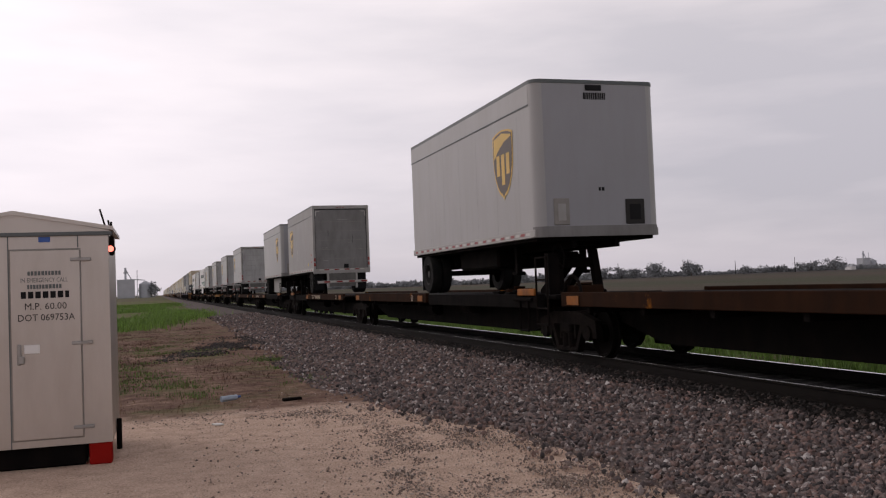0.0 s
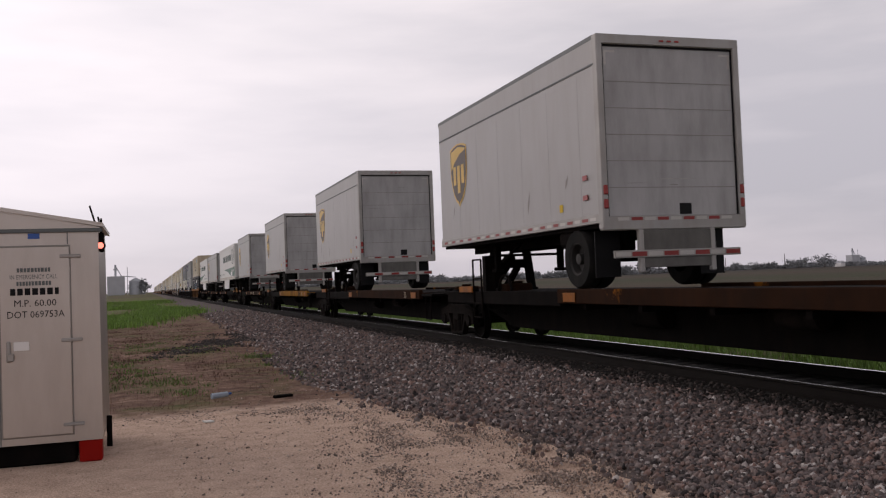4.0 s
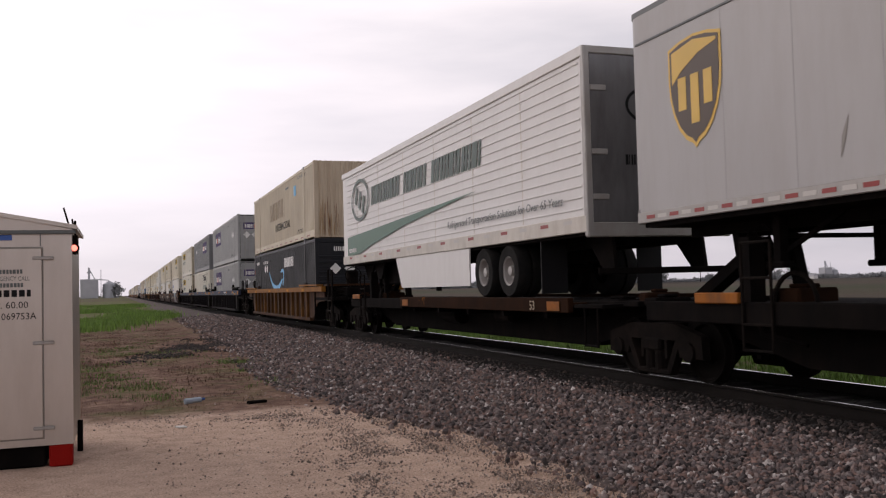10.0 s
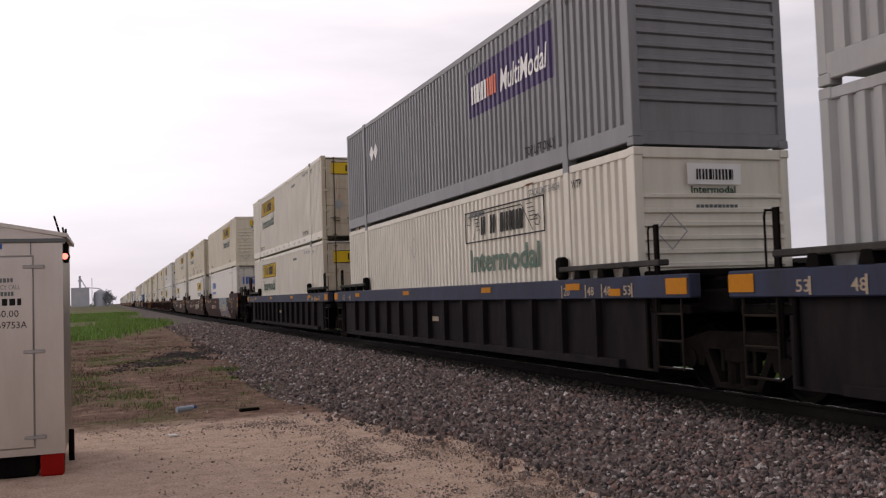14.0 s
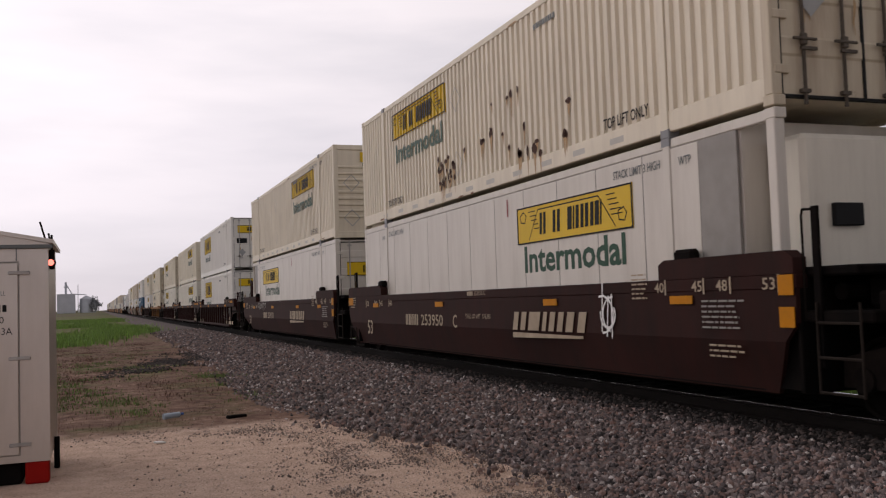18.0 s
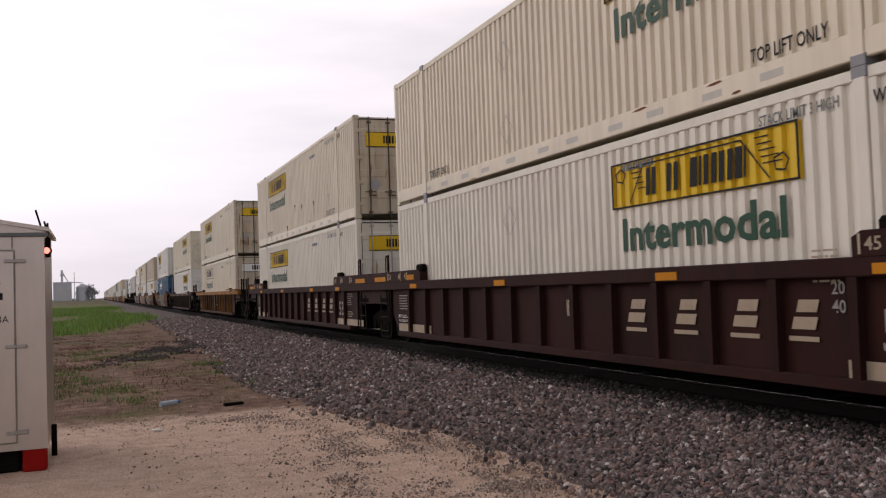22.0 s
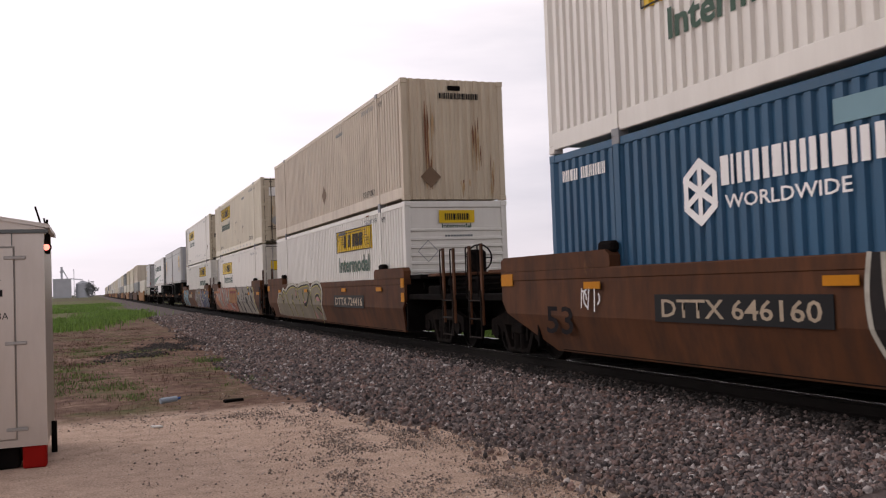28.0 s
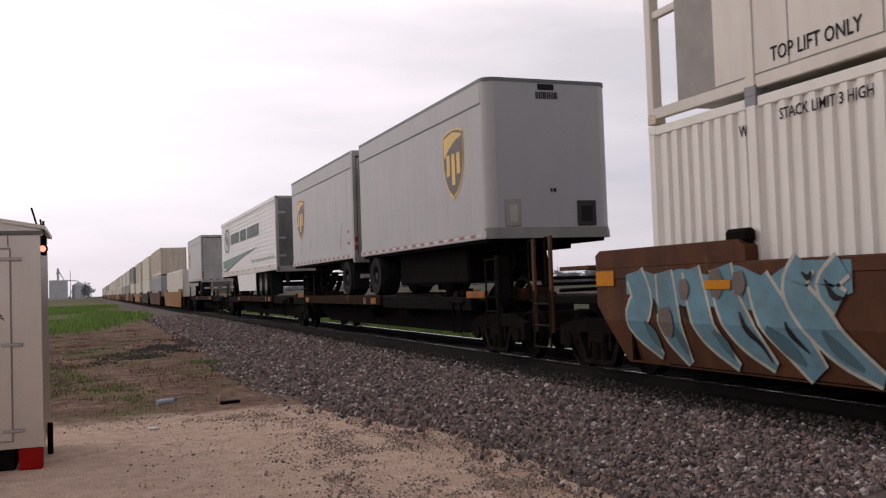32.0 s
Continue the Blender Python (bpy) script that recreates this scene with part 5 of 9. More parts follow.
def grey_bolts_piece(w):
    g = Spray(w, 7.3)
    grey, ink, lemon = spray_mat("silver_grey_spray", (0.235, 0.215, 0.185), 0.2, (0.13, 0.10, 0.075), 0.6), spray_mat("soot_black_spray", (0.012, 0.010, 0.010)), spray_mat("lemon_spray", (0.46, 0.38, 0.09))
    g.field(grey, [(0.02, 1.48), (5.6, 1.48), (5.9, 1.2), (6.05, 1.0), (6.4, 0.32)], [(0.02, 1.36), (0.6, 1.36), (0.62, 0.27), (6.4, 0.27)])
    for pts in ([(0.35, 1.50, 0.26), (0.75, 1.34, 0.16), (0.95, 1.25, 0.12), (0.75, 1.02, 0.03)], [(0.85, 0.98, 0.05), (1.15, 0.84, 0.24), (1.45, 0.68, 0.16), (1.75, 0.42, 0.14), (1.9, 0.31, 0.10)], [(1.35, 1.12, 0.03), (1.6, 0.98, 0.07), (1.85, 0.86, 0.02)], [(2.1, 1.16, 0.03), (2.2, 1.05, 0.12), (2.3, 1.06, 0.02)], [(2.15, 0.90, 0.03), (2.45, 0.88, 0.08), (2.55, 0.70, 0.18), (2.7, 0.45, 0.26), (2.85, 0.29, 0.38)], [(2.45, 1.5, 0.06), (2.65, 1.30, 0.14), (2.9, 1.20, 0.10), (2.82, 1.0, 0.10), (3.05, 0.86, 0.14), (3.15, 0.70, 0.03)],):
        g.band(ink, pts, "graffiti_bolt")
    for pts in ([(3.35, 1.12, 0.02), (3.5, 1.15, 0.12), (3.7, 1.14, 0.02)], [(3.40, 0.96, 0.06), (3.75, 0.90, 0.24), (4.25, 0.80, 0.04)], [(3.60, 0.86, 0.08), (3.95, 0.70, 0.20), (4.25, 0.50, 0.16), (4.62, 0.28, 0.14)], [(3.75, 1.12, 0.03), (4.15, 1.15, 0.10), (4.45, 0.95, 0.08), (4.75, 0.76, 0.02)], [(3.95, 1.50, 0.10), (4.2, 1.42, 0.16), (4.55, 1.38, 0.18), (4.5, 1.20, 0.10), (4.3, 1.14, 0.03)], [(4.95, 1.08, 0.05), (5.2, 0.95, 0.22), (5.6, 0.78, 0.06)], [(5.0, 0.82, 0.04), (5.3, 0.62, 0.22), (5.7, 0.36, 0.10)], [(5.0, 1.46, 0.05), (5.3, 1.30, 0.18), (5.7, 1.26, 0.05)],):
        g.band(ink, pts, "graffiti_bolt")
    g.put(strokes([(5.62, 1.48), (5.95, 1.20), (5.78, 1.06), (6.15, 0.82), (6.05, 0.72), (6.42, 0.32)], 0.07), lemon, "graffiti_rim")
    g.band(lemon, [(4.05, 1.45, 0.05), (4.25, 1.44, 0.10), (4.5, 1.46, 0.04)])


def turquoise_piece(w):
    g = Spray(w, 16.62)
    fill, deep, pale, ink = spray_mat("turquoise_spray", (0.115, 0.235, 0.285)), spray_mat("deep_turquoise_spray", (0.06, 0.125, 0.15)), spray_mat("chalk_spray", (0.42, 0.40, 0.34)), spray_mat("soot_black_spray", (0.012, 0.010, 0.010))
    up = [(0.10, 1.40), (0.45, 1.46), (0.9, 1.36), (1.3, 1.46), (1.8, 1.36), (2.3, 1.48), (2.8, 1.30), (3.2, 1.48), (3.95, 1.46)]
    g.field(fill, up, [(0.10, 1.15), (0.9, 1.0), (1.9, 1.0), (3.0, 0.95), (3.95, 1.15)])
    for pts in ([(0.30, 1.40, 0.34), (0.45, 1.05, 0.40), (0.30, 0.80, 0.42), (0.70, 0.36, 0.05)], [(0.95, 1.42, 0.30), (1.0, 1.05, 0.36), (1.05, 0.70, 0.40), (1.25, 0.30, 0.06)], [(1.5, 1.44, 0.28), (1.6, 1.05, 0.34), (1.75, 0.70, 0.30), (2.15, 0.32, 0.05)], [(2.05, 1.45, 0.34), (2.15, 1.05, 0.38), (2.4, 0.70, 0.36), (2.75, 0.36, 0.08)],
                [(2.65, 1.30, 0.30), (2.85, 0.95, 0.44), (3.15, 0.62, 0.40), (3.35, 0.33, 0.28)], [(3.35, 1.46, 0.26), (3.20, 1.20, 0.30), (3.45, 0.90, 0.36), (3.75, 0.60, 0.30), (4.15, 0.34, 0.12)], [(3.85, 1.42, 0.22), (3.62, 1.22, 0.20), (3.80, 1.05, 0.24)]):
        g.form(fill, pale, pts, 0.085)
    for pts in ([(0.5, 0.80, 0.05), (0.62, 0.62, 0.18), (0.72, 0.46, 0.03)], [(1.1, 0.72, 0.10), (1.2, 0.56, 0.14), (1.25, 0.40, 0.03)], [(1.85, 0.72, 0.05), (2.0, 0.58, 0.14), (2.1, 0.42, 0.03)], [(2.75, 0.78, 0.10), (3.0, 0.60, 0.20), (3.2, 0.42, 0.05)], [(3.55, 0.78, 0.06), (3.7, 0.60, 0.16), (3.95, 0.42, 0.05)]):
        g.band(deep, pts)
    for pts in ([(0.72, 1.10, 0.02), (0.76, 1.0, 0.07), (0.80, 0.90, 0.02)], [(1.28, 1.02, 0.02), (1.36, 0.92, 0.06), (1.40, 0.84, 0.02)], [(2.35, 0.95, 0.02), (2.45, 0.75, 0.08), (2.62, 0.60, 0.05), (2.72, 0.42, 0.02)], [(3.05, 0.86, 0.02), (3.12, 0.72, 0.07), (3.30, 0.55, 0.02)], [(3.62, 1.28, 0.02), (3.72, 1.12, 0.07), (3.85, 1.10, 0.02)], [(3.32, 1.36, 0.02), (3.40, 1.30, 0.06), (3.45, 1.36, 0.02)]):
        g.band(ink, pts)
    for u, v, r in ((1.35, 1.20, 0.12), (1.95, 1.26, 0.16), (2.35, 1.26, 0.13), (0.95, 0.80, 0.18)):
        g.band(spray_mat("taupe_fade_spray", (0.14, 0.115, 0.10)), [(u, v + r, r), (u + 0.02, v, r * 1.7), (u, v - r, r * 0.8)], "graffiti_fade")


def grey_bubble_piece(w):
    g = Spray(w, 7.85)
    lilac, fill, ink, pale = spray_mat("lilac_halo_spray", (0.24, 0.21, 0.27)), spray_mat("khaki_grey_spray", (0.145, 0.12, 0.09)), spray_mat("soot_black_spray", (0.012, 0.010, 0.010)), spray_mat("chalk_spray", (0.42, 0.40, 0.34))
    g.field(lilac, [(0.0, 1.1), (0.3, 1.35), (0.9, 1.48), (3.6, 1.48), (4.0, 1.2), (4.1, 0.7), (4.2, 0.36)], [(0.0, 0.75), (0.6, 0.33), (4.2, 0.32)])
    for pts in ([(1.0, 1.28, 0.30), (0.6, 1.30, 0.30), (0.42, 0.95, 0.36), (0.55, 0.55, 0.36), (1.05, 0.46, 0.30)], [(1.2, 0.50, 0.30), (1.15, 1.05, 0.36), (1.45, 1.32, 0.34), (1.75, 1.05, 0.36), (1.62, 0.55, 0.30)], [(2.75, 1.30, 0.22), (2.3, 1.34, 0.30), (2.1, 1.05, 0.34), (2.5, 0.78, 0.36), (2.6, 0.52, 0.32), (2.1, 0.40, 0.22)], [(2.7, 1.32, 0.34), (3.2, 1.30, 0.38), (3.55, 1.26, 0.30)], [(3.15, 1.25, 0.36), (3.1, 0.80, 0.40), (3.3, 0.38, 0.44)]):
        g.band(pale, pts, "graffiti_rim", 0.13).form(fill, ink, pts, 0.07)
    for u, v in ((1.32, 1.0), (1.52, 1.0), (2.35, 0.60)):
        g.form(lilac, ink, [(u, v + 0.12, 0.05), (u + 0.02, v, 0.09), (u + 0.02, v - 0.14, 0.04)], 0.05)
    g.band(ink, [(3.85, 1.15, 0.06), (4.2, 0.85, 0.14), (4.5, 0.40, 0.10)])


def navy_piece(w):
    g = Spray(w, 3.62)
    navy_s, straw, tint = spray_mat("navy_spray", (0.035, 0.045, 0.11)), spray_mat("straw_spray", (0.36, 0.35, 0.22)), spray_mat("slate_spray", (0.09, 0.10, 0.14))
    g.field(navy_s, [(0.05, 1.2), (0.4, 1.45), (1.6, 1.3), (3.9, 1.42)], [(0.05, 0.5), (0.4, 0.36), (3.9, 0.32)], wave=0.10, seed=5)
    for pts in ([(0.75, 1.42, 0.04), (0.30, 1.32, 0.09), (0.14, 1.05, 0.10), (0.42, 0.92, 0.06), (0.16, 0.75, 0.10), (0.28, 0.45, 0.10)], [(0.45, 0.76, 0.05), (0.55, 0.86, 0.08), (0.95, 0.82, 0.08), (0.95, 0.72, 0.05), (0.5, 0.70, 0.05)], [(0.95, 1.35, 0.06), (1.25, 1.05, 0.10), (1.15, 0.75, 0.06), (1.05, 0.40, 0.06)], [(1.75, 1.30, 0.08), (1.5, 1.05, 0.10), (1.6, 0.72, 0.06), (1.85, 0.38, 0.05)], [(1.9, 1.15, 0.05), (2.3, 1.05, 0.14), (2.75, 1.18, 0.08), (2.6, 1.42, 0.10), (2.15, 1.46, 0.10), (1.95, 1.3, 0.06)],):
        g.band(straw, pts)
    for pts in ([(2.45, 0.70, 0.06), (2.35, 0.52, 0.05), (2.55, 0.45, 0.06), (2.6, 0.65, 0.05), (2.45, 0.70, 0.04)], [(2.9, 1.10, 0.06), (3.15, 0.85, 0.08), (3.2, 0.40, 0.05)], [(3.3, 1.35, 0.05), (3.5, 1.05, 0.08), (3.4, 0.7, 0.06), (3.6, 0.38, 0.04)],):
        g.band(straw, pts)
    for u, v in ((1.0, 0.55), (2.2, 0.85), (3.0, 0.55), (0.6, 1.15)):
        g.band(tint, [(u, v + 0.15, 0.06), (u + 0.1, v, 0.22), (u + 0.1, v - 0.15, 0.06)], "graffiti_fade")


def rounded(pts, n=5):
    """The same points with a smooth curve laid through them."""
    out = []
    for i in range(len(pts) - 1):
        p = [pts[max(i - 1, 0)], pts[i], pts[i + 1], pts[min(i + 2, len(pts) - 1)]]
        for j in range(n):
            u = j / n
            out.append(tuple(0.5 * (2 * b + (c - a) * u + (2 * a - 5 * b + 4 * c - d) * u * u + (3 * b - a - 3 * c + d) * u ** 3) for a, b, c, d in zip(*p)))
    return out + [pts[-1]]


def tapered(pts):
    """A flat band along (x, y, width), its width changing on the way."""
    s, v = Shape(), []
    for i, (x, y, w) in enumerate(pts):
        (x0, y0, _), (x1, y1, _) = pts[max(i - 1, 0)], pts[min(i + 1, len(pts) - 1)]
        k = math.hypot(x1 - x0, y1 - y0) or 1
        nx, ny = -(y1 - y0) / k * w / 2, (x1 - x0) / k * w / 2
        v += [(x + nx, y + ny, 0.001), (x - nx, y - ny, 0.001)]
    return s.add(v, [(2 * i, 2 * i + 1, 2 * i + 3, 2 * i + 2) for i in range(len(pts) - 1)])


def hoop(r):
    """Half a ring standing on its ends, one swept tube."""
    v, f = [], []
    for i in range(13):
        a = math.pi * i / 12
        for j in range(6):
            b = 2 * math.pi * j / 6
            q = r + 0.03 * math.cos(b)
            v.append((0.03 * math.sin(b), q * math.cos(a), q * math.sin(a)))
            if i < 12:
                f.append((i * 6 + j, i * 6 + (j + 1) % 6, i * 6 + 6 + (j + 1) % 6, i * 6 + 6 + j))
    return Shape().add(v, f)


def side_ladder():
    s = Shape().rod((0, -0.25, 0.55), (0, -0.25, 1.77), 0.02, 6).rod((0, 0.25, 0.55), (0, 0.25, 1.77), 0.02, 6)
    for z in (0.56, 0.85, 1.37, 1.77):
        s.rod((0, -0.25, z), (0, 0.25, z), 0.018, 6)
    return s


def spine_car(n, f, deck, hitches, label, trucks=(True, False)):
    """One platform unit: n, f its ends along the train, deck the (near, far) ends of the wheel platform, hitches their places."""
    t = thing("spine_car", label, "railcar", "spine cars", pose(TRACK_X, n, RAIL_TOP))
    CARGO.append((t, n, RAIL_TOP))
    L = f - n
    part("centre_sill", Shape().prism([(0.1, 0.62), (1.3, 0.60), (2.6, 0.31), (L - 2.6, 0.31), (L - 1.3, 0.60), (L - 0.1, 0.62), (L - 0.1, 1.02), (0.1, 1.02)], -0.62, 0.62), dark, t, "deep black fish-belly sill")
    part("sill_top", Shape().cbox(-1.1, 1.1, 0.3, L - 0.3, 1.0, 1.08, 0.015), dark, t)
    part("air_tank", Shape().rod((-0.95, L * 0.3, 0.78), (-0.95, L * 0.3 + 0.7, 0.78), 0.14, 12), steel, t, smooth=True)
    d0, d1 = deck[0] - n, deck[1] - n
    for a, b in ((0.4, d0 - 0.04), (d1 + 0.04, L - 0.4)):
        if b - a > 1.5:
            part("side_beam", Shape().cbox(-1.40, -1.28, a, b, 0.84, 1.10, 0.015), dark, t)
    edge = deck_orange if n == 104.7 else deck_rust
    part("deck", Shape().cbox(-1.42, 1.42, d0, d1, 1.0, 1.06, 0.01), edge, t, "worn steel wheel platform")
    for k in (-1, 1):
        a, b = sorted((k * 1.46, k * 1.36))
        part("deck_edge", Shape().cbox(a, b, d0 - 0.02, d1 + 0.02, 0.90, 1.14, 0.012), edge, t, "rusty edge with worn yellow patches")
        for j in range(5):
            y = d0 + (d1 - d0) * (j + 0.5) / 5
            part("outrigger", shared(("outrigger", k), dark, lambda: Shape().prism([(-0.05, 0.80), (0.05, 0.80), (0.05, 1.0), (-0.05, 1.0)], min(k * 0.4, k * 1.4), max(k * 0.4, k * 1.4))), dark, t, at=pose(0, y, 0))
    for y in (d0 + 0.25, d1 - 0.7):
        part("reflector", shared(("deck_reflector",), deck_amber, lambda: panel(0.45, 0.15)), deck_amber, t, at=on_side(-1.475, y + 0.45, 0.93))
    if n in (52.75, 121.6):
        part("lettering", lettering("ITAX 653961", 0.16, pale_stripe, 2.3), pale_stripe, t, at=on_side(-1.472, d0 + 5.72, 0.93))
    elif n == 33.0:
        part("lettering", lettering("ITAX", 0.16, pale_stripe, 0.8), pale_stripe, t, at=on_side(-1.472, d0 + 7.15, 0.93))
        blocks(t, pale_stripe, on_side(-1.472, d0 + 6.2, 0.94), 1.25, 0.14, 6, 4, 0.3)
    part("lettering", lettering("53", 0.16, pale_stripe), pale_stripe, t, at=on_side(-1.472, d0 + 1.4, 0.93))
    for h in hitches:
        y = h - n
        y -= 0.35
        s = Shape().cbox(-0.5, 0.5, y - 0.2, y + 0.2, 0.98, 1.14).cbox(-0.45, 0.45, y - 0.2, y + 0.5, 2.03, 2.12)
        for sx in (-0.42, 0.42):
            s.beam((sx, y, 1.1), (sx * 0.95, y + 0.22, 2.05), 0.15, 0.15)
        s.beam((0, y + 0.12, 1.78), (0, y + 0.17, 1.60), 0.8, 0.10).beam((0, y + 1.7, 1.08), (0, y + 0.2, 1.85), 0.22, 0.16).beam((0.2, y + 1.2, 1.06), (0.2, y + 0.3, 1.6), 0.12, 0.12)
        hd = part("hitch", s, dark, t, "black trailer hitch stand")
        part("hitch_foot", shared(("hitch_foot",), deck_amber, lambda: Shape().cbox(-1.45, -1.38, -0.42, 0.42, 1.08, 1.21, 0.012)), deck_amber, hd, "worn amber side plate", pose(0, y - 0.66, 0))
        part("handwheel", shared(("brake_wheel",), dark, brake_wheel), dark, hd, at=pose(-0.72, y - 0.6, 1.75, 0, 0, 90))
        for q, (dy, hh, w, xx) in enumerate(((1.5, 0.13, 0.34, -0.95), (2.1, 0.20, 0.22, -0.7), (2.9, 0.10, 0.7, -0.85), (-0.9, 0.24, 0.5, -0.6))):
            part("sill_block", shared(("sill_block", q), deck_rust if q % 2 else dark, lambda: Shape().cbox(-0.3, 0.3, -w / 2, w / 2, 0.0, hh, 0.03).cbox(-0.12, 0.12, -w * 0.3, w * 0.3, hh, hh + 0.05, 0.02)), dark, hd, at=pose(xx + 0.25, y + dy, 1.0))
        part("side_ladder", shared(("side_ladder",), steel, side_ladder), steel, hd, at=pose(-1.42, y - 1.38, 0))
        part("deck_hoop", shared(("deck_hoop",), steel, lambda: hoop(0.36)), steel, hd, at=pose(-0.7, y - 1.15, 1.06))
        part("air_hose", shared(("air_hose",), dark, lambda: Shape().rod((-0.9, -0.6, 1.02), (-1.05, -1.0, 0.72), 0.03, 6).rod((-1.05, -1.0, 0.72), (-0.85, -1.5, 0.6), 0.03, 6)), dark, hd, at=pose(0, y, 0))
    part("side_step", Shape().rod((-1.42, 0.9, 0.4), (-1.42, 0.9, 1.0), 0.02, 6).rod((-1.42, 1.3, 0.4), (-1.42, 1.3, 1.0), 0.02, 6).rod((-1.42, 0.9, 0.42), (-1.42, 1.3, 0.42), 0.02, 6).cbox(-1.45, -0.4, 0.7, 1.6, 0.98, 1.04, 0.01), dark, t)
    part("air_tank", Shape().rod((-0.75, L * 0.5, 0.72), (-0.75, L * 0.5 + 0.9, 0.72), 0.2, 12), dark, t, smooth=True)
    if n == 142.4:
        part("deck_hoop", shared(("deck_hoop",), steel, lambda: hoop(0.36)), steel, t, "bent hose between two units", pose(-0.75, 16.2, 1.06))
        es = part("end_sill", Shape().cbox(-1.42, 1.42, -2.6, -0.3, 0.98, 1.10, 0.02).cbox(-0.6, 0.6, -2.9, -0.3, 0.62, 0.98, 0.03), dark, t, "black end platform")
        part("yellow_edge", Shape().cbox(-1.45, -1.40, -3.0, -1.82, 1.08, 1.2, 0.012), ttx_yellow, es, "worn yellow edge plate")
        part("grab_rail", Shape().cbox(-1.46, -1.41, -1.94, -1.86, 1.1, 1.40, 0.01).cbox(-1.46, -1.41, -2.46, -2.38, 1.1, 1.40, 0.01).cbox(-1.46, -1.42, -2.46, -1.86, 1.37, 1.41, 0.01), ttx_yellow, es, "worn yellow grab rail")
        part("step", Shape().rod((-1.42, -1.95, 1.05), (-1.42, -1.99, 0.58), 0.018, 6).rod((-1.42, -2.42, 1.05), (-1.42, -2.45, 0.58), 0.018, 6).rod((-1.42, -1.97, 0.83), (-1.42, -2.43, 0.83), 0.018, 6).rod((-1.42, -1.99, 0.59), (-1.42, -2.45, 0.59), 0.018, 6), steel, es)
    truck(t, 0.0)
    if trucks[1]:
        truck(t, L)
    return t


# ---- trailers ----
def road_wheel(parent, x, y, z, r=0.5, w=0.52, rim=None):
    rim = rim or rim_mat
    k = -1 if x < 0 else 1
    tyre = part("tyre", shared(("tyre", r), rubber, lambda: Shape().lathe([(-w / 2, r * 0.55), (-w / 2, r * 0.93), (-w / 2 + 0.05, r), (-0.03, r), (-0.03, r * 0.9), (0.03, r * 0.9), (0.03, r), (w / 2 - 0.05, r), (w / 2, r * 0.93), (w / 2, r * 0.55)], n=28), True), rubber, parent, "black double tyre", pose(x, y, z))
    part("rim", shared(("rim", r), rim, lambda: Shape().lathe([(-w / 2 + 0.01, r * 0.58), (-w / 2 + 0.02, r * 0.5), (-w / 2 + 0.14, r * 0.45), (-w / 2 + 0.15, r * 0.2), (-w / 2 + 0.03, r * 0.18), (-w / 2 + 0.02, 0.0)], n=24), True), rim, tyre, "steel rim", pose(0, 0, 0, 0, 0, 0 if k < 0 else 180))


def shield(parent, y, z, dim=1.0):
    """A brown and gold shield emblem, drawn plain."""
    def outline(k):
        w, top, h = 0.53 * k, 0.45 * k, 1.1 * k
        pts = [(-w, top), (-w * 0.55, top + 0.06), (0, top + 0.09), (w * 0.55, top + 0.06), (w, top)]
        pts += [(w, top - 0.42 * k)] + [(w * math.cos(a), top - 0.42 * k - 0.80 * k * math.sin(a) * (0.85 + 0.15 * math.sin(a))) for a in (0.3, 0.6, 0.9, 1.2, 1.45)]
        pts += [(0, top - 1.28 * k)] + [(-w * math.cos(a), top - 0.42 * k - 0.80 * k * math.sin(a) * (0.85 + 0.15 * math.sin(a))) for a in (1.45, 1.2, 0.9, 0.6, 0.3)] + [(-w, top - 0.42 * k)]
        return pts

    def flat(pts, d0, d1):
        s = Shape().prism(pts, d0, d1)
        s.v = [(a, b, c) for c, a, b in s.v]
        return s
    g = part("emblem", flat(outline(1.05), 0, 0.004), shield_gold, parent, "brown and gold shield emblem", on_side(SX, y, z))
    b = part("emblem_field", flat(outline(0.97), 0.004, 0.008), shield_brown, g)
    part("emblem_cap", flat([(-0.47, 0.41), (0, 0.49), (0.47, 0.41), (0.47, 0.37), (0.1, 0.30), (-0.25, 0.15), (-0.47, 0.0)], 0.008, 0.011), shield_gold, g)
    for x0, z0, z1 in ((-0.34, -0.36, 0.06), (-0.07, -0.56, 0.06), (0.20, -0.36, 0.06)):
        part("emblem_mark", Shape().box(x0, x0 + 0.17, z0, z1, 0.009, 0.012), shield_gold, g)


def tag(t, y, z, w, h, mat, seed, x=-1.512):
    """A thin sprayed scrawl of loops and ticks that spells nothing."""
    rnd = random.Random(seed)
    s, u = Shape(), 0.0
    n = max(3, int(w / h * 2.2))
    for i in range(n):
        c, r = (i + 0.5) * w / n, h * rnd.uniform(0.2, 0.34)
        a0, turn = rnd.uniform(0, 6.28), rnd.uniform(1.5, 4.0)
        k = strokes([(c + r * 1.1 * math.cos(a0 + turn * q / 8), h * 0.5 + r * math.sin(a0 + turn * q / 8)) for q in range(9)], 0.03, 0.001)
        s.add(k.v, k.f)
        k = strokes([(c - 0.2 * w / n, h * rnd.uniform(0.0, 0.25)), (c + rnd.uniform(-0.1, 0.3) * w / n, h * rnd.uniform(0.75, 1.0))], 0.028, 0.006)
        s.add(k.v, k.f)
    part("graffiti", s, mat, t, "thin sprayed scrawl", on_side(x, y, z))


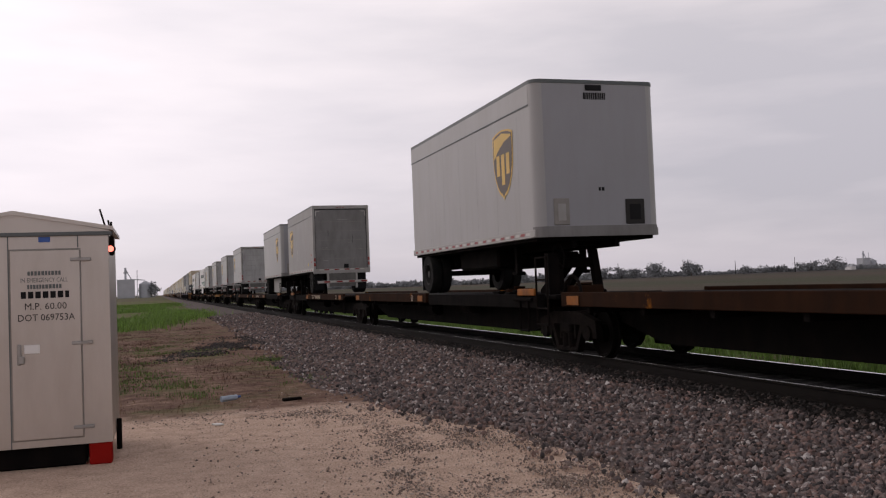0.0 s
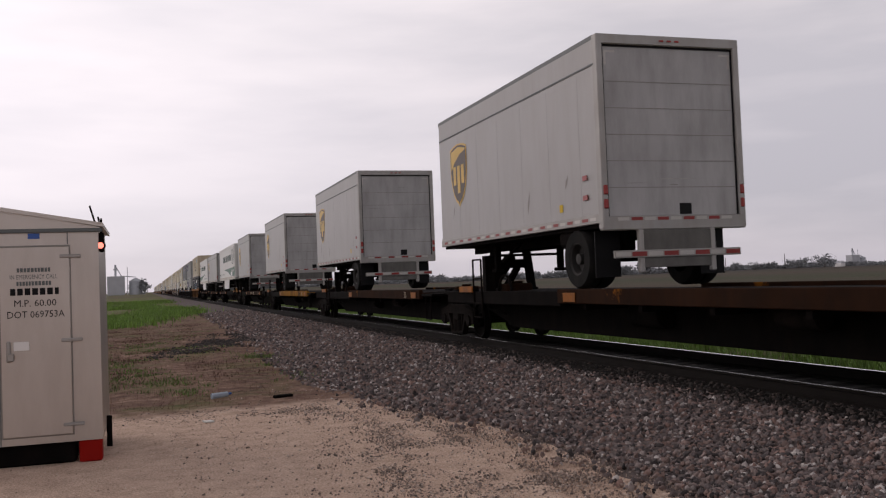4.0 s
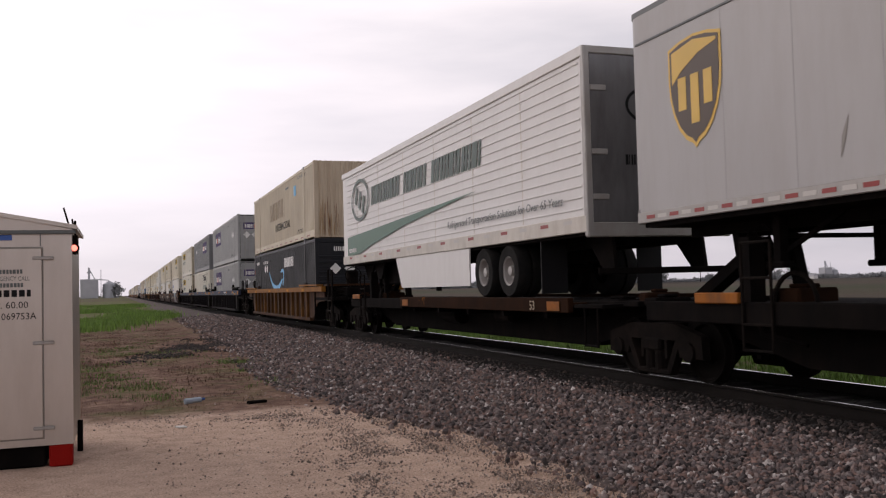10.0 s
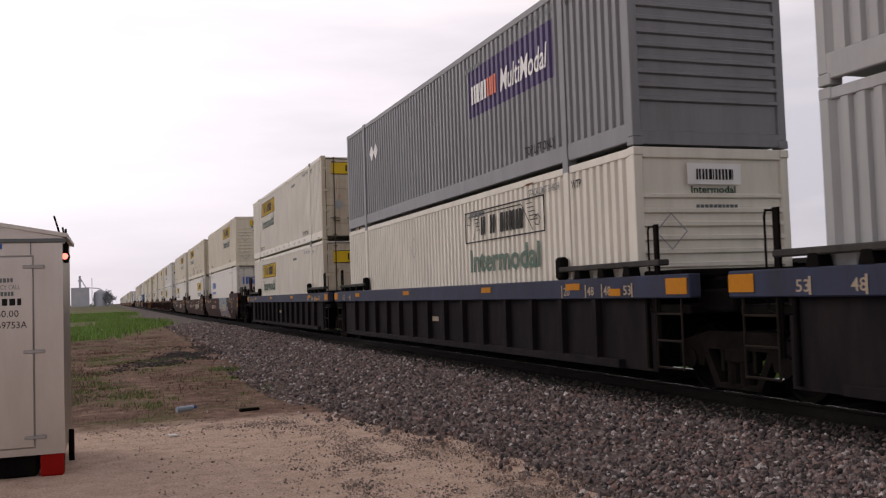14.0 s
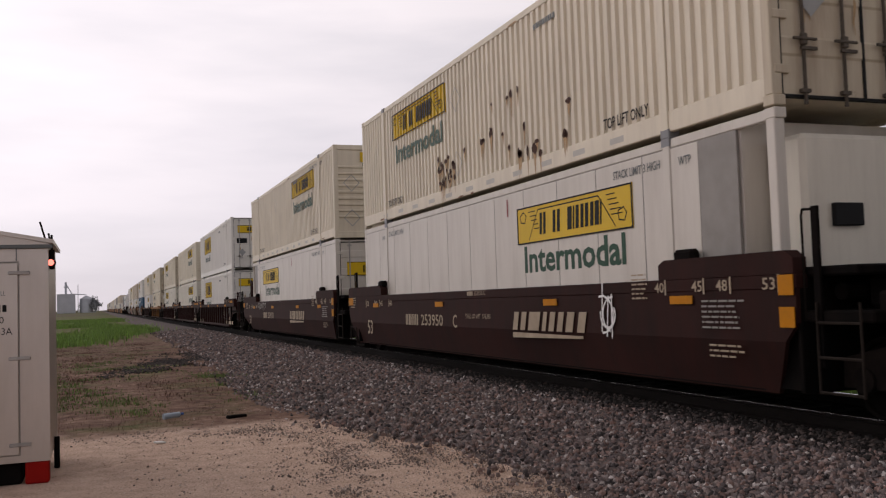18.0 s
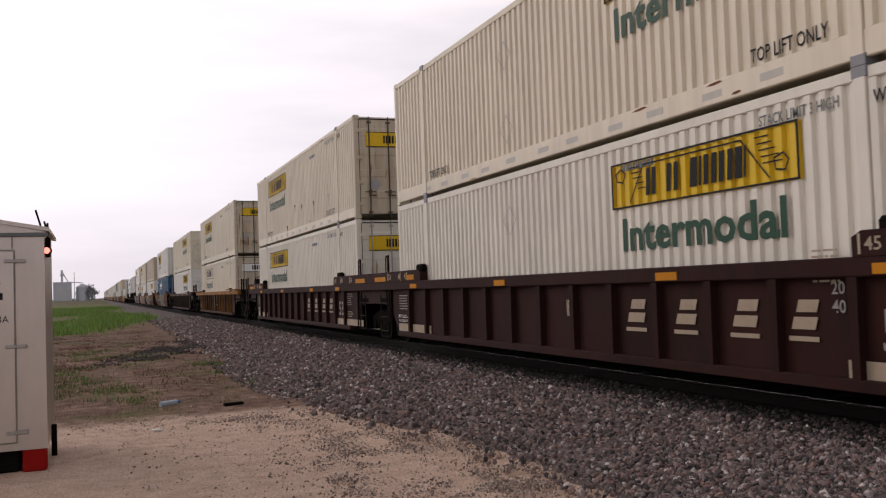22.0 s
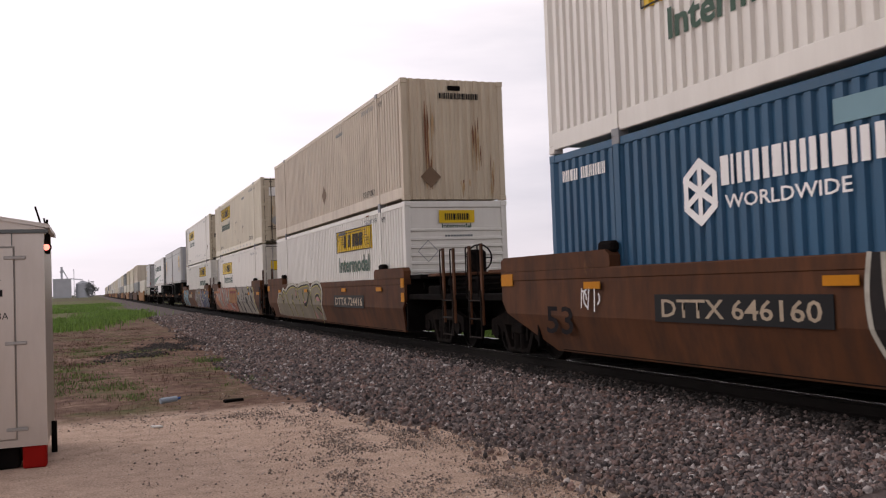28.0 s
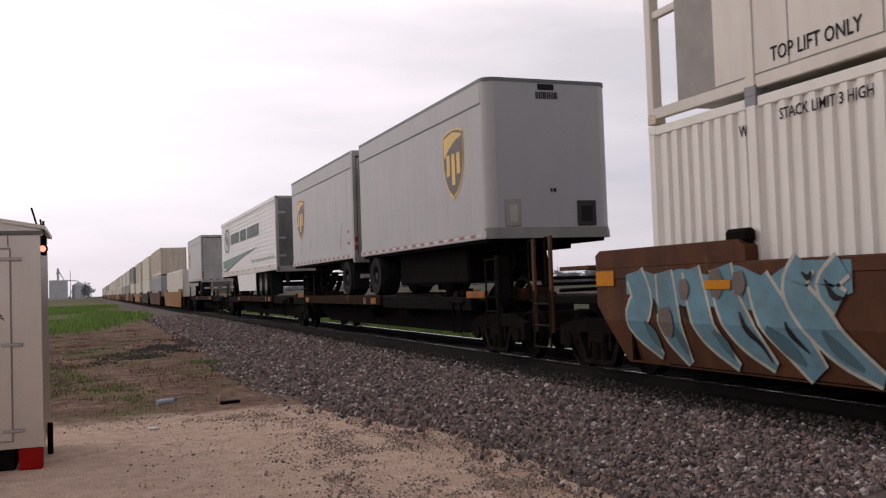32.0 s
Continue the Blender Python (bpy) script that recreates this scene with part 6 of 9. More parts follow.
def pup_trailer(s0, near, label, L=8.35, axles=1, box_h=2.98, skirt=False, emblem=True, base=2.16, seed=0, deckz=1.13, paint=None):
    """A parcel trailer with its near end at s0; near is 'nose' or 'doors'. base: its floor above the rail."""
    t = thing("parcel_trailer", label, "trailer", "parcel trailers", pose(TRACK_X, s0, RAIL_TOP))
    CARGO.append((t, s0, RAIL_TOP))
    z0, z1 = base, base + box_h
    rad = 0.2
    skin = paint or ups_grey
    nose_y, tail_y = (0, L) if near == "nose" else (L, 0)
    d = 1 if near == "nose" else -1
    ring = []
    for i in range(7):
        a = math.pi / 2 * i / 6
        ring.append((-HW + rad - rad * math.cos(a), nose_y + d * (rad - rad * math.sin(a))))
    ring += [(-x, y) for x, y in reversed(ring)]
    ring += [(HW, tail_y - d * 0.1), (-HW, tail_y - d * 0.1)]
    n = len(ring)
    s = Shape()
    s.add([(x, y, z) for z in (z0 + 0.12, z1 - 0.05) for x, y in ring], [(i, (i + 1) % n, n + (i + 1) % n, n + i) for i in range(n)] + [tuple(range(n - 1, -1, -1)), tuple(range(n, 2 * n))])
    part("body", s, skin, t, smooth=True)
    s = Shape()
    ring2 = [(x * 1.006, y - d * 0.012 if abs(y - nose_y) < rad else y) for x, y in ring]
    s.add([(x, y, z) for z in (z1 - 0.07, z1) for x, y in ring2], [(i, (i + 1) % n, n + (i + 1) % n, n + i) for i in range(n)] + [tuple(range(n - 1, -1, -1)), tuple(range(n, 2 * n))])
    part("roof_cap", s, ffe_grey, t)
    y0, y1 = sorted((nose_y + d * rad, tail_y - d * 0.1))
    part("upper_moulding", Shape().cbox(-HW - 0.014, -HW + 0.01, y0, y1, z1 - 0.475, z1 - 0.445, 0.004), ffe_grey, t)
    part("upper_band", Shape().box(-HW - 0.005, -HW + 0.01, y0, y1, z1 - 0.44, z1 - 0.07), skin, t)
    for k in (-1, 1):
        a, b = sorted((k * (HW + 0.012), k * (HW - 0.05)))
        part("bottom_rail", Shape().cbox(a, b, y0 - 0.1, y1 + 0.08, z0, z0 + 0.15, 0.01), alum, t)
    nose_b = Shape().add([(x * 1.005, y - d * 0.008, z) for z in (z0, z0 + 0.2) for x, y in ring[:14]], [(i, i + 1, 14 + i + 1, 14 + i) for i in range(13)])
    part("nose_rail", nose_b, door_grey, t)
    m = 2 * int((y1 - y0) / 0.55)
    for i in range(m):
        ya = y0 + 0.1 + i * (y1 - y0 - 0.2) / m
        part("tape", shared(("tape", i % 2, "s"), red_tape if i % 2 else white_tape, lambda: panel(0.2, 0.05, 0.003)), red_tape, t, at=on_side(-HW - 0.013, ya + 0.22, z0 + 0.05))
    for i in range(int((y1 - y0) / 1.25)):
        part("seam", shared(("seam",), seam_grey, lambda: Shape().box(-0.0015, 0.006, -0.006, 0.006, 0, 2.3)), seam_grey, t, at=pose(-HW, y0 + 0.62 + i * 1.22, z0 + 0.15))
    if emblem:
        shield(t, (1.6 if near == "nose" else L - 1.55), z0 + 1.72)
    part("floor_frame", Shape().box(-HW + 0.06, HW - 0.06, y0, y1, z0 - 0.06, z0 + 0.02).box(-0.5, -0.4, y0, y1, z0 - 0.2, z0).box(0.4, 0.5, y0, y1, z0 - 0.2, z0), dark, t)
    # running gear
    ws = [tail_y - d * 1.1] if axles == 1 else [tail_y - d * 2.6, tail_y - d * 3.85]
    for y in ws:
        for x in (-0.98, 0.98):
            road_wheel(t, x, y, deckz + 0.5)
        part("axle", Shape().rod((-0.95, y, deckz + 0.5), (0.95, y, deckz + 0.5), 0.07, 10).cbox(-0.6, -0.4, y - 0.5, y + 0.5, deckz + 0.6, z0 - 0.1).cbox(0.4, 0.6, y - 0.5, y + 0.5, deckz + 0.6, z0 - 0.1), dark, t)
    g = nose_y + d * 2.35
    part("landing_gear", Shape().beam((-0.75, g, z0), (-0.75, g, z0 - 0.62), 0.12, 0.12).beam((0.75, g, z0), (0.75, g, z0 - 0.62), 0.12, 0.12).cbox(-0.85, -0.65, g - 0.15, g + 0.15, z0 - 0.68, z0 - 0.6).cbox(0.65, 0.85, g - 0.15, g + 0.15, z0 - 0.68, z0 - 0.6).rod((-0.75, g, z0 - 0.3), (0.75, g, z0 - 0.3), 0.03, 6)
         .beam((-0.7, g, z0 - 0.5), (-0.5, g + d * 0.8, z0 - 0.05), 0.05, 0.05).beam((0.7, g, z0 - 0.5), (0.5, g + d * 0.8, z0 - 0.05), 0.05, 0.05), dark, t, "black folding landing legs")
    # solid black block added to darken the space under the floor
    if seed in (1, 3, 21):
        a, b, q = (2.0, 6.4, 0.8) if seed == 21 else (3.2, 5.8, 0.5)
        part("under_box", Shape().cbox(-0.9, 0.9, min(nose_y + d * a, nose_y + d * b), max(nose_y + d * a, nose_y + d * b), z0 - q, z0, 0.05), dark, t, "black block added under the floor, for gear in shade")
    # skirt takes the darker trailer paint to carry its shade
    if skirt:
        part("side_skirt", Shape().cbox(-HW + 0.36, -HW + 0.40, min(g + d * 0.9, tail_y - d * 2.0), max(g + d * 0.9, tail_y - d * 2.0), z0 - 0.9, z0, 0.01), ups_dirty, t, "side skirt in darker grey, its shade in the colour")
    if near == "nose":
        for x in (-1.2, 0.72):
            part("mud_flap", Shape().box(x, x + 0.48, L - 0.46, L - 0.44, z0 - 0.95, z0 - 0.05), black, t)
        part("nose_skin", Shape().box(-HW + rad, HW - rad, -0.004, 0.01, z0 + 0.2, z1 - 0.08), ups_nose_shade, t)
        for x, w, h, dk in ((-0.95, 0.32, 0.5, alum), (0.55, 0.40, 0.48, black)):
            b = part("connection_box", Shape().cbox(x, x + w, -0.03, 0.0, z0 + 0.22, z0 + 0.22 + h, 0.01), rim_mat if x > 0 else smear, t, "grimy connection box")
            part("connection_plate", Shape().cbox(x + 0.08, x + w - 0.08, -0.036, -0.028, z0 + 0.3, z0 + 0.12 + h, 0.004), dk, b)
        part("nose_fitting", Shape().cbox(-0.2, 0.14, -0.03, 0.0, z1 - 0.2, z1 - 0.09, 0.01), black, t)
        blocks(t, black, on_end(-0.24, -0.008, z1 - 0.37), 0.46, 0.13, 6, seed, 0.25)
        blocks(t, black, on_end(0.0, -0.008, z0 + 0.86), 0.12, 0.07, 2, 1, 0.4)
    else:
        part("rear_frame", Shape().cbox(-HW - 0.01, -HW + 0.1, -0.02, 0.14, z0 - 0.1, z1, 0.015).cbox(HW - 0.1, HW + 0.01, -0.02, 0.14, z0 - 0.1, z1, 0.015).cbox(-HW, HW, -0.02, 0.14, z1 - 0.16, z1, 0.015).cbox(-HW, HW, -0.02, 0.14, z0 - 0.12, z0 + 0.1, 0.015), alum, t, "dull aluminium rear frame")
        dr = part("door", Shape().cbox(-HW + 0.1, HW - 0.1, 0.04, 0.1, z0 + 0.1, z1 - 0.16, 0.01), door_grey if seed < 4 else door_pale, t, "grey roll-up door with scuffs")
        for i in range(5):
            part("door_joint", Shape().box(-HW + 0.11, HW - 0.11, 0.036, 0.05, z0 + 0.55 + i * 0.42, z0 + 0.562 + i * 0.42), smear, dr)
        rnd = random.Random(seed * 31 + 5)
        for i in range(6):
            w = rnd.uniform(0.12, 0.7)
            part("scratch", Shape().add([(0, 0, 0), (w, rnd.uniform(-0.01, 0.01), 0), (w * 0.9, 0.007, 0), (w * 0.3, 0.010, 0)], [(0, 1, 2, 3)]), scratch if i < 4 else smear, dr, at=on_end(rnd.uniform(-1.1, 0.3), 0.033, z0 + rnd.uniform(0.4, 2.5)))
        for i in range(2 + seed % 2 if seed < 4 else 0):
            h = rnd.uniform(0.15, 0.6)
            part("gash", Shape().add([(0, 0, 0), (0.012, 0.05, 0), (0.016, h * 0.7, 0), (0.005, h, 0), (-0.010, h * 0.5, 0)], [(0, 1, 2, 3, 4)]), scar, dr, at=on_end(rnd.uniform(-0.6, 0.8), 0.034, z0 + rnd.uniform(0.5, 1.6)))
        for x0, x1 in ((-HW + 0.14, -HW + 0.34), (HW - 0.34, HW - 0.14)):
            part("corner_tape", Shape().box(x0, x1, 0.034, 0.04, z1 - 0.28, z1 - 0.25).box(*((x0, x0 + 0.04) if x0 < 0 else (x1 - 0.04, x1)), 0.034, 0.04, z1 - 0.48, z1 - 0.28), white_tape, dr)
        part("door_gasket", Shape().box(-HW + 0.1, HW - 0.1, 0.025, 0.1, z1 - 0.19, z1 - 0.16).box(-HW + 0.1, -HW + 0.125, 0.025, 0.1, z0 + 0.1, z1 - 0.19).box(HW - 0.125, HW - 0.1, 0.025, 0.1, z0 + 0.1, z1 - 0.19), black, t)
        for x in (-0.14, 0.0, 0.14):
            part("marker_light", shared(("marker_light",), tail_red, lambda: Shape().cbox(-0.04, 0.04, -0.02, 0, 0, 0.03, 0.006)), tail_red, t, at=pose(x, -0.016, z1 - 0.1))
        for y, z, a in ((L - 3.1, 1.75, 0), (L - 3.45, 1.2, 1), (L - 3.5, 0.9, 0)) if seed < 3 else ():
            w = 0.1 + 0.06 * a
            part("tear", Shape().add([(0, 0, 0), (w * 0.7, -0.1, 0), (w, -0.36, 0), (w * 0.4, -0.3, 0), (-0.02, -0.16, 0)], [(0, 4, 3, 2, 1)]), scratch, t, "torn bare metal patch", on_side(-HW - 0.005, y, z0 + z))
        for i in range(3):
            y, z, h = rnd.uniform(0.6, L - 0.6), rnd.uniform(0.25, 1.1), rnd.uniform(0.2, 0.6)
            part("smear", tapered([(0, 0, 0.01), (0.05, h * 0.5, rnd.uniform(0.04, 0.1)), (0.12, h, 0.01)]), smear, t, at=on_side(-HW - 0.004, y, z0 + z))
        part("side_light", shared(("side_light",), tail_red, lambda: panel(0.16, 0.08, 0.012)), tail_red, t, at=on_side(-HW - 0.012, 0.62, z0 + 0.72))
        part("side_light", shared(("side_light",), tail_red, lambda: panel(0.16, 0.08, 0.012)), tail_red, t, at=on_side(-HW - 0.012, 0.62, z0 + 0.4))
        part("label_patch", panel(0.13, 0.13, 0.004), yellow, t, at=on_side(-HW - 0.006, 1.55, z0 + 0.28))
        part("wheel_guard", Shape().cbox(-1.22, -0.72, ws[0] + 0.15, ws[0] + 0.75, z0 - 0.34, z0 - 0.02, 0.08), dark, t, "black plastic wheel guard")
        part("scuff", Shape().cbox(0.1, 0.32, 0.03, 0.05, z0 + 0.12, z0 + 0.3, 0.01), black, dr)
        for i in range(9):
            part("tape", shared(("tape", i % 2, "e"), red_tape if i % 2 else white_tape, lambda: panel(0.2, 0.05, 0.003)), red_tape, t, at=on_end(-1.05 + i * 0.235, -0.022, z0 + 0.03))
        part("bumper", Shape().cbox(-0.62, 0.62, -0.02, 0.03, z0 - 0.72, z0 - 0.12, 0.01), material("road_black_plate", (0.12, 0.115, 0.105), 0.6, 0, 0.2, 3.0, SOOT, 0.5, 1.0), t, "grimy underride plate")
        for x in (-HW + 0.01, HW - 0.09):
            for z in (0.22, 0.44):
                part("tail_light", shared(("tail_light",), tail_red, lambda: Shape().cbox(0, 0.08, -0.035, 0.0, 0, 0.15, 0.015)), tail_red, t, at=pose(x, -0.012, z0 + z))
        bb = part("bumper_bar", Shape().cbox(-1.15, 1.15, -0.05, 0.0, z0 - 0.56, z0 - 0.44, 0.01).cbox(-0.70, -0.60, -0.03, 0.06, z0 - 0.8, z0 - 0.1).cbox(0.60, 0.70, -0.03, 0.06, z0 - 0.8, z0 - 0.1), alum, t)
        for i in range(8):
            part("tape", shared(("tape", i % 2, "b"), red_tape if i % 2 else white_tape, lambda: panel(0.26, 0.07, 0.003)), red_tape, bb, at=on_end(-1.13 + i * 0.285, -0.054, z0 - 0.535))
        for x in (-1.2, 0.75):
            part("mud_flap", Shape().box(x, x + 0.45, 0.5, 0.52, z0 - 0.85, z0 - 0.1), black, t)
    return t


def reefer_trailer(s0, near, label, L=LEN):
    """A 53-foot refrigerated trailer with ribbed white sides and a green wedge."""
    t = thing("refrigerated_trailer", label, "trailer", "refrigerated trailers", pose(TRACK_X, s0, RAIL_TOP))
    CARGO.append((t, s0, RAIL_TOP))
    z0, z1 = 2.15, 5.05
    nose_y, tail_y, d = (0, L, 1) if near == "nose" else (L, 0, -1)
    part("body", Shape().cbox(-HW + 0.02, HW - 0.02, 0.02, L - 0.02, z0 + 0.1, z1, 0.03), ffe_white, t)
    for i in range(14):
        z = z0 + 0.36 + i * 0.176
        part("side_rib", shared(("side_rib",), ffe_white, lambda: Shape().cbox(-0.003, 0.012, 0.2, LEN - 0.2, 0, 0.03, 0.006)), ffe_white, t, at=pose(-HW + 0.008, 0, z))
    for k in (-1, 1):
        a, b = sorted((k * (HW + 0.012), k * (HW - 0.05)))
        part("bottom_rail", Shape().cbox(a, b, 0.03, L - 0.03, z0, z0 + 0.26, 0.01), rail_white, t)
        part("top_rail", Shape().cbox(a, b, 0.03, L - 0.03, z1 - 0.16, z1 + 0.01, 0.01), ffe_white, t)
    for i in range(18):
        part("tape", shared(("tape", i % 2, "r"), red_tape if i % 2 else white_tape, lambda: panel(0.3, 0.06, 0.003)), red_tape, t, at=on_side(-HW - 0.013, 0.8 + i * 0.87, z0 + 0.15))
    # livery
    cy = (1.95 if near == "nose" else L - 2.32)
    c = part("emblem", ring_band(0.98, 0.58, 0.10), ffe_ink, t, "dark green ring emblem", on_side(-HW - 0.012, cy, z0 + 1.88))
    for x, y in ((-0.52, 0.16), (-0.12, 0.0), (0.28, -0.16)):
        part("emblem_mark", strokes([(x, y - 0.2), (x + 0.2, y + 0.2)], 0.2), ffe_ink, c)
    blocks(t, ffe_ink, on_side(-HW + 0.003, 11.97 if near == "nose" else L - 3.58, 3.76), 8.5, 0.52, 17, 11, 0.16, (6, 4, 7), lean=0.2)
    if near == "nose":
        pts = [(0.12, 2.42), (3.7, 2.44), (5.5, 2.68), (8.0, 2.94), (10.6, 3.09), (0.12, 3.17)]
    else:
        pts = [(L - 0.7, 2.42), (L - 0.7, 2.98), (L - 11.9, 3.28), (L - 7.0, 2.96), (L - 3.6, 2.62), (L - 2.2, 2.42)]
    part("wedge", Shape().prism(pts, -0.016, -0.010), ffe_green, t, "dark green wedge stripe", pose(-HW, 0, 0))
    if near == "nose":
        blocks(t, white_vinyl, on_side(-HW - 0.017, 3.1, 2.80), 2.1, 0.16, 11, 2, 0.4)
        part("lettering", lettering("53'", 0.2, white_vinyl), white_vinyl, t, at=on_side(-HW - 0.017, 0.75, 2.47))
        part("patch", Shape().box(-HW - 0.019, -HW - 0.01, 2.4, 3.7, 2.44, 2.78), white_vinyl, t)
    else:
        blocks(t, white_vinyl, on_side(-HW - 0.018, L - 0.9, 2.5), 0.9, 0.12, 8, 2, 0.3)
    part("lettering", lettering("Refrigerated Transportation Solutions for Over 65 Years", 0.2, ffe_grey, 5.6, 0.15), ffe_grey, t, at=on_side(-HW - 0.014, 6.04 + L - LEN if d < 0 else L - 0.6, 2.58))
    for i in range(1, 7):
        part("rivet_seam", shared(("rivet_seam",), reefer_white, lambda: Shape().box(-0.0015, 0.004, -0.02, 0.02, 0, 2.4)), reefer_white, t, at=pose(-HW + 0.018, i * 2.44, z0 + 0.28))
    if d > 0:
        part("notice", panel(0.3, 0.2, 0.003), white_vinyl, t, at=on_side(-HW - 0.013, L - 2.45, 2.36))
        part("notice_mark", panel(0.07, 0.07, 0.003), red_tape, t, at=on_side(-HW - 0.013, L - 2.45, 2.57))
        part("bumper_bar", Shape().cbox(-1.15, 1.15, L - 0.05, L + 0.0, z0 - 0.66, z0 - 0.56, 0.01).prism([(L - 0.1, z0), (L - 0.95, z0), (L - 0.35, z0 - 0.6), (L - 0.1, z0 - 0.6)], -0.85, -0.79).prism([(L - 0.1, z0), (L - 0.95, z0), (L - 0.35, z0 - 0.6), (L - 0.1, z0 - 0.6)], 0.79, 0.85), dark, t, "black rear underride bar")
    # running gear
    for k in ((2.9, 4.15) if d > 0 else (2.9 + L - LEN, 4.15 + L - LEN)):
        y = tail_y - d * k
        for x in (-0.98, 0.98):
            road_wheel(t, x, y, 1.13 + 0.5, rim=alum)
        part("axle", Shape().rod((-0.95, y, 1.63), (0.95, y, 1.63), 0.07, 10).cbox(-0.6, 0.6, y - 0.4, y + 0.4, 1.75, z0), dark, t)
    y0, y1 = sorted((tail_y - d * 5.2, tail_y - d * 10.6))
    part("side_skirt", Shape().prism([(y0, z0), (y1, z0), (y1 - (0.5 if d < 0 else 0), z0 - 0.78), (y0 + (0.5 if d > 0 else 0), z0 - 0.78)], -HW + 0.02, -HW + 0.05), ffe_white, t, "white side skirt")
    g = nose_y + d * 3.3
    part("landing_gear", Shape().beam((-0.8, g, z0), (-0.8, g, z0 - 0.9), 0.13, 0.13).beam((0.8, g, z0), (0.8, g, z0 - 0.9), 0.13, 0.13).rod((-0.8, g, z0 - 0.4), (0.8, g, z0 - 0.4), 0.03, 6).beam((-0.75, g, z0 - 0.7), (-0.5, g + d * 1.1, z0), 0.05, 0.05), dark, t)
    part("tool_box", Shape().cbox(-0.75, 0.75, min(g - d * 0.7, g + d * 1.35), max(g - d * 0.7, g + d * 2.3), z0 - 0.68, z0, 0.05), dark, t, "black block added under the floor, for gear in shade")
    for x in (-1.0, 0.92):
        part("leg_gusset", Shape().prism([(g - 0.6, z0), (g + 0.6, z0), (g + 0.18, z0 - 0.5), (g - 0.18, z0 - 0.5)], x, x + 0.06), dark, t)
        part("leg_gusset", Shape().prism([(g - d * 2.6, z0), (g - d * 1.3, z0), (g - d * 1.8, z0 - 0.5), (g - d * 2.1, z0 - 0.5)], x * 0.8, x * 0.8 + 0.05), dark, t)
    part("floor_frame", Shape().box(-HW + 0.06, HW - 0.06, 0.1, L - 0.1, z0 - 0.05, z0 + 0.02).box(-0.5, -0.4, 0.2, L - 0.2, z0 - 0.2, z0).box(0.4, 0.5, 0.2, L - 0.2, z0 - 0.2, z0), dark, t)
    if near == "nose":
        u = part("cooling_unit", Shape().cbox(-0.92, 1.0, -0.50, 0.03, z0 + 0.72, z1 - 0.02, 0.10), ffe_white, t, "white refrigeration unit with black grille")
        s = Shape().prism([(-0.40, z0 + 1.72), (0.92, z0 + 1.78), (0.95, z1 - 0.06), (-0.62, z1 - 0.06)], 0.40, 0.512)
        s.v = [(p, -r, q) for r, p, q in s.v]
        part("grille", s, black, u)
        for q in range(9):
            part("louvre", Shape().cbox(-0.42, 0.9, -0.52, -0.50, z0 + 1.84 + q * 0.11, z0 + 1.86 + q * 0.11, 0.004), dark, u)
        for x0, x1 in ((-0.28, 0.28), (0.30, 0.78)):
            part("hatch", Shape().cbox(x0, x1, -0.512, -0.49, z0 + 0.80, z0 + 1.62, 0.01), ffe_white, u)
        part("hatch_gap", Shape().box(-0.395, -0.385, -0.506, -0.49, z0 + 0.74, z0 + 1.72).box(0.286, 0.296, -0.508, -0.49, z0 + 0.78, z0 + 1.64), ffe_grey, u)
        for x0, zz in ((-0.78, 1.12), (0.42, 0.98)):
            part("gauge_box", Shape().cbox(x0, x0 + 0.18, -0.52, -0.46, z0 + zz, z0 + zz + 0.15, 0.01), black, u)
        part("unit_belly", Shape().cbox(-0.88, 0.96, -0.46, 0.0, z0 + 0.64, z0 + 0.74, 0.03), dark, u)
        part("hoses", Shape().rod((0.55, -0.12, z0 + 0.68), (0.5, -0.14, z0 + 0.3), 0.03, 6).rod((0.7, -0.14, z0 + 0.66), (0.85, -0.1, z0 + 0.28), 0.03, 6).rod((-0.45, -0.06, z0 + 0.68), (-0.45, -0.05, z0 + 0.08), 0.018, 6).rod((0.3, -0.1, z0 + 0.5), (0.62, -0.14, z0 + 0.4), 0.05, 8), dark, t)
        part("bulkhead_rail", Shape().cbox(-HW + 0.02, HW - 0.02, -0.04, 0.06, z0 - 0.02, z0 + 0.24, 0.02), alum, t)
        part("step_plate", Shape().cbox(-0.1, 1.2, -0.12, 0.06, z0 - 0.08, z0 + 0.13, 0.02), dark, t)
        part("corner_fairing", Shape().cbox(-HW - 0.005, -HW + 0.25, -0.05, 0.1, z0 + 0.1, z1, 0.05), ffe_white, t)
        part("mark", Shape().box(0, 0.16, 0, 0.2, 0, 0.004).box(0, 0.16, 0.28, 0.48, 0, 0.004).box(0, 0.16, 0.56, 0.76, 0, 0.004).box(0, 0.16, 0.84, 1.04, 0, 0.004).box(0, 0.16, 1.12, 1.32, 0, 0.004), black, t, "upright column of dark marks", on_side(-HW - 0.022, 0.36, z1 - 1.55))
    else:
        part("rear_frame", Shape().cbox(-HW - 0.01, -HW + 0.1, -0.02, 0.1, z0 - 0.06, z1, 0.015).cbox(HW - 0.1, HW + 0.01, -0.02, 0.1, z0 - 0.06, z1, 0.015).cbox(-HW, HW, -0.02, 0.1, z1 - 0.12, z1, 0.015).cbox(-HW, HW, -0.02, 0.1, z0 - 0.08, z0 + 0.15, 0.015), alum, t)
        for x0 in (-HW + 0.1, 0.01):
            dr = part("door", Shape().cbox(x0, x0 + HW - 0.11, 0.0, 0.06, z0 + 0.15, z1 - 0.12, 0.01), steel_door, t, "dark polished steel swing door")
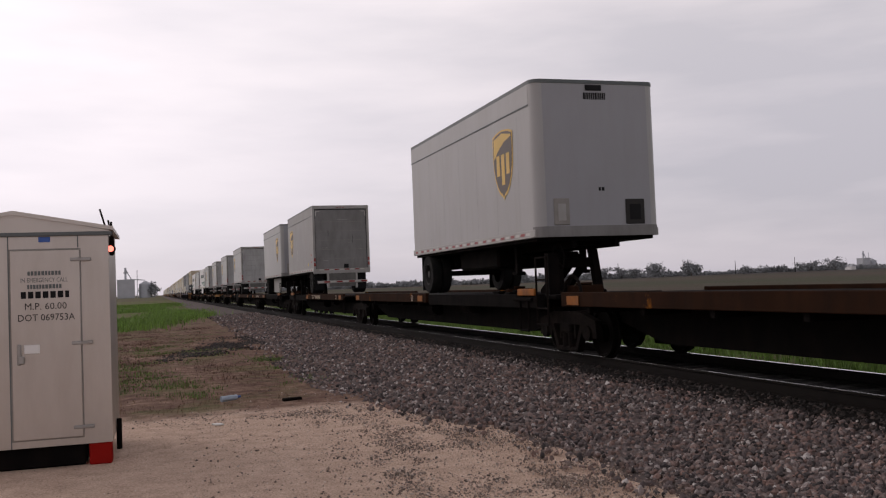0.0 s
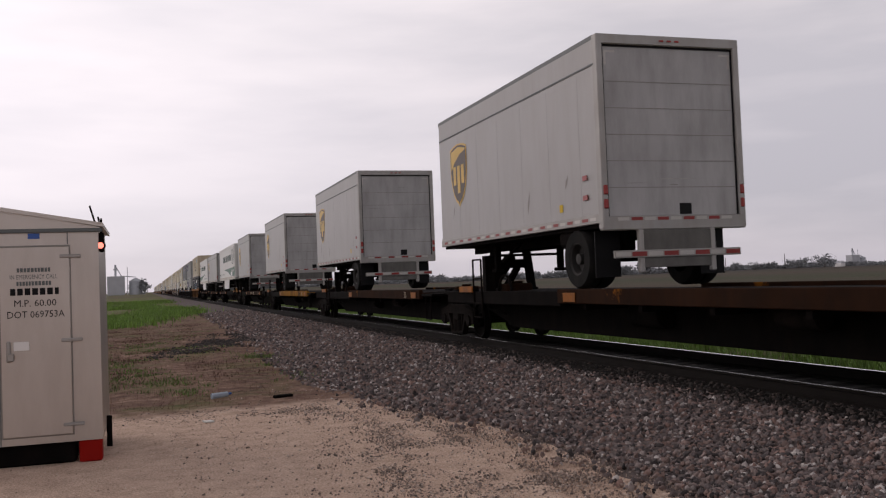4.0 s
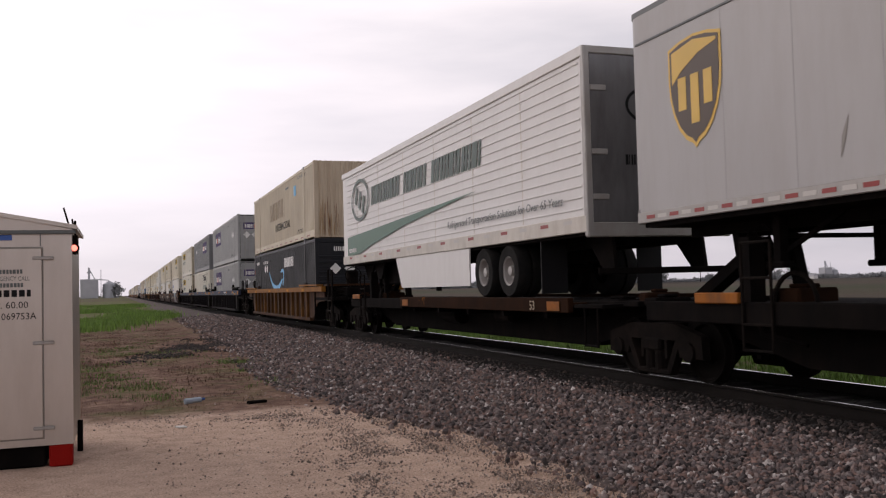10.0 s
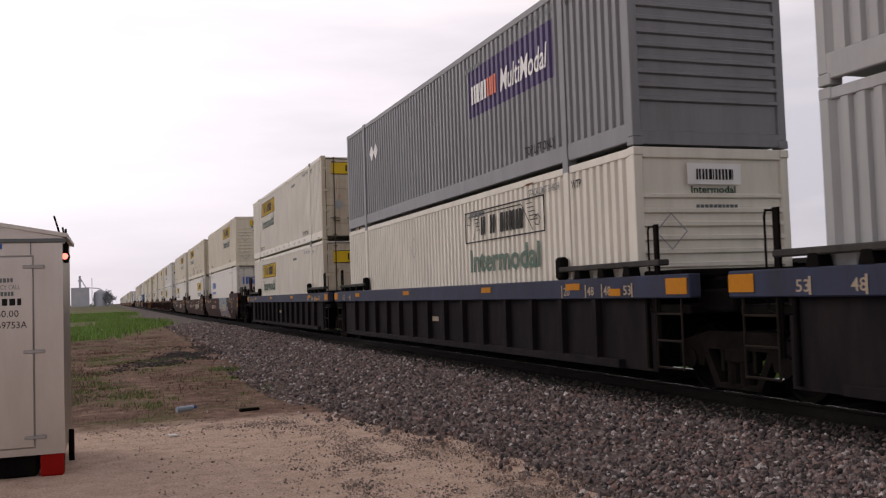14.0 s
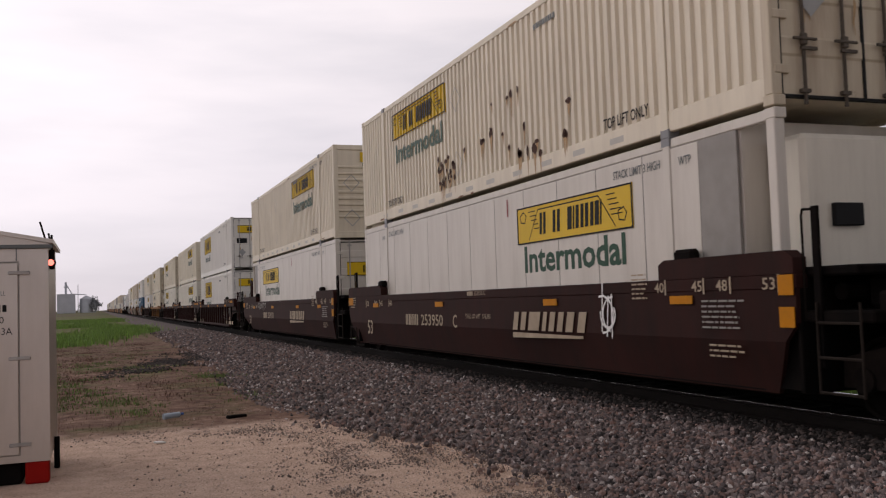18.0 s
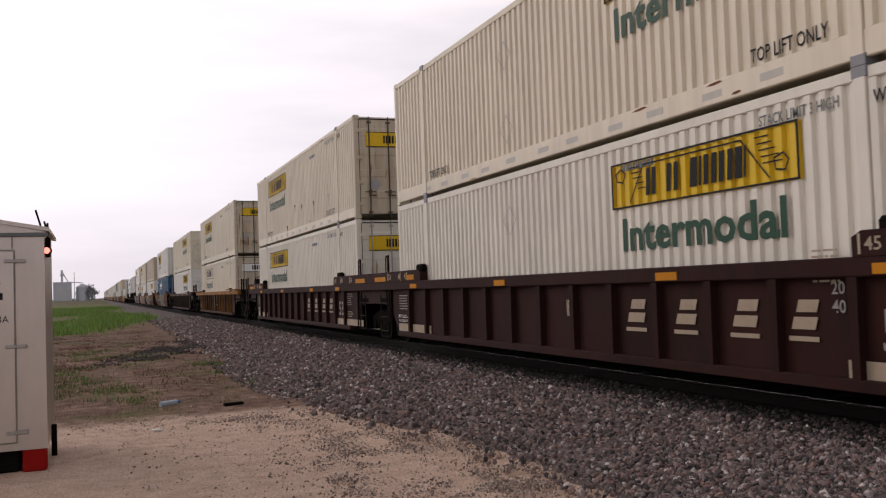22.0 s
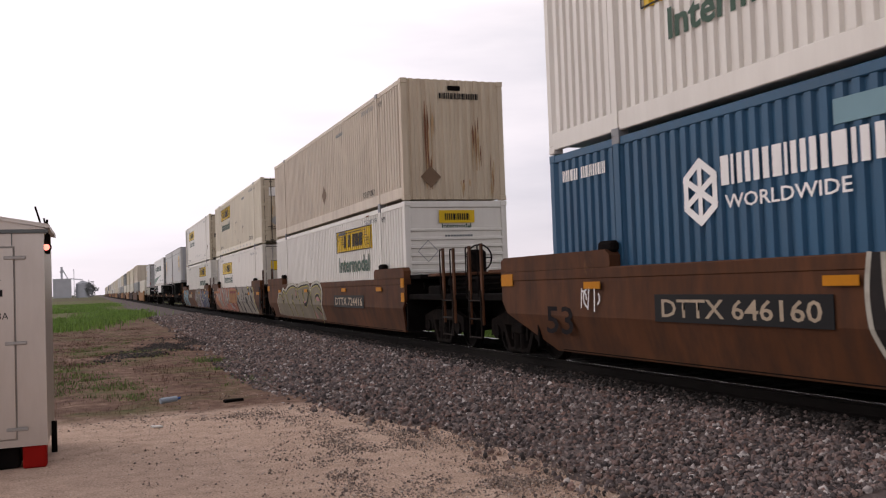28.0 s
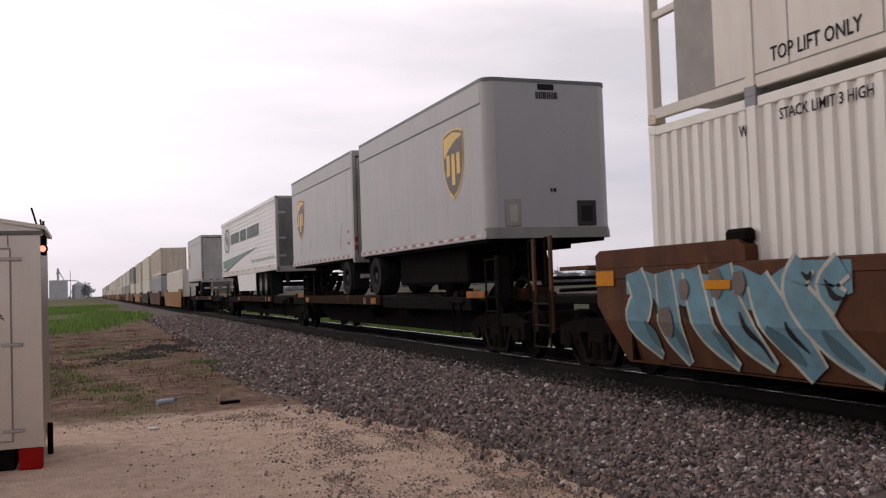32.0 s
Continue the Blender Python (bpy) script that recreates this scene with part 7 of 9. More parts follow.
            for z in (z0 + 0.5, z0 + 1.2, z0 + 2.2):
                part("hinge", Shape().cbox(x0 if x0 < 0 else x0 + HW - 0.4, x0 + 0.28 if x0 < 0 else x0 + HW - 0.12, -0.02, 0.02, z, z + 0.09, 0.01), alum, dr)
        c = part("emblem", ring_band(0.40, 0.27, 0.05), black, t, at=on_end(-0.15, -0.004, z0 + 2.0))
        blocks(t, black, on_end(-0.6, -0.004, z0 + 1.05), 1.3, 0.16, 12, 4, 0.3)
        part("bumper_bar", Shape().cbox(-1.15, 1.15, -0.05, 0.0, z0 - 0.66, z0 - 0.56, 0.01).prism([(0.1, z0), (0.95, z0), (0.35, z0 - 0.6), (0.0, z0 - 0.6)], -0.85, -0.79).prism([(0.1, z0), (0.95, z0), (0.35, z0 - 0.6), (0.0, z0 - 0.6)], 0.79, 0.85), dark, t, "black rear underride bar")
        for x in (-1.2, 0.7):
            part("mud_flap", Shape().box(x, x + 0.5, 1.9, 1.93, z0 - 0.95, z0), black, t)
    return t

# ---- ground ----
def bed_height(x, y):
    """Ballast bed across the track."""
    d = abs(x - TRACK_X)
    near = float(np.interp(y, (6, 8, 10.7, 11.5, 13.7, 16, 21, 23, 35, 60), (4.1, 4.1, 4.3, 4.8, 5.2, 5.6, 5.55, 5.15, 4.7, 4.4)))
    toe = near + 0.22 * noise.noise(Vector((0, y * 0.9, 2))) if x < TRACK_X else 2.6
    if d > toe:
        return -0.05
    top = 1.75
    if d < top:
        return 0.155
    k = (toe - d) / (toe - top)
    return -0.02 + 0.175 * k ** 0.8


def ground_material():
    m = bpy.data.materials.new("gravel_dirt_and_fields")
    m.use_nodes = True
    nt = m.node_tree
    n, l = nt.nodes.new, nt.links.new
    b = nt.nodes["Principled BSDF"]
    b.inputs["Roughness"].default_value = 0.95
    b.inputs["Specular IOR Level"].default_value = 0.15
    co = n("ShaderNodeTexCoord")
    sep = n("ShaderNodeSeparateXYZ")
    l(co.outputs["Object"], sep.inputs[0])

    def noise_tex(scale, detail=5.0, rough=0.55):
        t = n("ShaderNodeTexNoise")
        t.inputs["Scale"].default_value, t.inputs["Detail"].default_value, t.inputs["Roughness"].default_value = scale, detail, rough
        l(co.outputs["Object"], t.inputs["Vector"])
        return t.outputs[0]

    def ramp(sock, stops):
        r = n("ShaderNodeValToRGB")
        e = r.color_ramp.elements
        e[0].position, e[0].color = stops[0][0], (*stops[0][1], 1)
        e[1].position, e[1].color = stops[-1][0], (*stops[-1][1], 1)
        for p, c in stops[1:-1]:
            q = e.new(p)
            q.color = (*c, 1)
        l(sock, r.inputs[0])
        return r.outputs[0]

    def rng(sock, a, b2, lo=0.0, hi=1.0):
        r = n("ShaderNodeMapRange")
        for k, v in (("From Min", a), ("From Max", b2), ("To Min", lo), ("To Max", hi)):
            r.inputs[k].default_value = v
        l(sock, r.inputs["Value"])
        return r.outputs[0]

    def op(kind, a, c):
        r = n("ShaderNodeMath")
        r.operation = kind
        for i, s in enumerate((a, c)):
            if isinstance(s, (int, float)):
                r.inputs[i].default_value = s
            else:
                l(s, r.inputs[i])
        return r.outputs[0]

    def mix(f, a, c):
        r = n("ShaderNodeMix")
        r.data_type = "RGBA"
        l(f, r.inputs[0])
        l(a, r.inputs[6])
        l(c, r.inputs[7])
        return r.outputs[2]

    X, Y = sep.outputs[0], sep.outputs[1]
    fine, mid, broad, wide = noise_tex(42, 6, 0.7), noise_tex(4.0), noise_tex(0.8), noise_tex(0.05)
    tiny = noise_tex(220, 3, 0.6)
    gravel = ramp(op("ADD", op("MULTIPLY", fine, 0.5), op("ADD", op("MULTIPLY", tiny, 0.3), op("MULTIPLY", mid, 0.2))), [(0.38, (0.27, 0.185, 0.14)), (0.46, (0.53, 0.375, 0.287)), (0.535, (0.68, 0.495, 0.385)), (0.62, (0.88, 0.74, 0.63))])
    dirt = ramp(op("ADD", op("MULTIPLY", mid, 0.45), op("ADD", op("MULTIPLY", broad, 0.35), op("MULTIPLY", fine, 0.2))), [(0.36, (0.075, 0.043, 0.032)), (0.45, (0.145, 0.083, 0.060)), (0.53, (0.215, 0.13, 0.094)), (0.63, (0.37, 0.25, 0.185))])
    grass = ramp(op("ADD", op("MULTIPLY", mid, 0.5), op("MULTIPLY", broad, 0.5)), [(0.36, (0.060, 0.100, 0.024)), (0.45, (0.105, 0.15, 0.036)), (0.53, (0.145, 0.135, 0.055)), (0.62, (0.20, 0.13, 0.09))])
    field = ramp(wide, [(0.36, (0.13, 0.085, 0.06)), (0.46, (0.12, 0.105, 0.055)), (0.55, (0.10, 0.125, 0.045)), (0.62, (0.15, 0.10, 0.07))])
    # the gravel apron of the road ends in a ragged line; grass thickens further out
    wob = op("MULTIPLY", op("SUBTRACT", broad, 0.5), 3.0)
    road = rng(op("ADD", Y, wob), 13.9, 12.9)
    lawn = rng(op("ADD", op("SUBTRACT", Y, op("MULTIPLY", X, 4.0)), op("MULTIPLY", op("SUBTRACT", broad, 0.5), 60.0)), 46.0, 64.0)
    verge = op("MULTIPLY", rng(X, 9.9, 10.4), rng(X, 14.5, 13.0))
    away = rng(op("ADD", Y, op("MULTIPLY", op("SUBTRACT", wide, 0.5), 60.0)), 260.0, 330.0)
    over = rng(X, 12.5, 13.5)
    patch = rng(noise_tex(0.55, 6, 0.65), 0.48, 0.66)
    c = mix(op("MULTIPLY", patch, 0.6), dirt, grass)
    c = mix(op("MULTIPLY", lawn, rng(noise_tex(0.12, 5, 0.6), 0.30, 0.47)), c, grass)
    c = mix(away, c, field)
    # beyond the track: grassy strip, tan stubble, then ploughed brown to the trees
    strips = ramp(rng(op("ADD", X, op("MULTIPLY", op("SUBTRACT", wide, 0.5), 90.0)), 0.0, 900.0), [(0.0, (0.062, 0.085, 0.030)), (0.03, (0.062, 0.078, 0.032)), (0.06, (0.088, 0.066, 0.046)), (0.12, (0.060, 0.064, 0.034)), (0.22, (0.085, 0.062, 0.046)), (0.36, (0.066, 0.058, 0.038)), (0.5, (0.060, 0.046, 0.038)), (1.0, (0.066, 0.052, 0.045))])
    c = mix(over, c, strips)
    c = mix(verge, c, grass)
    left = rng(X, 9.5, 9.4)
    c = mix(op("MULTIPLY", road, left), c, gravel)
    l(c, b.inputs["Base Color"])
    bp = n("ShaderNodeBump")
    bp.inputs["Strength"].default_value, bp.inputs["Distance"].default_value = 0.7, 0.02
    l(op("ADD", fine, op("MULTIPLY", mid, 1.5)), bp.inputs["Height"])
    l(bp.outputs[0], b.inputs["Normal"])
    return m


def graded(lo, hi, fine_lo, fine_hi, step):
    a = list(np.arange(fine_lo, fine_hi + step / 2, step))
    k, x = step, fine_hi
    while x < hi:
        k *= 1.35
        x += k
        a.append(min(x, hi))
    k, x = step, fine_lo
    while x > lo:
        k *= 1.35
        x -= k
        a.insert(0, max(x, lo))
    return a


def lay_ground():
    xs, ys = graded(-4200, 4200, -6, 12, 0.3), graded(-900, 4600, 3, 40, 0.3)
    v = []
    for y in ys:
        for x in xs:
            z = 0.0
            if abs(x) < 60 and y < 150:
                rough = min(1.0, max(0.0, (y - 13.0) / 3))
                z = 0.05 * rough * noise.noise(Vector((x * 0.9, y * 0.6, 0))) + 0.03 * rough * noise.noise(Vector((x * 2.3, y * 2.1, 3))) + 0.012 * noise.noise(Vector((x * 3, y * 3, 7)))
                if x > 3:
                    z -= 0.03
            v.append((x, y, z))
    n = len(xs)
    f = [(j * n + i, j * n + i + 1, (j + 1) * n + i + 1, (j + 1) * n + i) for j in range(len(ys) - 1) for i in range(n - 1)]
    me = bpy.data.meshes.new("ground")
    me.from_pydata(v, [], f)
    me.materials.append(ground_material())
    me.shade_smooth()
    return tagged(new("ground", me), "tan gravel apron, weedy dirt and flat fields to the horizon", "ground", kind="structure")


lay_ground()


def stone_material(name, stops):
    m = bpy.data.materials.new(name)
    m.use_nodes = True
    nt = m.node_tree
    n, l = nt.nodes.new, nt.links.new
    b = nt.nodes["Principled BSDF"]
    b.inputs["Roughness"].default_value = 0.85
    g = n("ShaderNodeNewGeometry")
    r = n("ShaderNodeValToRGB")
    e = r.color_ramp.elements
    e[0].position, e[0].color = stops[0][0], (*stops[0][1], 1)
    e[1].position, e[1].color = stops[-1][0], (*stops[-1][1], 1)
    for p, c in stops[1:-1]:
        q = e.new(p)
        q.color = (*c, 1)
    l(g.outputs["Random Per Island"], r.inputs[0])
    co = n("ShaderNodeTexCoord")
    t = n("ShaderNodeTexNoise")
    t.inputs["Scale"].default_value, t.inputs["Detail"].default_value = 45.0, 5.0
    l(co.outputs["Object"], t.inputs["Vector"])
    mr = n("ShaderNodeMapRange")
    mr.inputs["To Min"].default_value, mr.inputs["To Max"].default_value = 0.55, 1.4
    l(t.outputs[0], mr.inputs["Value"])
    mx = n("ShaderNodeMix")
    mx.data_type, mx.blend_type = "RGBA", "MULTIPLY"
    mx.inputs[0].default_value = 1.0
    l(r.outputs[0], mx.inputs[6])
    l(mr.outputs[0], mx.inputs[7])
    l(mx.outputs[2], b.inputs["Base Color"])
    return m


ballast_mat = stone_material("crushed_ballast_stone", [(0.0, (0.028, 0.024, 0.024)), (0.2, (0.085, 0.069, 0.067)), (0.4, (0.15, 0.118, 0.115)), (0.55, (0.19, 0.12, 0.10)), (0.68, (0.19, 0.162, 0.152)), (0.8, (0.27, 0.165, 0.135)), (0.92, (0.29, 0.245, 0.23)), (1.0, (0.60, 0.55, 0.52))])
pebble_mat = stone_material("gravel_pebbles", [(0.0, (0.26, 0.18, 0.13)), (0.5, (0.55, 0.40, 0.30)), (0.85, (0.66, 0.52, 0.41)), (1.0, (0.78, 0.70, 0.62))])

ICO_T = (1 + 5 ** 0.5) / 2
ICO_V = np.array([(-1, ICO_T, 0), (1, ICO_T, 0), (-1, -ICO_T, 0), (1, -ICO_T, 0), (0, -1, ICO_T), (0, 1, ICO_T), (0, -1, -ICO_T), (0, 1, -ICO_T), (ICO_T, 0, -1), (ICO_T, 0, 1), (-ICO_T, 0, -1), (-ICO_T, 0, 1)]) / 1.9
ICO_F = np.array([(0, 11, 5), (0, 5, 1), (0, 1, 7), (0, 7, 10), (0, 10, 11), (1, 5, 9), (5, 11, 4), (11, 10, 2), (10, 7, 6), (7, 1, 8), (3, 9, 4), (3, 4, 2), (3, 2, 6), (3, 6, 8), (3, 8, 9), (4, 9, 5), (2, 4, 11), (6, 2, 10), (8, 6, 7), (9, 8, 1)])


def bulk_mesh(name, v, f, mat):
    """A mesh of many triangles from arrays."""
    me = bpy.data.meshes.new(name)
    k = f.shape[1]
    me.vertices.add(len(v))
    me.vertices.foreach_set("co", v.astype(np.float32).ravel())
    me.loops.add(f.size)
    me.loops.foreach_set("vertex_index", f.astype(np.int32).ravel())
    me.polygons.add(len(f))
    me.polygons.foreach_set("loop_start", np.arange(0, f.size, k, dtype=np.int32))
    me.polygons.foreach_set("loop_total", np.full(len(f), k, dtype=np.int32))
    me.materials.append(mat)
    me.update(calc_edges=True)
    me.validate()
    me.shade_flat()
    return me


def stones(name, label, xyz, size, mat, seed):
    """Angular stones at xyz with half-sizes."""
    rs = np.random.RandomState(seed)
    n = len(xyz)
    v = ICO_V[None] * (1 + rs.uniform(-0.36, 0.36, (n, 12, 1)))
    v = v * (rs.uniform(0.6, 1.25, (n, 1, 3)))
    a, t = rs.uniform(0, 2 * np.pi, n), rs.uniform(-0.7, 0.7, n)
    ca, sa, ct, st = np.cos(a), np.sin(a), np.cos(t), np.sin(t)
    x, y, z = v[..., 0].copy(), v[..., 1].copy(), v[..., 2].copy()
    y, z = y * ct[:, None] - z * st[:, None], y * st[:, None] + z * ct[:, None]
    x, y = x * ca[:, None] - y * sa[:, None], x * sa[:, None] + y * ca[:, None]
    v = np.stack([x, y, z], -1) * size[:, None, None] + xyz[:, None]
    f = (ICO_F[None] + (np.arange(n) * 12)[:, None, None]).reshape(-1, 3)
    return tagged(new(name, bulk_mesh(name, v.reshape(-1, 3), f, mat)), label, "stones", kind="stuff")


def lay_ballast():
    s, ys = Shape(), graded(-720, 2500, 2, 40, 0.4)
    xs = list(np.arange(2.2, 6.4, 0.3)) + [6.4, 6.8, 7.2, 7.6, 8.5, 8.9, 9.3, 9.8, 10.2, 10.9]
    v = [(x, y, bed_height(x, y) + (0.03 * noise.noise(Vector((x * 2.2, y * 2.2, 0))) if y < 60 else 0)) for y in ys for x in xs]
    n = len(xs)
    s.add(v, [(j * n + i, j * n + i + 1, (j + 1) * n + i + 1, (j + 1) * n + i) for j in range(len(ys) - 1) for i in range(n - 1)])
    m = material("ballast_bed", (0.135, 0.102, 0.094), 0.95, 0, 0.4, 7.0, (0.045, 0.036, 0.034), 0.7, 0.3, bump=1.0, bump_scale=16.0, spots=(0.25, 0.20, 0.185), spot_amount=0.42, spot_scale=14.0)
    tagged(new("ballast_bed", s.mesh("ballast_bed", m)), "grey and pink crushed stone track bed", "ballast", kind="structure")
    # bed under the rails: oily stone, with the train's shade in its black
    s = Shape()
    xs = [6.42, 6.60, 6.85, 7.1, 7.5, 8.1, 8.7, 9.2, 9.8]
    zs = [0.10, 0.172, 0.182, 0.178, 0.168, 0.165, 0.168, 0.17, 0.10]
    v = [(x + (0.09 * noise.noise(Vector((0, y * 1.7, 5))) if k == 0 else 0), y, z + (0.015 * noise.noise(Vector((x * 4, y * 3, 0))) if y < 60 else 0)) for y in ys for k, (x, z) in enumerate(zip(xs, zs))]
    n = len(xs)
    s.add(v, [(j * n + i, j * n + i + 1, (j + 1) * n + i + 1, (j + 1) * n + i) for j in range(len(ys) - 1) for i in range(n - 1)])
    m = material("oily_shaded_ballast", (0.009, 0.007, 0.0065), 0.95, 0, 0.4, 9.0, (0.022, 0.017, 0.014), 0.35, 0.3, bump=1.0, bump_scale=24.0, spec=0.15)
    tagged(new("track_bed", s.mesh("track_bed", m)), "oily ballast under the rails, darkened for the train's shade", "ballast", kind="structure")
    rs = np.random.RandomState(4)
    n = 54000
    y = 5.2 + 62 * rs.uniform(0, 1, n) ** 2.1
    x = rs.uniform(2.5, 6.64, n) + rs.normal(0, 0.04, n)
    z = np.array([bed_height(a, b) for a, b in zip(x, y)])
    keep = (z > -0.03) | ((rs.uniform(0, 1, n) < 0.10) & np.array([bed_height(a + 0.5, b) > -0.03 for a, b in zip(x, y)]))
    size = rs.uniform(0.015, 0.037, n) * np.clip(0.8 + y / 45, 0.9, 1.9)
    xyz = np.stack([x, y, np.maximum(z, 0) + rs.uniform(-0.008, 0.016, n)], 1)[keep]
    stones("ballast_stones", "loose grey and pinkish crushed ballast stones", xyz, size[keep], ballast_mat, 5)
    # oily stones by the near rail, blackened further for the train's shade
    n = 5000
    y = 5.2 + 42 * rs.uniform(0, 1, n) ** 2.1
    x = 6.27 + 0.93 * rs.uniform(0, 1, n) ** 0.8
    stones("oily_stones", "oily ballast stones beside the rail, darkened for shade", np.stack([x, y, 0.165 + rs.uniform(-0.006, 0.014, n)], 1), rs.uniform(0.018, 0.04, n), stone_material("oily_stones", [(0.0, (0.008, 0.0065, 0.006)), (0.6, (0.028, 0.021, 0.018)), (1.0, (0.085, 0.06, 0.052))]), 12)
    # stones strayed on to the apron, in drifts
    drifts = ((3.35, 7.35, 0.50, 0.30, 2600), (3.1, 6.6, 0.7, 0.55, 2600), (2.2, 9.3, 0.42, 0.75, 800), (2.1, 7.5, 0.42, 0.7, 900), (2.05, 12.7, 0.5, 0.16, 700), (2.9, 9.3, 0.35, 0.22, 350), (3.6, 8.4, 0.3, 0.5, 500), (3.0, 11.9, 0.5, 0.5, 600), (2.4, 6.3, 0.6, 0.6, 900), (3.75, 9.6, 0.25, 1.4, 900), (3.1, 12.9, 0.4, 1.0, 900), (2.2, 12.2, 0.25, 0.45, 1000), (2.75, 10.6, 0.30, 0.55, 1500), (3.25, 9.6, 0.25, 0.4, 1200), (2.45, 9.6, 0.12, 0.55, 900), (2.05, 8.0, 0.12, 0.7, 1000), (1.2, 12.9, 0.9, 0.35, 500), (0.4, 13.2, 1.2, 0.3, 400), (2.4, 14.6, 0.45, 0.8, 700))
    x = np.concatenate([rs.normal(a, c, k) for a, b, c, d, k in drifts] + [rs.uniform(0.2, 3.9, 2600)])
    y = np.concatenate([rs.normal(b, d, k) for a, b, c, d, k in drifts] + [rs.uniform(5.0, 13.5, 2600)])
    n = len(x)
    keep = np.array([noise.noise(Vector((a * 2.6, b * 2.2, 11))) + rs.uniform(-0.35, 0.35) > -0.16 for a, b in zip(x, y)])
    size = 0.004 + 0.011 * rs.uniform(0, 1, n) ** 2.4
    stones("strayed_stones", "grey ballast stones strewn over the gravel", np.stack([x, y, size * 0.2], 1)[keep], size[keep], stone_material("strewn_stones", [(0.0, (0.10, 0.08, 0.07)), (0.4, (0.24, 0.18, 0.15)), (0.75, (0.38, 0.29, 0.235)), (1.0, (0.62, 0.52, 0.45))]), 6)
    # a drift of dark cinders across the dirt
    n = 4200
    k = rs.uniform(0, 1, n) ** 0.75
    x = 0.2 + 3.0 * k + rs.normal(0, 0.35, n) * (0.5 + k)
    y = 25.0 + 9.0 * k ** 1.3 + rs.normal(0, 0.7, n) * (0.5 + 1.8 * k)
    size = rs.uniform(0.012, 0.04, n)
    go = np.array([noise.noise(Vector((a * 1.4, b * 0.5, 31))) + rs.uniform(-0.3, 0.3) > -0.12 for a, b in zip(x, y)])
    x, y, size, n = x[go], y[go], size[go], int(go.sum())
    stones("cinder_drift", "low drift of dark cinders across the dirt", np.stack([x, y, size * 0.3], 1), size, stone_material("dark_cinders", [(0.0, (0.018, 0.015, 0.014)), (0.7, (0.05, 0.04, 0.036)), (1.0, (0.10, 0.08, 0.07))]), 9)
    n = 7000
    y = 4.8 + 8.6 * rs.uniform(0, 1, n) ** 1.2
    x = rs.uniform(-4, 3.6, n)
    size = rs.uniform(0.003, 0.008, n)
    stones("gravel_pebbles", "fine tan gravel pebbles of the road apron", np.stack([x, y, size * 0.15], 1), size, pebble_mat, 7)


lay_ballast()


def lay_track():
    # tie and rail tones also hold the shade under the train
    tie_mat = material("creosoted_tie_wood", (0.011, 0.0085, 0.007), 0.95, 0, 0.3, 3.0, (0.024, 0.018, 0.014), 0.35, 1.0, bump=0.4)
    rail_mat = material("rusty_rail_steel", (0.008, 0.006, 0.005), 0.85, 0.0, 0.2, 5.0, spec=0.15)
    t = thing("railway_track", "single track of steel rails on dark wooden ties", "track", kind="structure")
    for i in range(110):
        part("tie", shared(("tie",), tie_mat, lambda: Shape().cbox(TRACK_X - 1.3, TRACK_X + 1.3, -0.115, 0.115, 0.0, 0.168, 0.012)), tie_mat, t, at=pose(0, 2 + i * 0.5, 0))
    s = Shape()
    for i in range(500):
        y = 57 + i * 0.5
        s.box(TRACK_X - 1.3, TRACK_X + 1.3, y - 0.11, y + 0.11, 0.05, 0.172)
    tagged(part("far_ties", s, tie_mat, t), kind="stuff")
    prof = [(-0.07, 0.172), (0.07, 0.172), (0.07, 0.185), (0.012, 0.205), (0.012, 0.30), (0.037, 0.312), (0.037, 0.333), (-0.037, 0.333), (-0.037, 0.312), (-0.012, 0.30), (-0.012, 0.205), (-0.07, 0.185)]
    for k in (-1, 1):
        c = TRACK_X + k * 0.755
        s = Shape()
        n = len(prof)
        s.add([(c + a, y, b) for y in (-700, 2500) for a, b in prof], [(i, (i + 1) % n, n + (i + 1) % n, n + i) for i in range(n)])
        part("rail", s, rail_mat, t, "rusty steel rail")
        part("rail_head", Shape().box(c - 0.03 if k > 0 else c + 0.008, c + 0.03, -700, 2500, 0.33, 0.3365), tread, t, "polished running surface")
    return t


lay_track()


# ---- grass and weeds ----
def blades(name, label, centres, mat, seed, h=(0.1, 0.3), n_each=60, spread=0.35, wide=0.006):
    rs = np.random.RandomState(seed)
    n = len(centres) * n_each
    c = np.repeat(np.asarray(centres, float), n_each, 0)
    k = c[:, 2] if c.shape[1] > 2 else np.ones(n)
    p = c[:, :2] + rs.normal(0, 1, (n, 2)) * spread * k[:, None]
    hh = rs.uniform(*h, n) * (0.6 + 0.4 * k)
    a = rs.uniform(0, 2 * np.pi, n)
    lean = rs.uniform(0.05, 0.55, n) * hh
    w = wide * rs.uniform(0.7, 1.5, n)
    dx, dy = np.cos(a), np.sin(a)
    v = np.empty((n, 5, 3))
    for i, (f, ww) in enumerate(((0, 1), (0, -1), (0.55, 0.8), (0.55, -0.8), (1, 0))):
        v[:, i, 0] = p[:, 0] + dx * lean * f ** 2 - dy * w * ww
        v[:, i, 1] = p[:, 1] + dy * lean * f ** 2 + dx * w * ww
        v[:, i, 2] = hh * f - 0.02
    base = (np.arange(n) * 5)[:, None]
    f = np.concatenate([base + np.array([[0, 1, 3]]), base + np.array([[0, 3, 2]]), base + np.array([[2, 3, 4]])])
    return tagged(new(name, bulk_mesh(name, v.reshape(-1, 3), f, mat)), label, "grass", kind="stuff")


lawn_mat = material("rank_grass_blades", (0.155, 0.27, 0.045), 0.7, 0, 0.25, 1.0, island=0.4)
dry_mat = material("dry_grass_stalks", (0.17, 0.105, 0.065), 0.85, 0, 0.25, 1.0, island=0.4)
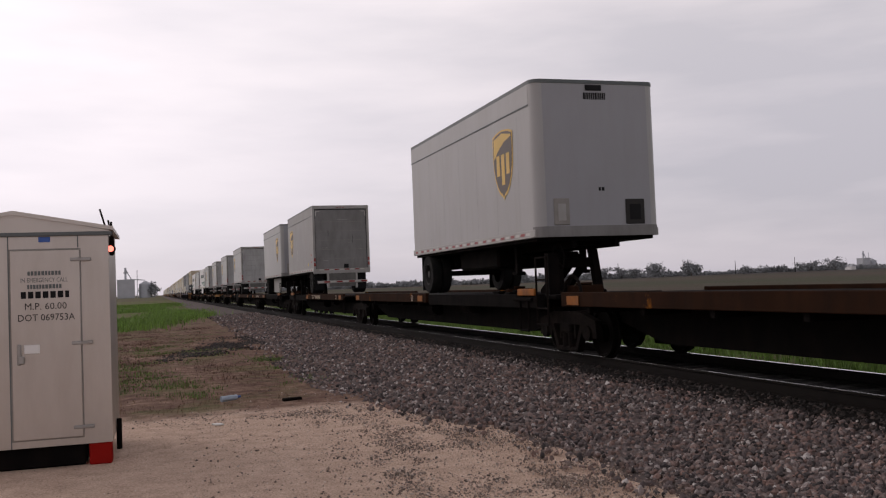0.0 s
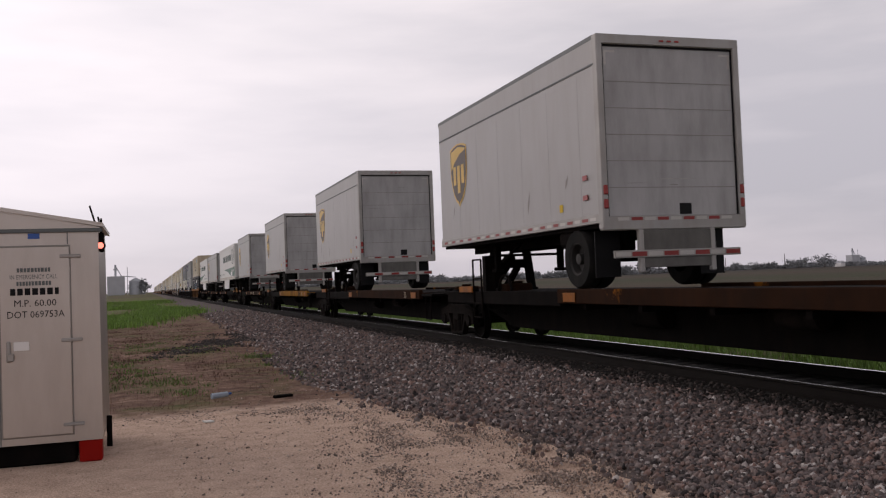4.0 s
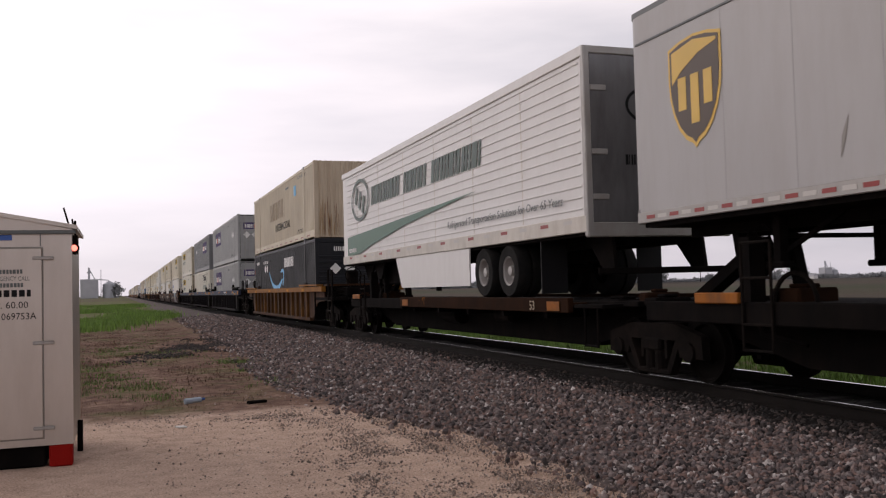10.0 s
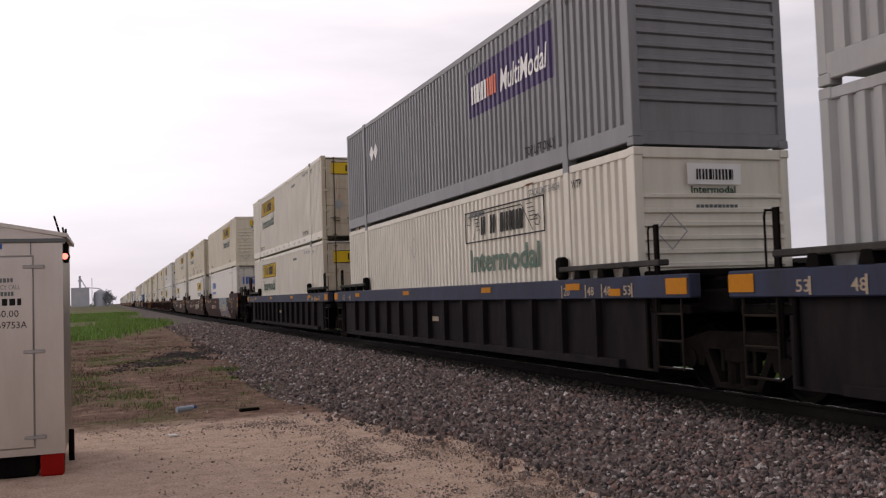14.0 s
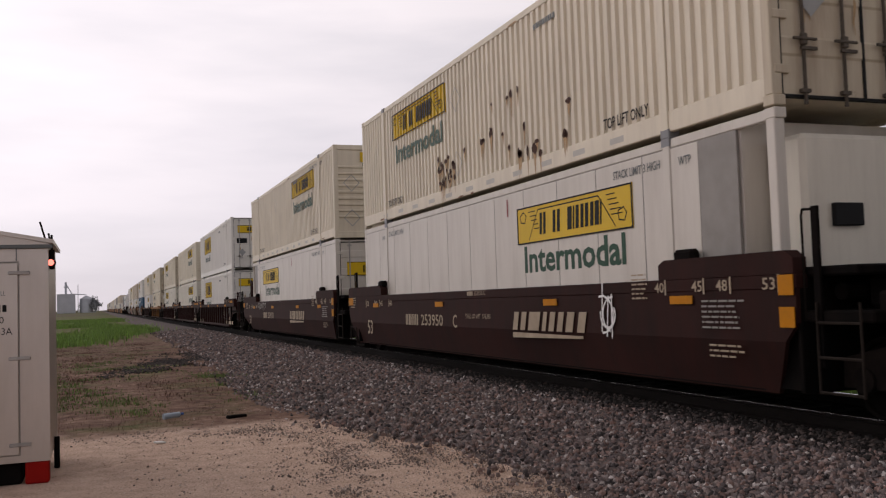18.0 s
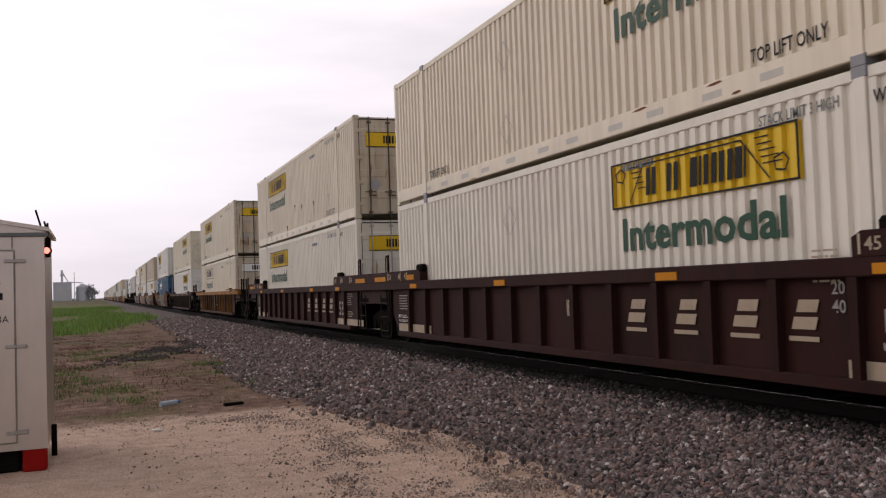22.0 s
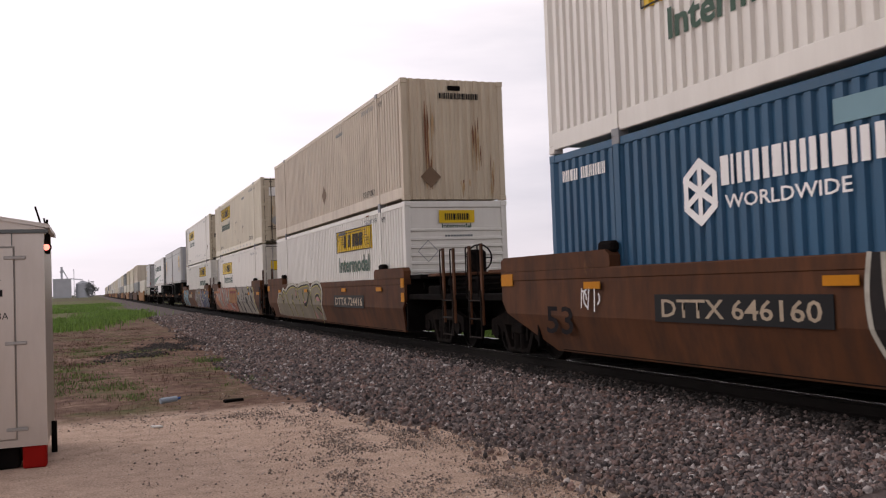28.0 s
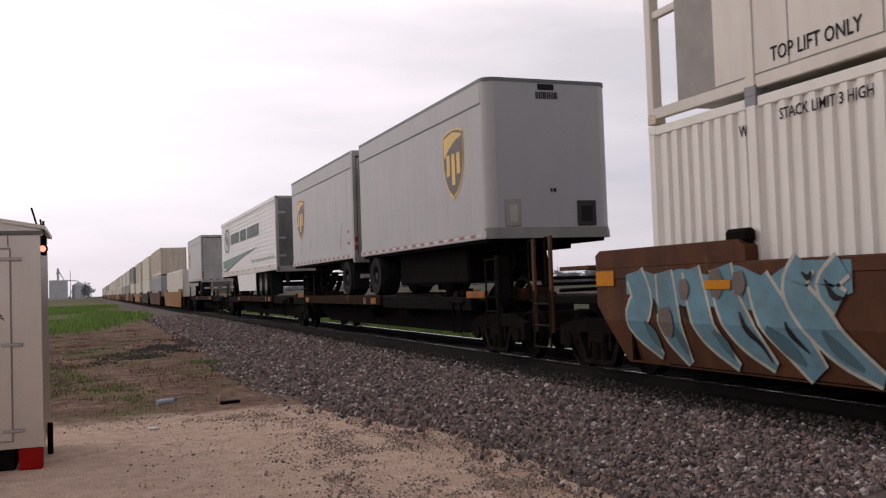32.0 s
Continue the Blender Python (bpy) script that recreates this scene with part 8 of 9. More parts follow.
weed_mat = material("reddish_weeds", (0.11, 0.055, 0.035), 0.85, 0, 0.25, 1.0, island=0.4)


tuft_mat = material("bright_tuft_blades", (0.115, 0.172, 0.04), 0.7, 0, 0.25, 1.0, island=0.4)
TUFTS = ((0.05, 18.1, 1.0), (2.71, 22.9, 1.4), (2.74, 17.5, 0.6), (-0.64, 17.8, 0.5), (0.62, 16.0, 0.3), (-0.3, 20.5, 0.6), (-0.2, 30.0, 1.6), (1.2, 27.0, 1.0), (-1.0, 24.0, 1.2))


def plant_grass():
    r = random.Random(8)
    tufts = [(x + r.gauss(0, 0.34) * k, y + r.gauss(0, 0.95) * k, r.uniform(0.35, 1.0)) for x, y, k in TUFTS for _ in range(int(19 * k))]
    tufts += [(r.uniform(-3.5, 2.4), 14.3 + 22 * r.random(), r.uniform(0.3, 0.7)) for _ in range(45)]
    blades("green_tufts", "bright green weeds in soft patches on bare dirt", tufts, tuft_mat, 3, (0.02, 0.10), 40, 0.24, 0.008)
    dry = [(r.uniform(-4, 2.6), 14 + 26 * r.random() ** 1.4) for _ in range(420)]
    blades("dry_grass", "matted dry grass and stalks on dirt", dry, dry_mat, 4, (0.01, 0.06), 60, 0.35, 0.004)
    weeds = [(r.uniform(-4, 2.2), 18 + 30 * r.random()) for _ in range(200)]
    blades("brown_weeds", "low reddish brown weeds", weeds, weed_mat, 5, (0.02, 0.09), 55, 0.45, 0.006)
    lawn = []
    while len(lawn) < 640:
        y = 46 + 120 * r.random() ** 1.4
        x = r.uniform(-14, min(2.9, -1.8 + (y - 46) * 0.17))
        if noise.noise(Vector((x * 0.16, y * 0.06, 4))) > -0.02:
            lawn.append((x, y, 1.4))
    blades("verge_grass", "rank green grass beside the track", lawn, lawn_mat, 6, (0.08, 0.40), 110, 0.7, 0.02)
    far = [(r.uniform(10.3, 13.2), r.uniform(4, 90), 1.2) for _ in range(420)]
    blades("far_verge_grass", "bright green grass beyond the rails", far, lawn_mat, 7, (0.06, 0.22), 80, 0.7, 0.012)


plant_grass()


def litter():
    bottle = thing("plastic_bottle", "crushed pale plastic bottle lying on the dirt", "bottle", at=pose(1.04, 14.7, 0.03, 0, 0, 20))
    part("bottle_body", Shape().rod((-0.16, 0, 0.03), (0.10, 0, 0.04), 0.045, 10, 0.04), material("pale_plastic", (0.35, 0.42, 0.5), 0.25), bottle, smooth=True)
    part("cap", Shape().rod((0.10, 0, 0.04), (0.16, 0, 0.045), 0.018, 8), royal, bottle)
    s = thing("wood_scrap", "dark scrap of tie wood on the ground", "scrap", at=pose(1.93, 14.3, 0.0, 0, 0, 15))
    part("scrap_body", Shape().cbox(-0.15, 0.15, -0.05, 0.05, 0, 0.05, 0.012), dark, s)
    p = thing("paper_scrap", "pale paper scrap on gravel", "litter", at=pose(0.69, 12.2, 0.01, 4, 5, 30))
    part("sheet", Shape().cbox(-0.07, 0.07, -0.04, 0.04, 0, 0.02, 0.006), white_vinyl, p)


litter()


# ---- signal hut ----
def signal_hut():
    skin = material("brushed_aluminium_panel", (0.52, 0.475, 0.435), 0.34, 0.8, 0.06, 1.0, DIRT, 0.2, 1.5, bump=0.05, bump_scale=6.0)
    edge = material("aluminium_trim", (0.55, 0.51, 0.47), 0.4, 0.4, 0.06, 2.0)
    x0, x1, y0, y1, zb, ze, za = -2.26, -0.475, 10.1, 11.75, 0.22, 2.44, 2.60
    xm = (x0 + x1) / 2
    h = thing("signal_hut", "grey aluminium railway signal hut with a locked door", "hut", at=pose(0, 0, 0))
    s = Shape()
    s.add([(x, y, z) for y in (y0, y1) for x, z in ((x0, zb), (x1, zb), (x1, ze), (xm, za - 0.04), (x0, ze))], [(0, 1, 2, 3, 4), (9, 8, 7, 6, 5), (0, 5, 6, 1), (1, 6, 7, 2), (2, 7, 8, 3), (3, 8, 9, 4), (4, 9, 5, 0)])
    part("wall", s, skin, h)
    r = Shape()
    for a, b in ((x0 - 0.05, xm), (x1 + 0.05, xm)):
        r.add([(a, y0 - 0.05, ze - 0.01), (b, y0 - 0.05, za), (b, y1 + 0.05, za), (a, y1 + 0.05, ze - 0.01), (a, y0 - 0.05, ze - 0.05), (b, y0 - 0.05, za - 0.04), (b, y1 + 0.05, za - 0.04), (a, y1 + 0.05, ze - 0.05)],
              [(0, 1, 2, 3), (7, 6, 5, 4), (0, 4, 5, 1), (1, 5, 6, 2), (2, 6, 7, 3), (3, 7, 4, 0)])
    part("roof", r, edge, h)
    part("gable", Shape().add([(x0 - 0.03, y0 - 0.03, ze - 0.06), (x1 + 0.03, y0 - 0.03, ze - 0.06), (xm, y0 - 0.03, za - 0.01), (x0 - 0.03, y0 - 0.002, ze - 0.06), (x1 + 0.03, y0 - 0.002, ze - 0.06), (xm, y0 - 0.002, za - 0.01)], [(0, 1, 2), (5, 4, 3), (0, 3, 4, 1), (1, 4, 5, 2), (2, 5, 3, 0)]), edge, h)
    part("eave_trim", Shape().cbox(x0 - 0.04, x1 + 0.04, y0 - 0.035, y0, ze - 0.10, ze - 0.06, 0.006), ffe_grey, h)
    dx0, dx1, dz0, dz1 = -1.405, -0.755, 0.30, 2.20
    d = part("door", Shape().cbox(dx0, dx1, y0 - 0.022, y0 + 0.01, dz0, dz1, 0.006), skin, h, "grey door with stencilled writing")
    part("door_gap", Shape().box(dx0 - 0.016, dx0 - 0.001, y0 - 0.004, y0 + 0.005, dz0, dz1).box(dx1 + 0.001, dx1 + 0.012, y0 - 0.004, y0 + 0.005, dz0, dz1).box(dx0 - 0.016, dx1 + 0.012, y0 - 0.004, y0 + 0.005, dz1 + 0.001, dz1 + 0.014).box(dx0 - 0.016, dx1 + 0.012, y0 - 0.004, y0 + 0.005, dz0 - 0.012, dz0 - 0.001), smear, h)
    for z in (2.08, 1.23, 0.38):
        part("hinge", Shape().cbox(dx1 - 0.09, dx1 + 0.11, y0 - 0.04, y0 - 0.02, z, z + 0.035, 0.006), alum, d)
    part("handle", Shape().cbox(dx0 + 0.05, dx0 + 0.09, y0 - 0.05, y0 - 0.02, 1.05, 1.26, 0.01).cbox(dx0 + 0.06, dx0 + 0.12, y0 - 0.06, y0 - 0.04, 1.06, 1.14, 0.01), alum, d, "dull metal latch with padlock")
    part("plate", Shape().cbox(dx0 + 0.115, dx0 + 0.26, y0 - 0.03, y0 - 0.02, 1.16, 1.25, 0.004), white_vinyl, d, "small white plate")
    part("vent_label", Shape().cbox(-1.14, -1.03, y0 - 0.012, y0, 2.28, 2.335, 0.003), royal, h)
    part("post_seam", Shape().box(-0.775, -0.765, y0 - 0.006, y0 + 0.004, dz1 + 0.02, ze - 0.1).box(-1.43, -1.42, y0 - 0.006, y0 + 0.004, zb, ze - 0.1), ffe_grey, h)
    yy = y0 - 0.025
    blocks(d, ffe_grey, on_end(-1.245, yy, 1.945), 0.31, 0.042, 10, 3, 0.35)
    part("lettering", lettering("IN EMERGENCY CALL", 0.045, ffe_grey, 0.44), black, d, at=on_end(-1.31, yy, 1.875))
    blocks(d, ffe_grey, on_end(-1.25, yy, 1.81), 0.32, 0.042, 11, 4, 0.35)
    blocks(d, black, on_end(-1.31, yy, 1.715), 0.45, 0.068, 7, 5, 0.4)
    part("lettering", lettering("M.P. 60.00", 0.068, black, 0.39), black, d, at=on_end(-1.275, yy, 1.60))
    part("lettering", lettering("DOT 069753A", 0.068, black, 0.53), black, d, at=on_end(-1.34, yy, 1.487))
    part("skid", Shape().cbox(x0 + 0.03, x1 - 0.26, y0 + 0.06, y1 - 0.06, 0.0, zb, 0.02), dark, h, "black base skid")
    part("corner_foot", Shape().cbox(x1 - 0.23, x1 - 0.01, y0 + 0.0, y0 + 0.22, 0.0, zb, 0.015), material("red_paint", (0.27, 0.008, 0.005), 0.7, 0, 0.12, 3.0, spec=0.1), h, "red painted corner foot")
    part("conduit", Shape().rod((x1 + 0.025, y0 + 0.9, 0), (x1 + 0.025, y0 + 0.9, 0.34), 0.03, 8), dark, h)
    part("cable", Shape().rod((x1 + 0.02, y0 + 0.3, ze - 0.3), (x1 + 0.02, y0 + 0.3, ze + 0.06), 0.012, 6), dark, h)
    part("aerial", Shape().rod((x1 - 0.03, y0 + 0.05, ze), (x1 - 0.075, y0 + 0.0, ze + 0.17), 0.010, 6), steel, h)
    part("aerial", Shape().rod((x1 + 0.03, y0 + 0.2, ze - 0.14), (x1 - 0.005, y0 + 0.2, ze + 0.07), 0.010, 6), steel, h)
    part("junction_box", Shape().cbox(x1, x1 + 0.05, y0 + 0.16, y0 + 0.24, ze - 0.3, ze - 0.1, 0.006), steel, h)
    lamp = part("lamp", Shape().rod((x1 + 0.02, y0 + 0.1, 2.2), (x1 + 0.02, y0 + 0.04, 2.2), 0.05, 12), steel, h, "small signal lamp")
    part("lens", Shape().rod((x1 + 0.02, y0 + 0.045, 2.2), (x1 + 0.02, y0 + 0.028, 2.2), 0.032, 12), material("lit_red_lens", (1.0, 0.22, 0.16), 0.3, glow=2.2), lamp, "lit red lens")
    return h


signal_hut()


# ---- distance ----
def leaf_cloud(rs, centre, radii, n, size):
    """Small leaf triangles in an uneven cloud of clumps."""
    k = max(4, n // 45)
    c = rs.normal(0, 0.42, (k, 3))
    c = c[rs.randint(0, k, n)] + rs.normal(0, 0.2, (n, 3))
    p = np.asarray(centre) + c * np.asarray(radii)
    d = rs.normal(0, 1, (n, 3, 3)) * size
    return (p[:, None] + d).reshape(-1, 3)


# foliage colour is paled and greyed to put distance haze into it
tree_haze = material("hazed_foliage", (0.25, 0.26, 0.27), 0.95, 0, 0.2, 0.05, island=0.15)
bark = material("grey_bark", (0.12, 0.10, 0.08), 0.9, 0, 0.2, 1.0)


def place_at(az, dist):
    return dist * math.sin(radians(az)), dist * math.cos(radians(az))


def woods():
    rs = np.random.RandomState(3)
    v = []
    az = 4.0
    while az < 75:
        k = 0.5 + 0.5 * math.sin(az * 0.9) * math.sin(az * 0.37 + 1)
        dist = 1150 + 250 * math.sin(az * 0.21)
        x, y = place_at(az, dist)
        h = (3.0 + 5 * k) * rs.uniform(0.7, 1.2)
        v.append(leaf_cloud(rs, (x, y, h * 0.42), (11, 11, h * 0.55), 330, 1.3))
        az += 0.36
    v = np.concatenate(v)
    v[:, 2] = np.maximum(v[:, 2], 0)
    tagged(new("far_woods", bulk_mesh("far_woods", v, np.arange(len(v)).reshape(-1, 3), tree_haze)), "low treeline along the horizon, greyed for haze", "woods", kind="stuff")


woods()


def far_tree(az, dist, h, w, seed):
    rs = np.random.RandomState(seed)
    x, y = place_at(az, dist)
    t = thing("far_tree", "lone leafy tree in the flat fields", "tree", "field trees", pose(x, y, 0))
    part("trunk", Shape().rod((0, 0, 0), (0.2, 0, h * 0.4), h * 0.05, 8, h * 0.03).rod((0.2, 0, h * 0.38), (w * 0.3, 0, h * 0.7), h * 0.025, 6, 0.05).rod((0.2, 0, h * 0.35), (-w * 0.3, 0, h * 0.72), h * 0.025, 6, 0.05), bark, t)
    v = leaf_cloud(rs, (0, 0, h * 0.64), (w * 0.75, w * 0.75, h * 0.52), 900, h * 0.075)
    part("crown", bulk_mesh("crown", v, np.arange(len(v)).reshape(-1, 3), tree_haze), tree_haze, t)


for i, (a, d, h, w) in enumerate(((30.2, 900, 12, 10), (32.3, 900, 11.5, 12), (28.2, 980, 10, 13), (29.0, 980, 9, 9), (26.9, 980, 10, 14), (40.3, 1050, 10, 18), (38.9, 1050, 9, 16), (-0.35, 800, 9.5, 9), (-0.75, 820, 6.5, 6), (35.5, 1000, 7, 9), (36.5, 1000, 6, 9))):
    far_tree(a, d, h, w, i)

# both far building colours are lightened and blued for the haze
galv = material("hazed_galvanised_bin", (0.44, 0.455, 0.49), 0.5, 0.3, 0.08, 0.3)
concrete = material("hazed_concrete", (0.46, 0.465, 0.49), 0.8, 0, 0.08, 0.2)


def grain_bins(az, dist, k, mirror=1):
    x, y = place_at(az, dist)
    t = thing("grain_elevator", "grain bins with a leg tower on the horizon, paled for haze", "grain elevator", at=pose(x, y, 0))
    part("square_bin", Shape().cbox(-7 * k, 6.5 * k, -6, 6, 0, 15.5 * k, 0.3), concrete, t)
    b = Shape().rod((mirror * 15 * k, 0, 0), (mirror * 15 * k, 0, 11.2 * k), 5.2 * k, 20).rod((mirror * 15 * k, 0, 11.2 * k), (mirror * 15 * k, 0, 13.8 * k), 5.4 * k, 20, 0.6 * k)
    part("round_bin", b, galv, t, smooth=True)
    part("leg_tower", Shape().beam((-0.5, 0, 15 * k), (-0.5, 0, 25 * k), 1.6 * k, 1.6 * k).beam((-0.5, 0, 24 * k), (4 * k, 0, 15.5 * k), 0.7 * k, 0.7 * k).beam((-2, 0, 21 * k), (1.4, 0, 21 * k), 1.2, 1.2), galv, t)
    part("conveyor", Shape().beam((6 * k, 0, 15.3 * k), (mirror * 15 * k, 0, 14.4 * k), 0.7 * k, 0.7 * k).beam((8.6 * k, 0, 0), (8.6 * k, 0, 23 * k), 0.5 * k, 0.5 * k), galv, t)


grain_bins(-1.75, 800, 1.0)
grain_bins(41.8, 1350, 0.95)


def mast(az, dist, h):
    x, y = place_at(az, dist)
    t = thing("radio_mast", "thin lattice mast on the horizon", "mast", "masts", pose(x, y, 0))
    part("lattice", Shape().rod((0, 0, 0), (0, 0, h), 0.5, 5, 0.25), steel, t)


mast(34.85, 1100, 15)
mast(38.15, 1100, 17)
mast(28.0, 1100, 18)
mast(26.4, 1100, 18)


def farmstead():
    x, y = place_at(41.1, 1200)
    t = thing("white_barn", "small white barn among far trees", "barn", at=pose(x, y, 0, 0, 0, 20))
    part("wall", Shape().box(-5, 5, -4, 4, 0, 4), white_vinyl, t)
    part("roof", Shape().add([(-5.3, -4.3, 4), (5.3, -4.3, 4), (5.3, 4.3, 4), (-5.3, 4.3, 4), (0, -4.3, 7), (0, 4.3, 7)], [(0, 4, 5, 3), (1, 2, 5, 4), (0, 1, 4), (2, 3, 5), (0, 3, 2, 1)]), concrete, t)


farmstead()


# ---- the train ----
def train():
    sc = lambda n, f, deck, hit, last=False, lab="black spine car with a rusty yellow wheel platform": spine_car(n, f, deck, hit, lab, (True, last))
    sc(-2.7, 15.2, (5.7, 14.5), ())
    sc(15.2, 33.0, (22.9, 31.75), (17.15,))
    sc(33.0, 49.5, (34.1, 43.0), (48.7,), True)
    sc(52.75, 69.2, (60.3, 68.5), (54.3,))
    sc(69.2, 87.0, (71.6, 80.4), (86.2,))
    sc(87.0, 104.7, (88.8, 97.6), (103.3,))
    h = sc(104.7, 121.6, (106.3, 115.1), (121.0,))
    part("graffiti", Shape().add([(0, 0, 0), (0.1, 0.42, 0), (0.75, 0.3, 0), (1.15, 0.02, 0)], [(0, 3, 2, 1)]), pink, h, "pink sprayed patch", on_side(-0.506, 10.9, 0.36))
    sc(121.6, 138.4, (123.7, 132.6), (138.2,), True)
    sc(142.4, 159.6, (150.1, 157.2), (143.5,))
    sc(159.6, 176.9, (161.2, 169.9), (175.9,))
    sc(176.9, 193.8, (178.7, 187.9), (193.6,), True)
    nose_lab, door_lab = "pale grey parcel trailer, rounded nose towards the road", "pale grey parcel trailer, roll-up door towards the road"
    pup_trailer(15.8, "nose", nose_lab, L=8.65, seed=1)
    pup_trailer(41.5, "doors", "grimy grey parcel trailer, scuffed roll-up door towards the road", seed=2, paint=ups_dirty)
    pup_trailer(52.9, "nose", "pale grey parcel trailer with side skirts, nose towards the road", L=8.65, skirt=True, seed=3)
    pup_trailer(78.95, "doors", door_lab, seed=4)
    pup_trailer(96.1, "doors", door_lab, seed=5)
    pup_trailer(113.7, "doors", door_lab, seed=6)
    pup_trailer(131.1, "doors", door_lab, seed=7)
    reefer_trailer(142.55, "nose", "white refrigerated trailer with a dark green wedge, cooling unit foremost", 16.5)
    pup_trailer(163.1, "doors", "long pale grey parcel trailer with twin axles", L=13.8, axles=2, box_h=2.93, seed=8)
    reefer_trailer(178.24, "doors", "white refrigerated trailer with a dark green wedge, rear doors foremost", 16.51)

    C = container
    # S1
    well_car(199.3, ttx_rust, "ribbed", "weathered yellow well car, rust on its ribs", 1.7, 1.9, ttx_yellow, ribs_paint=rib_yellow, marks=(("DTTX 659976", 7.86, 1.36, 0.8, 0.09),))
    c = C(199.3, 0, navy, "black-blue corrugated container with a light blue smile mark", "nose", end_paint=navy, simple=True)
    sm = part("smile", smile_band(), sky_blue, c, "light blue smile stripe", on_side(SX, 11.23, 0))
    part("smile_tip", tapered(rounded([(3.3, 1.80, 0.07), (3.6, 1.87, 0.12), (3.95, 1.87, 0.15), (4.1, 1.80, 0.17), (4.12, 1.64, 0.17), (4.02, 1.41, 0.16), (3.87, 1.20, 0.13)])), sky_blue, sm)
    blocks(c, white_vinyl, on_side(SX, 6.85, 2.0), 2.2, 0.40, 5, 3, 0.2)
    part("lettering", lettering("STACK LIMIT 3 HIGH", 0.13, white_vinyl, 1.6), white_vinyl, c, at=on_side(SX - 0.002, 13.2, 2.32))
    blocks(c, white_vinyl, on_side(SX - 0.002, 15.45, 2.34), 0.9, 0.14, 5, 3, 0.3)
    blocks(c, white_vinyl, on_end(-0.6, -0.012, 2.4), 0.95, 0.17, 6, 3, 0.3)
    for x in (-0.55, 0.0):
        diamond(c, on_end(x, -0.014, 1.75), 0.3)
    for y in (12.56, 11.9):
        diamond(c, on_side(SX, y, 2.07), 0.3)
    c = C(199.3, 1, tan, "tan corrugated container with faded lettering and rust streaks", "blank", end_paint=tan_end, blots=16)
    blocks(c, pale_stripe, on_side(SX, 10.6, 1.35), 3.6, 0.8, 5, 9, 0.4)
    part("lettering", lettering("INTERMODAL", 0.33, black, 3.9, 0.1), black, c, at=on_side(SX, 9.12, 0.78))
    part("label_patch", panel(0.5, 0.42), sky_blue, c, "light blue label", on_side(SX, 4.2, 1.95))
    part("label_patch", panel(0.5, 0.42), sky_blue, c, "light blue label", on_end(0.55, -0.002, 1.75))
    for k, (x, top) in enumerate(((-0.9, 1.5), (-0.6, 1.3), (0.5, 1.7), (0.75, 2.4), (0.12, 0.9), (1.0, 2.2))):
        rust_streaks(c, x, 0.06, top, k, 11, 0.22)
    for i in range(24):
        part("tape", shared(("tape", 1, "c"), red_tape, lambda: panel(0.21, 0.05, 0.003)), red_tape, c, at=on_side(-HW - 0.012, 1.5 + i // 2 * 1.265 - i % 2 * 0.32, 0.12))
    # blue three-unit car
    for i, s0 in enumerate((223.1, 242.8, 262.7)):
        w = well_car(s0, car_black, "ribbed", "three-unit well car, dull blue top chord over sooty ribs", 1.7 if i == 0 else 1.72, 1.9 if i == 2 else None, car_blue, group="blue well car units", square=True, marks=(("marks", 8.4, 0.75, 0.4, 0.1),))
        if i == 0:
            tag(w, 6.68, 1.24, 1.55, 0.22, white_vinyl, 23)
    fx = "grey corrugated container with a purple sign"
    for lv, pt in ((0, lgrey), (1, lgrey)):
        c = C(223.1, lv, pt, "light " + fx, "doors", sign="purple", seed=lv)
        for y in (3.0, 2.4):
            diamond(c, on_side(SX, y, 1.75), 0.3)
        b = part("end_sign", Shape().box(-0.95, 0.95, 0.0, 0.008, 1.95, 2.35), purple, c, "purple end sign")
        blocks(b, white_vinyl, on_end(-0.85, -0.003, 2.03), 0.5, 0.22, 3, 2, 0.15)
        blocks(b, orange, on_end(-0.32, -0.003, 2.03), 0.28, 0.22, 2, 2, 0.15)
        for x in (-0.75, -0.25):
            diamond(c, on_end(x, -0.01, 1.6), 0.3)
    c = C(242.8, 0, whiteb, "cream container with an outlined sign and green lettering", "nose", sign="outline")
    end_hunt(c, False)
    c = C(242.8, 1, dgrey, "dark " + fx, "nose", sign="purple", seed=3)
    for x in (-0.75, -0.15):
        diamond(c, on_end(x, -0.012, 2.45), 0.34)
    for y in (13.4, 13.0):
        diamond(c, on_side(SX, y, 1.95), 0.3)
    hl = "cream corrugated container with a yellow sign and green lettering"
    for lv in (0, 1):
        c = C(262.7, lv, whiteb, hl, "doors", sign="hunt", rough=True, seed=lv)
        door_hunt(c, 2.25 if lv else 2.1)
    # brown smooth three-unit car
    for i, s0 in enumerate((286.2, 305.9, 325.4)):
        w = well_car(s0, bnsf_brown, "smooth", "three-unit well car, smooth oxide brown sides", 1.7 if i == 0 else 1.72, 1.9 if i == 2 else None, group="brown well car units", far_ext=1.8 if i == 2 else 1.15, near_ext=1.95 if i == 0 else 0.40, marks=(("53", 16.0 if i == 2 else 15.4, 0.52, 0.6, 0.36), ("swoosh", 6.39, 0.80, 2.85, 0.30),))
        blocks(w, pale_stripe, on_side(-1.506, 12.19, 0.80), 0.85, 0.24, 4, 8, 0.25)
        part("lettering", lettering("253950", 0.24, pale_stripe, 1.35), pale_stripe, w, at=on_side(-1.506, 11.14, 0.80))
        if i == 0:
            blue_lilac_piece(w)
        if i == 1:
            tag(w, 3.45, 0.62, 0.4, 0.9, white_vinyl, 5)
            part("lettering", lettering("C", 0.26, pale_stripe), pale_stripe, w, at=on_side(-1.506, 9.22, 0.78))
            part("lettering", lettering("WELL LD LMT  118,300", 0.10, pale_stripe, 1.2), pale_stripe, w, at=on_side(-1.506, 8.54, 0.96))
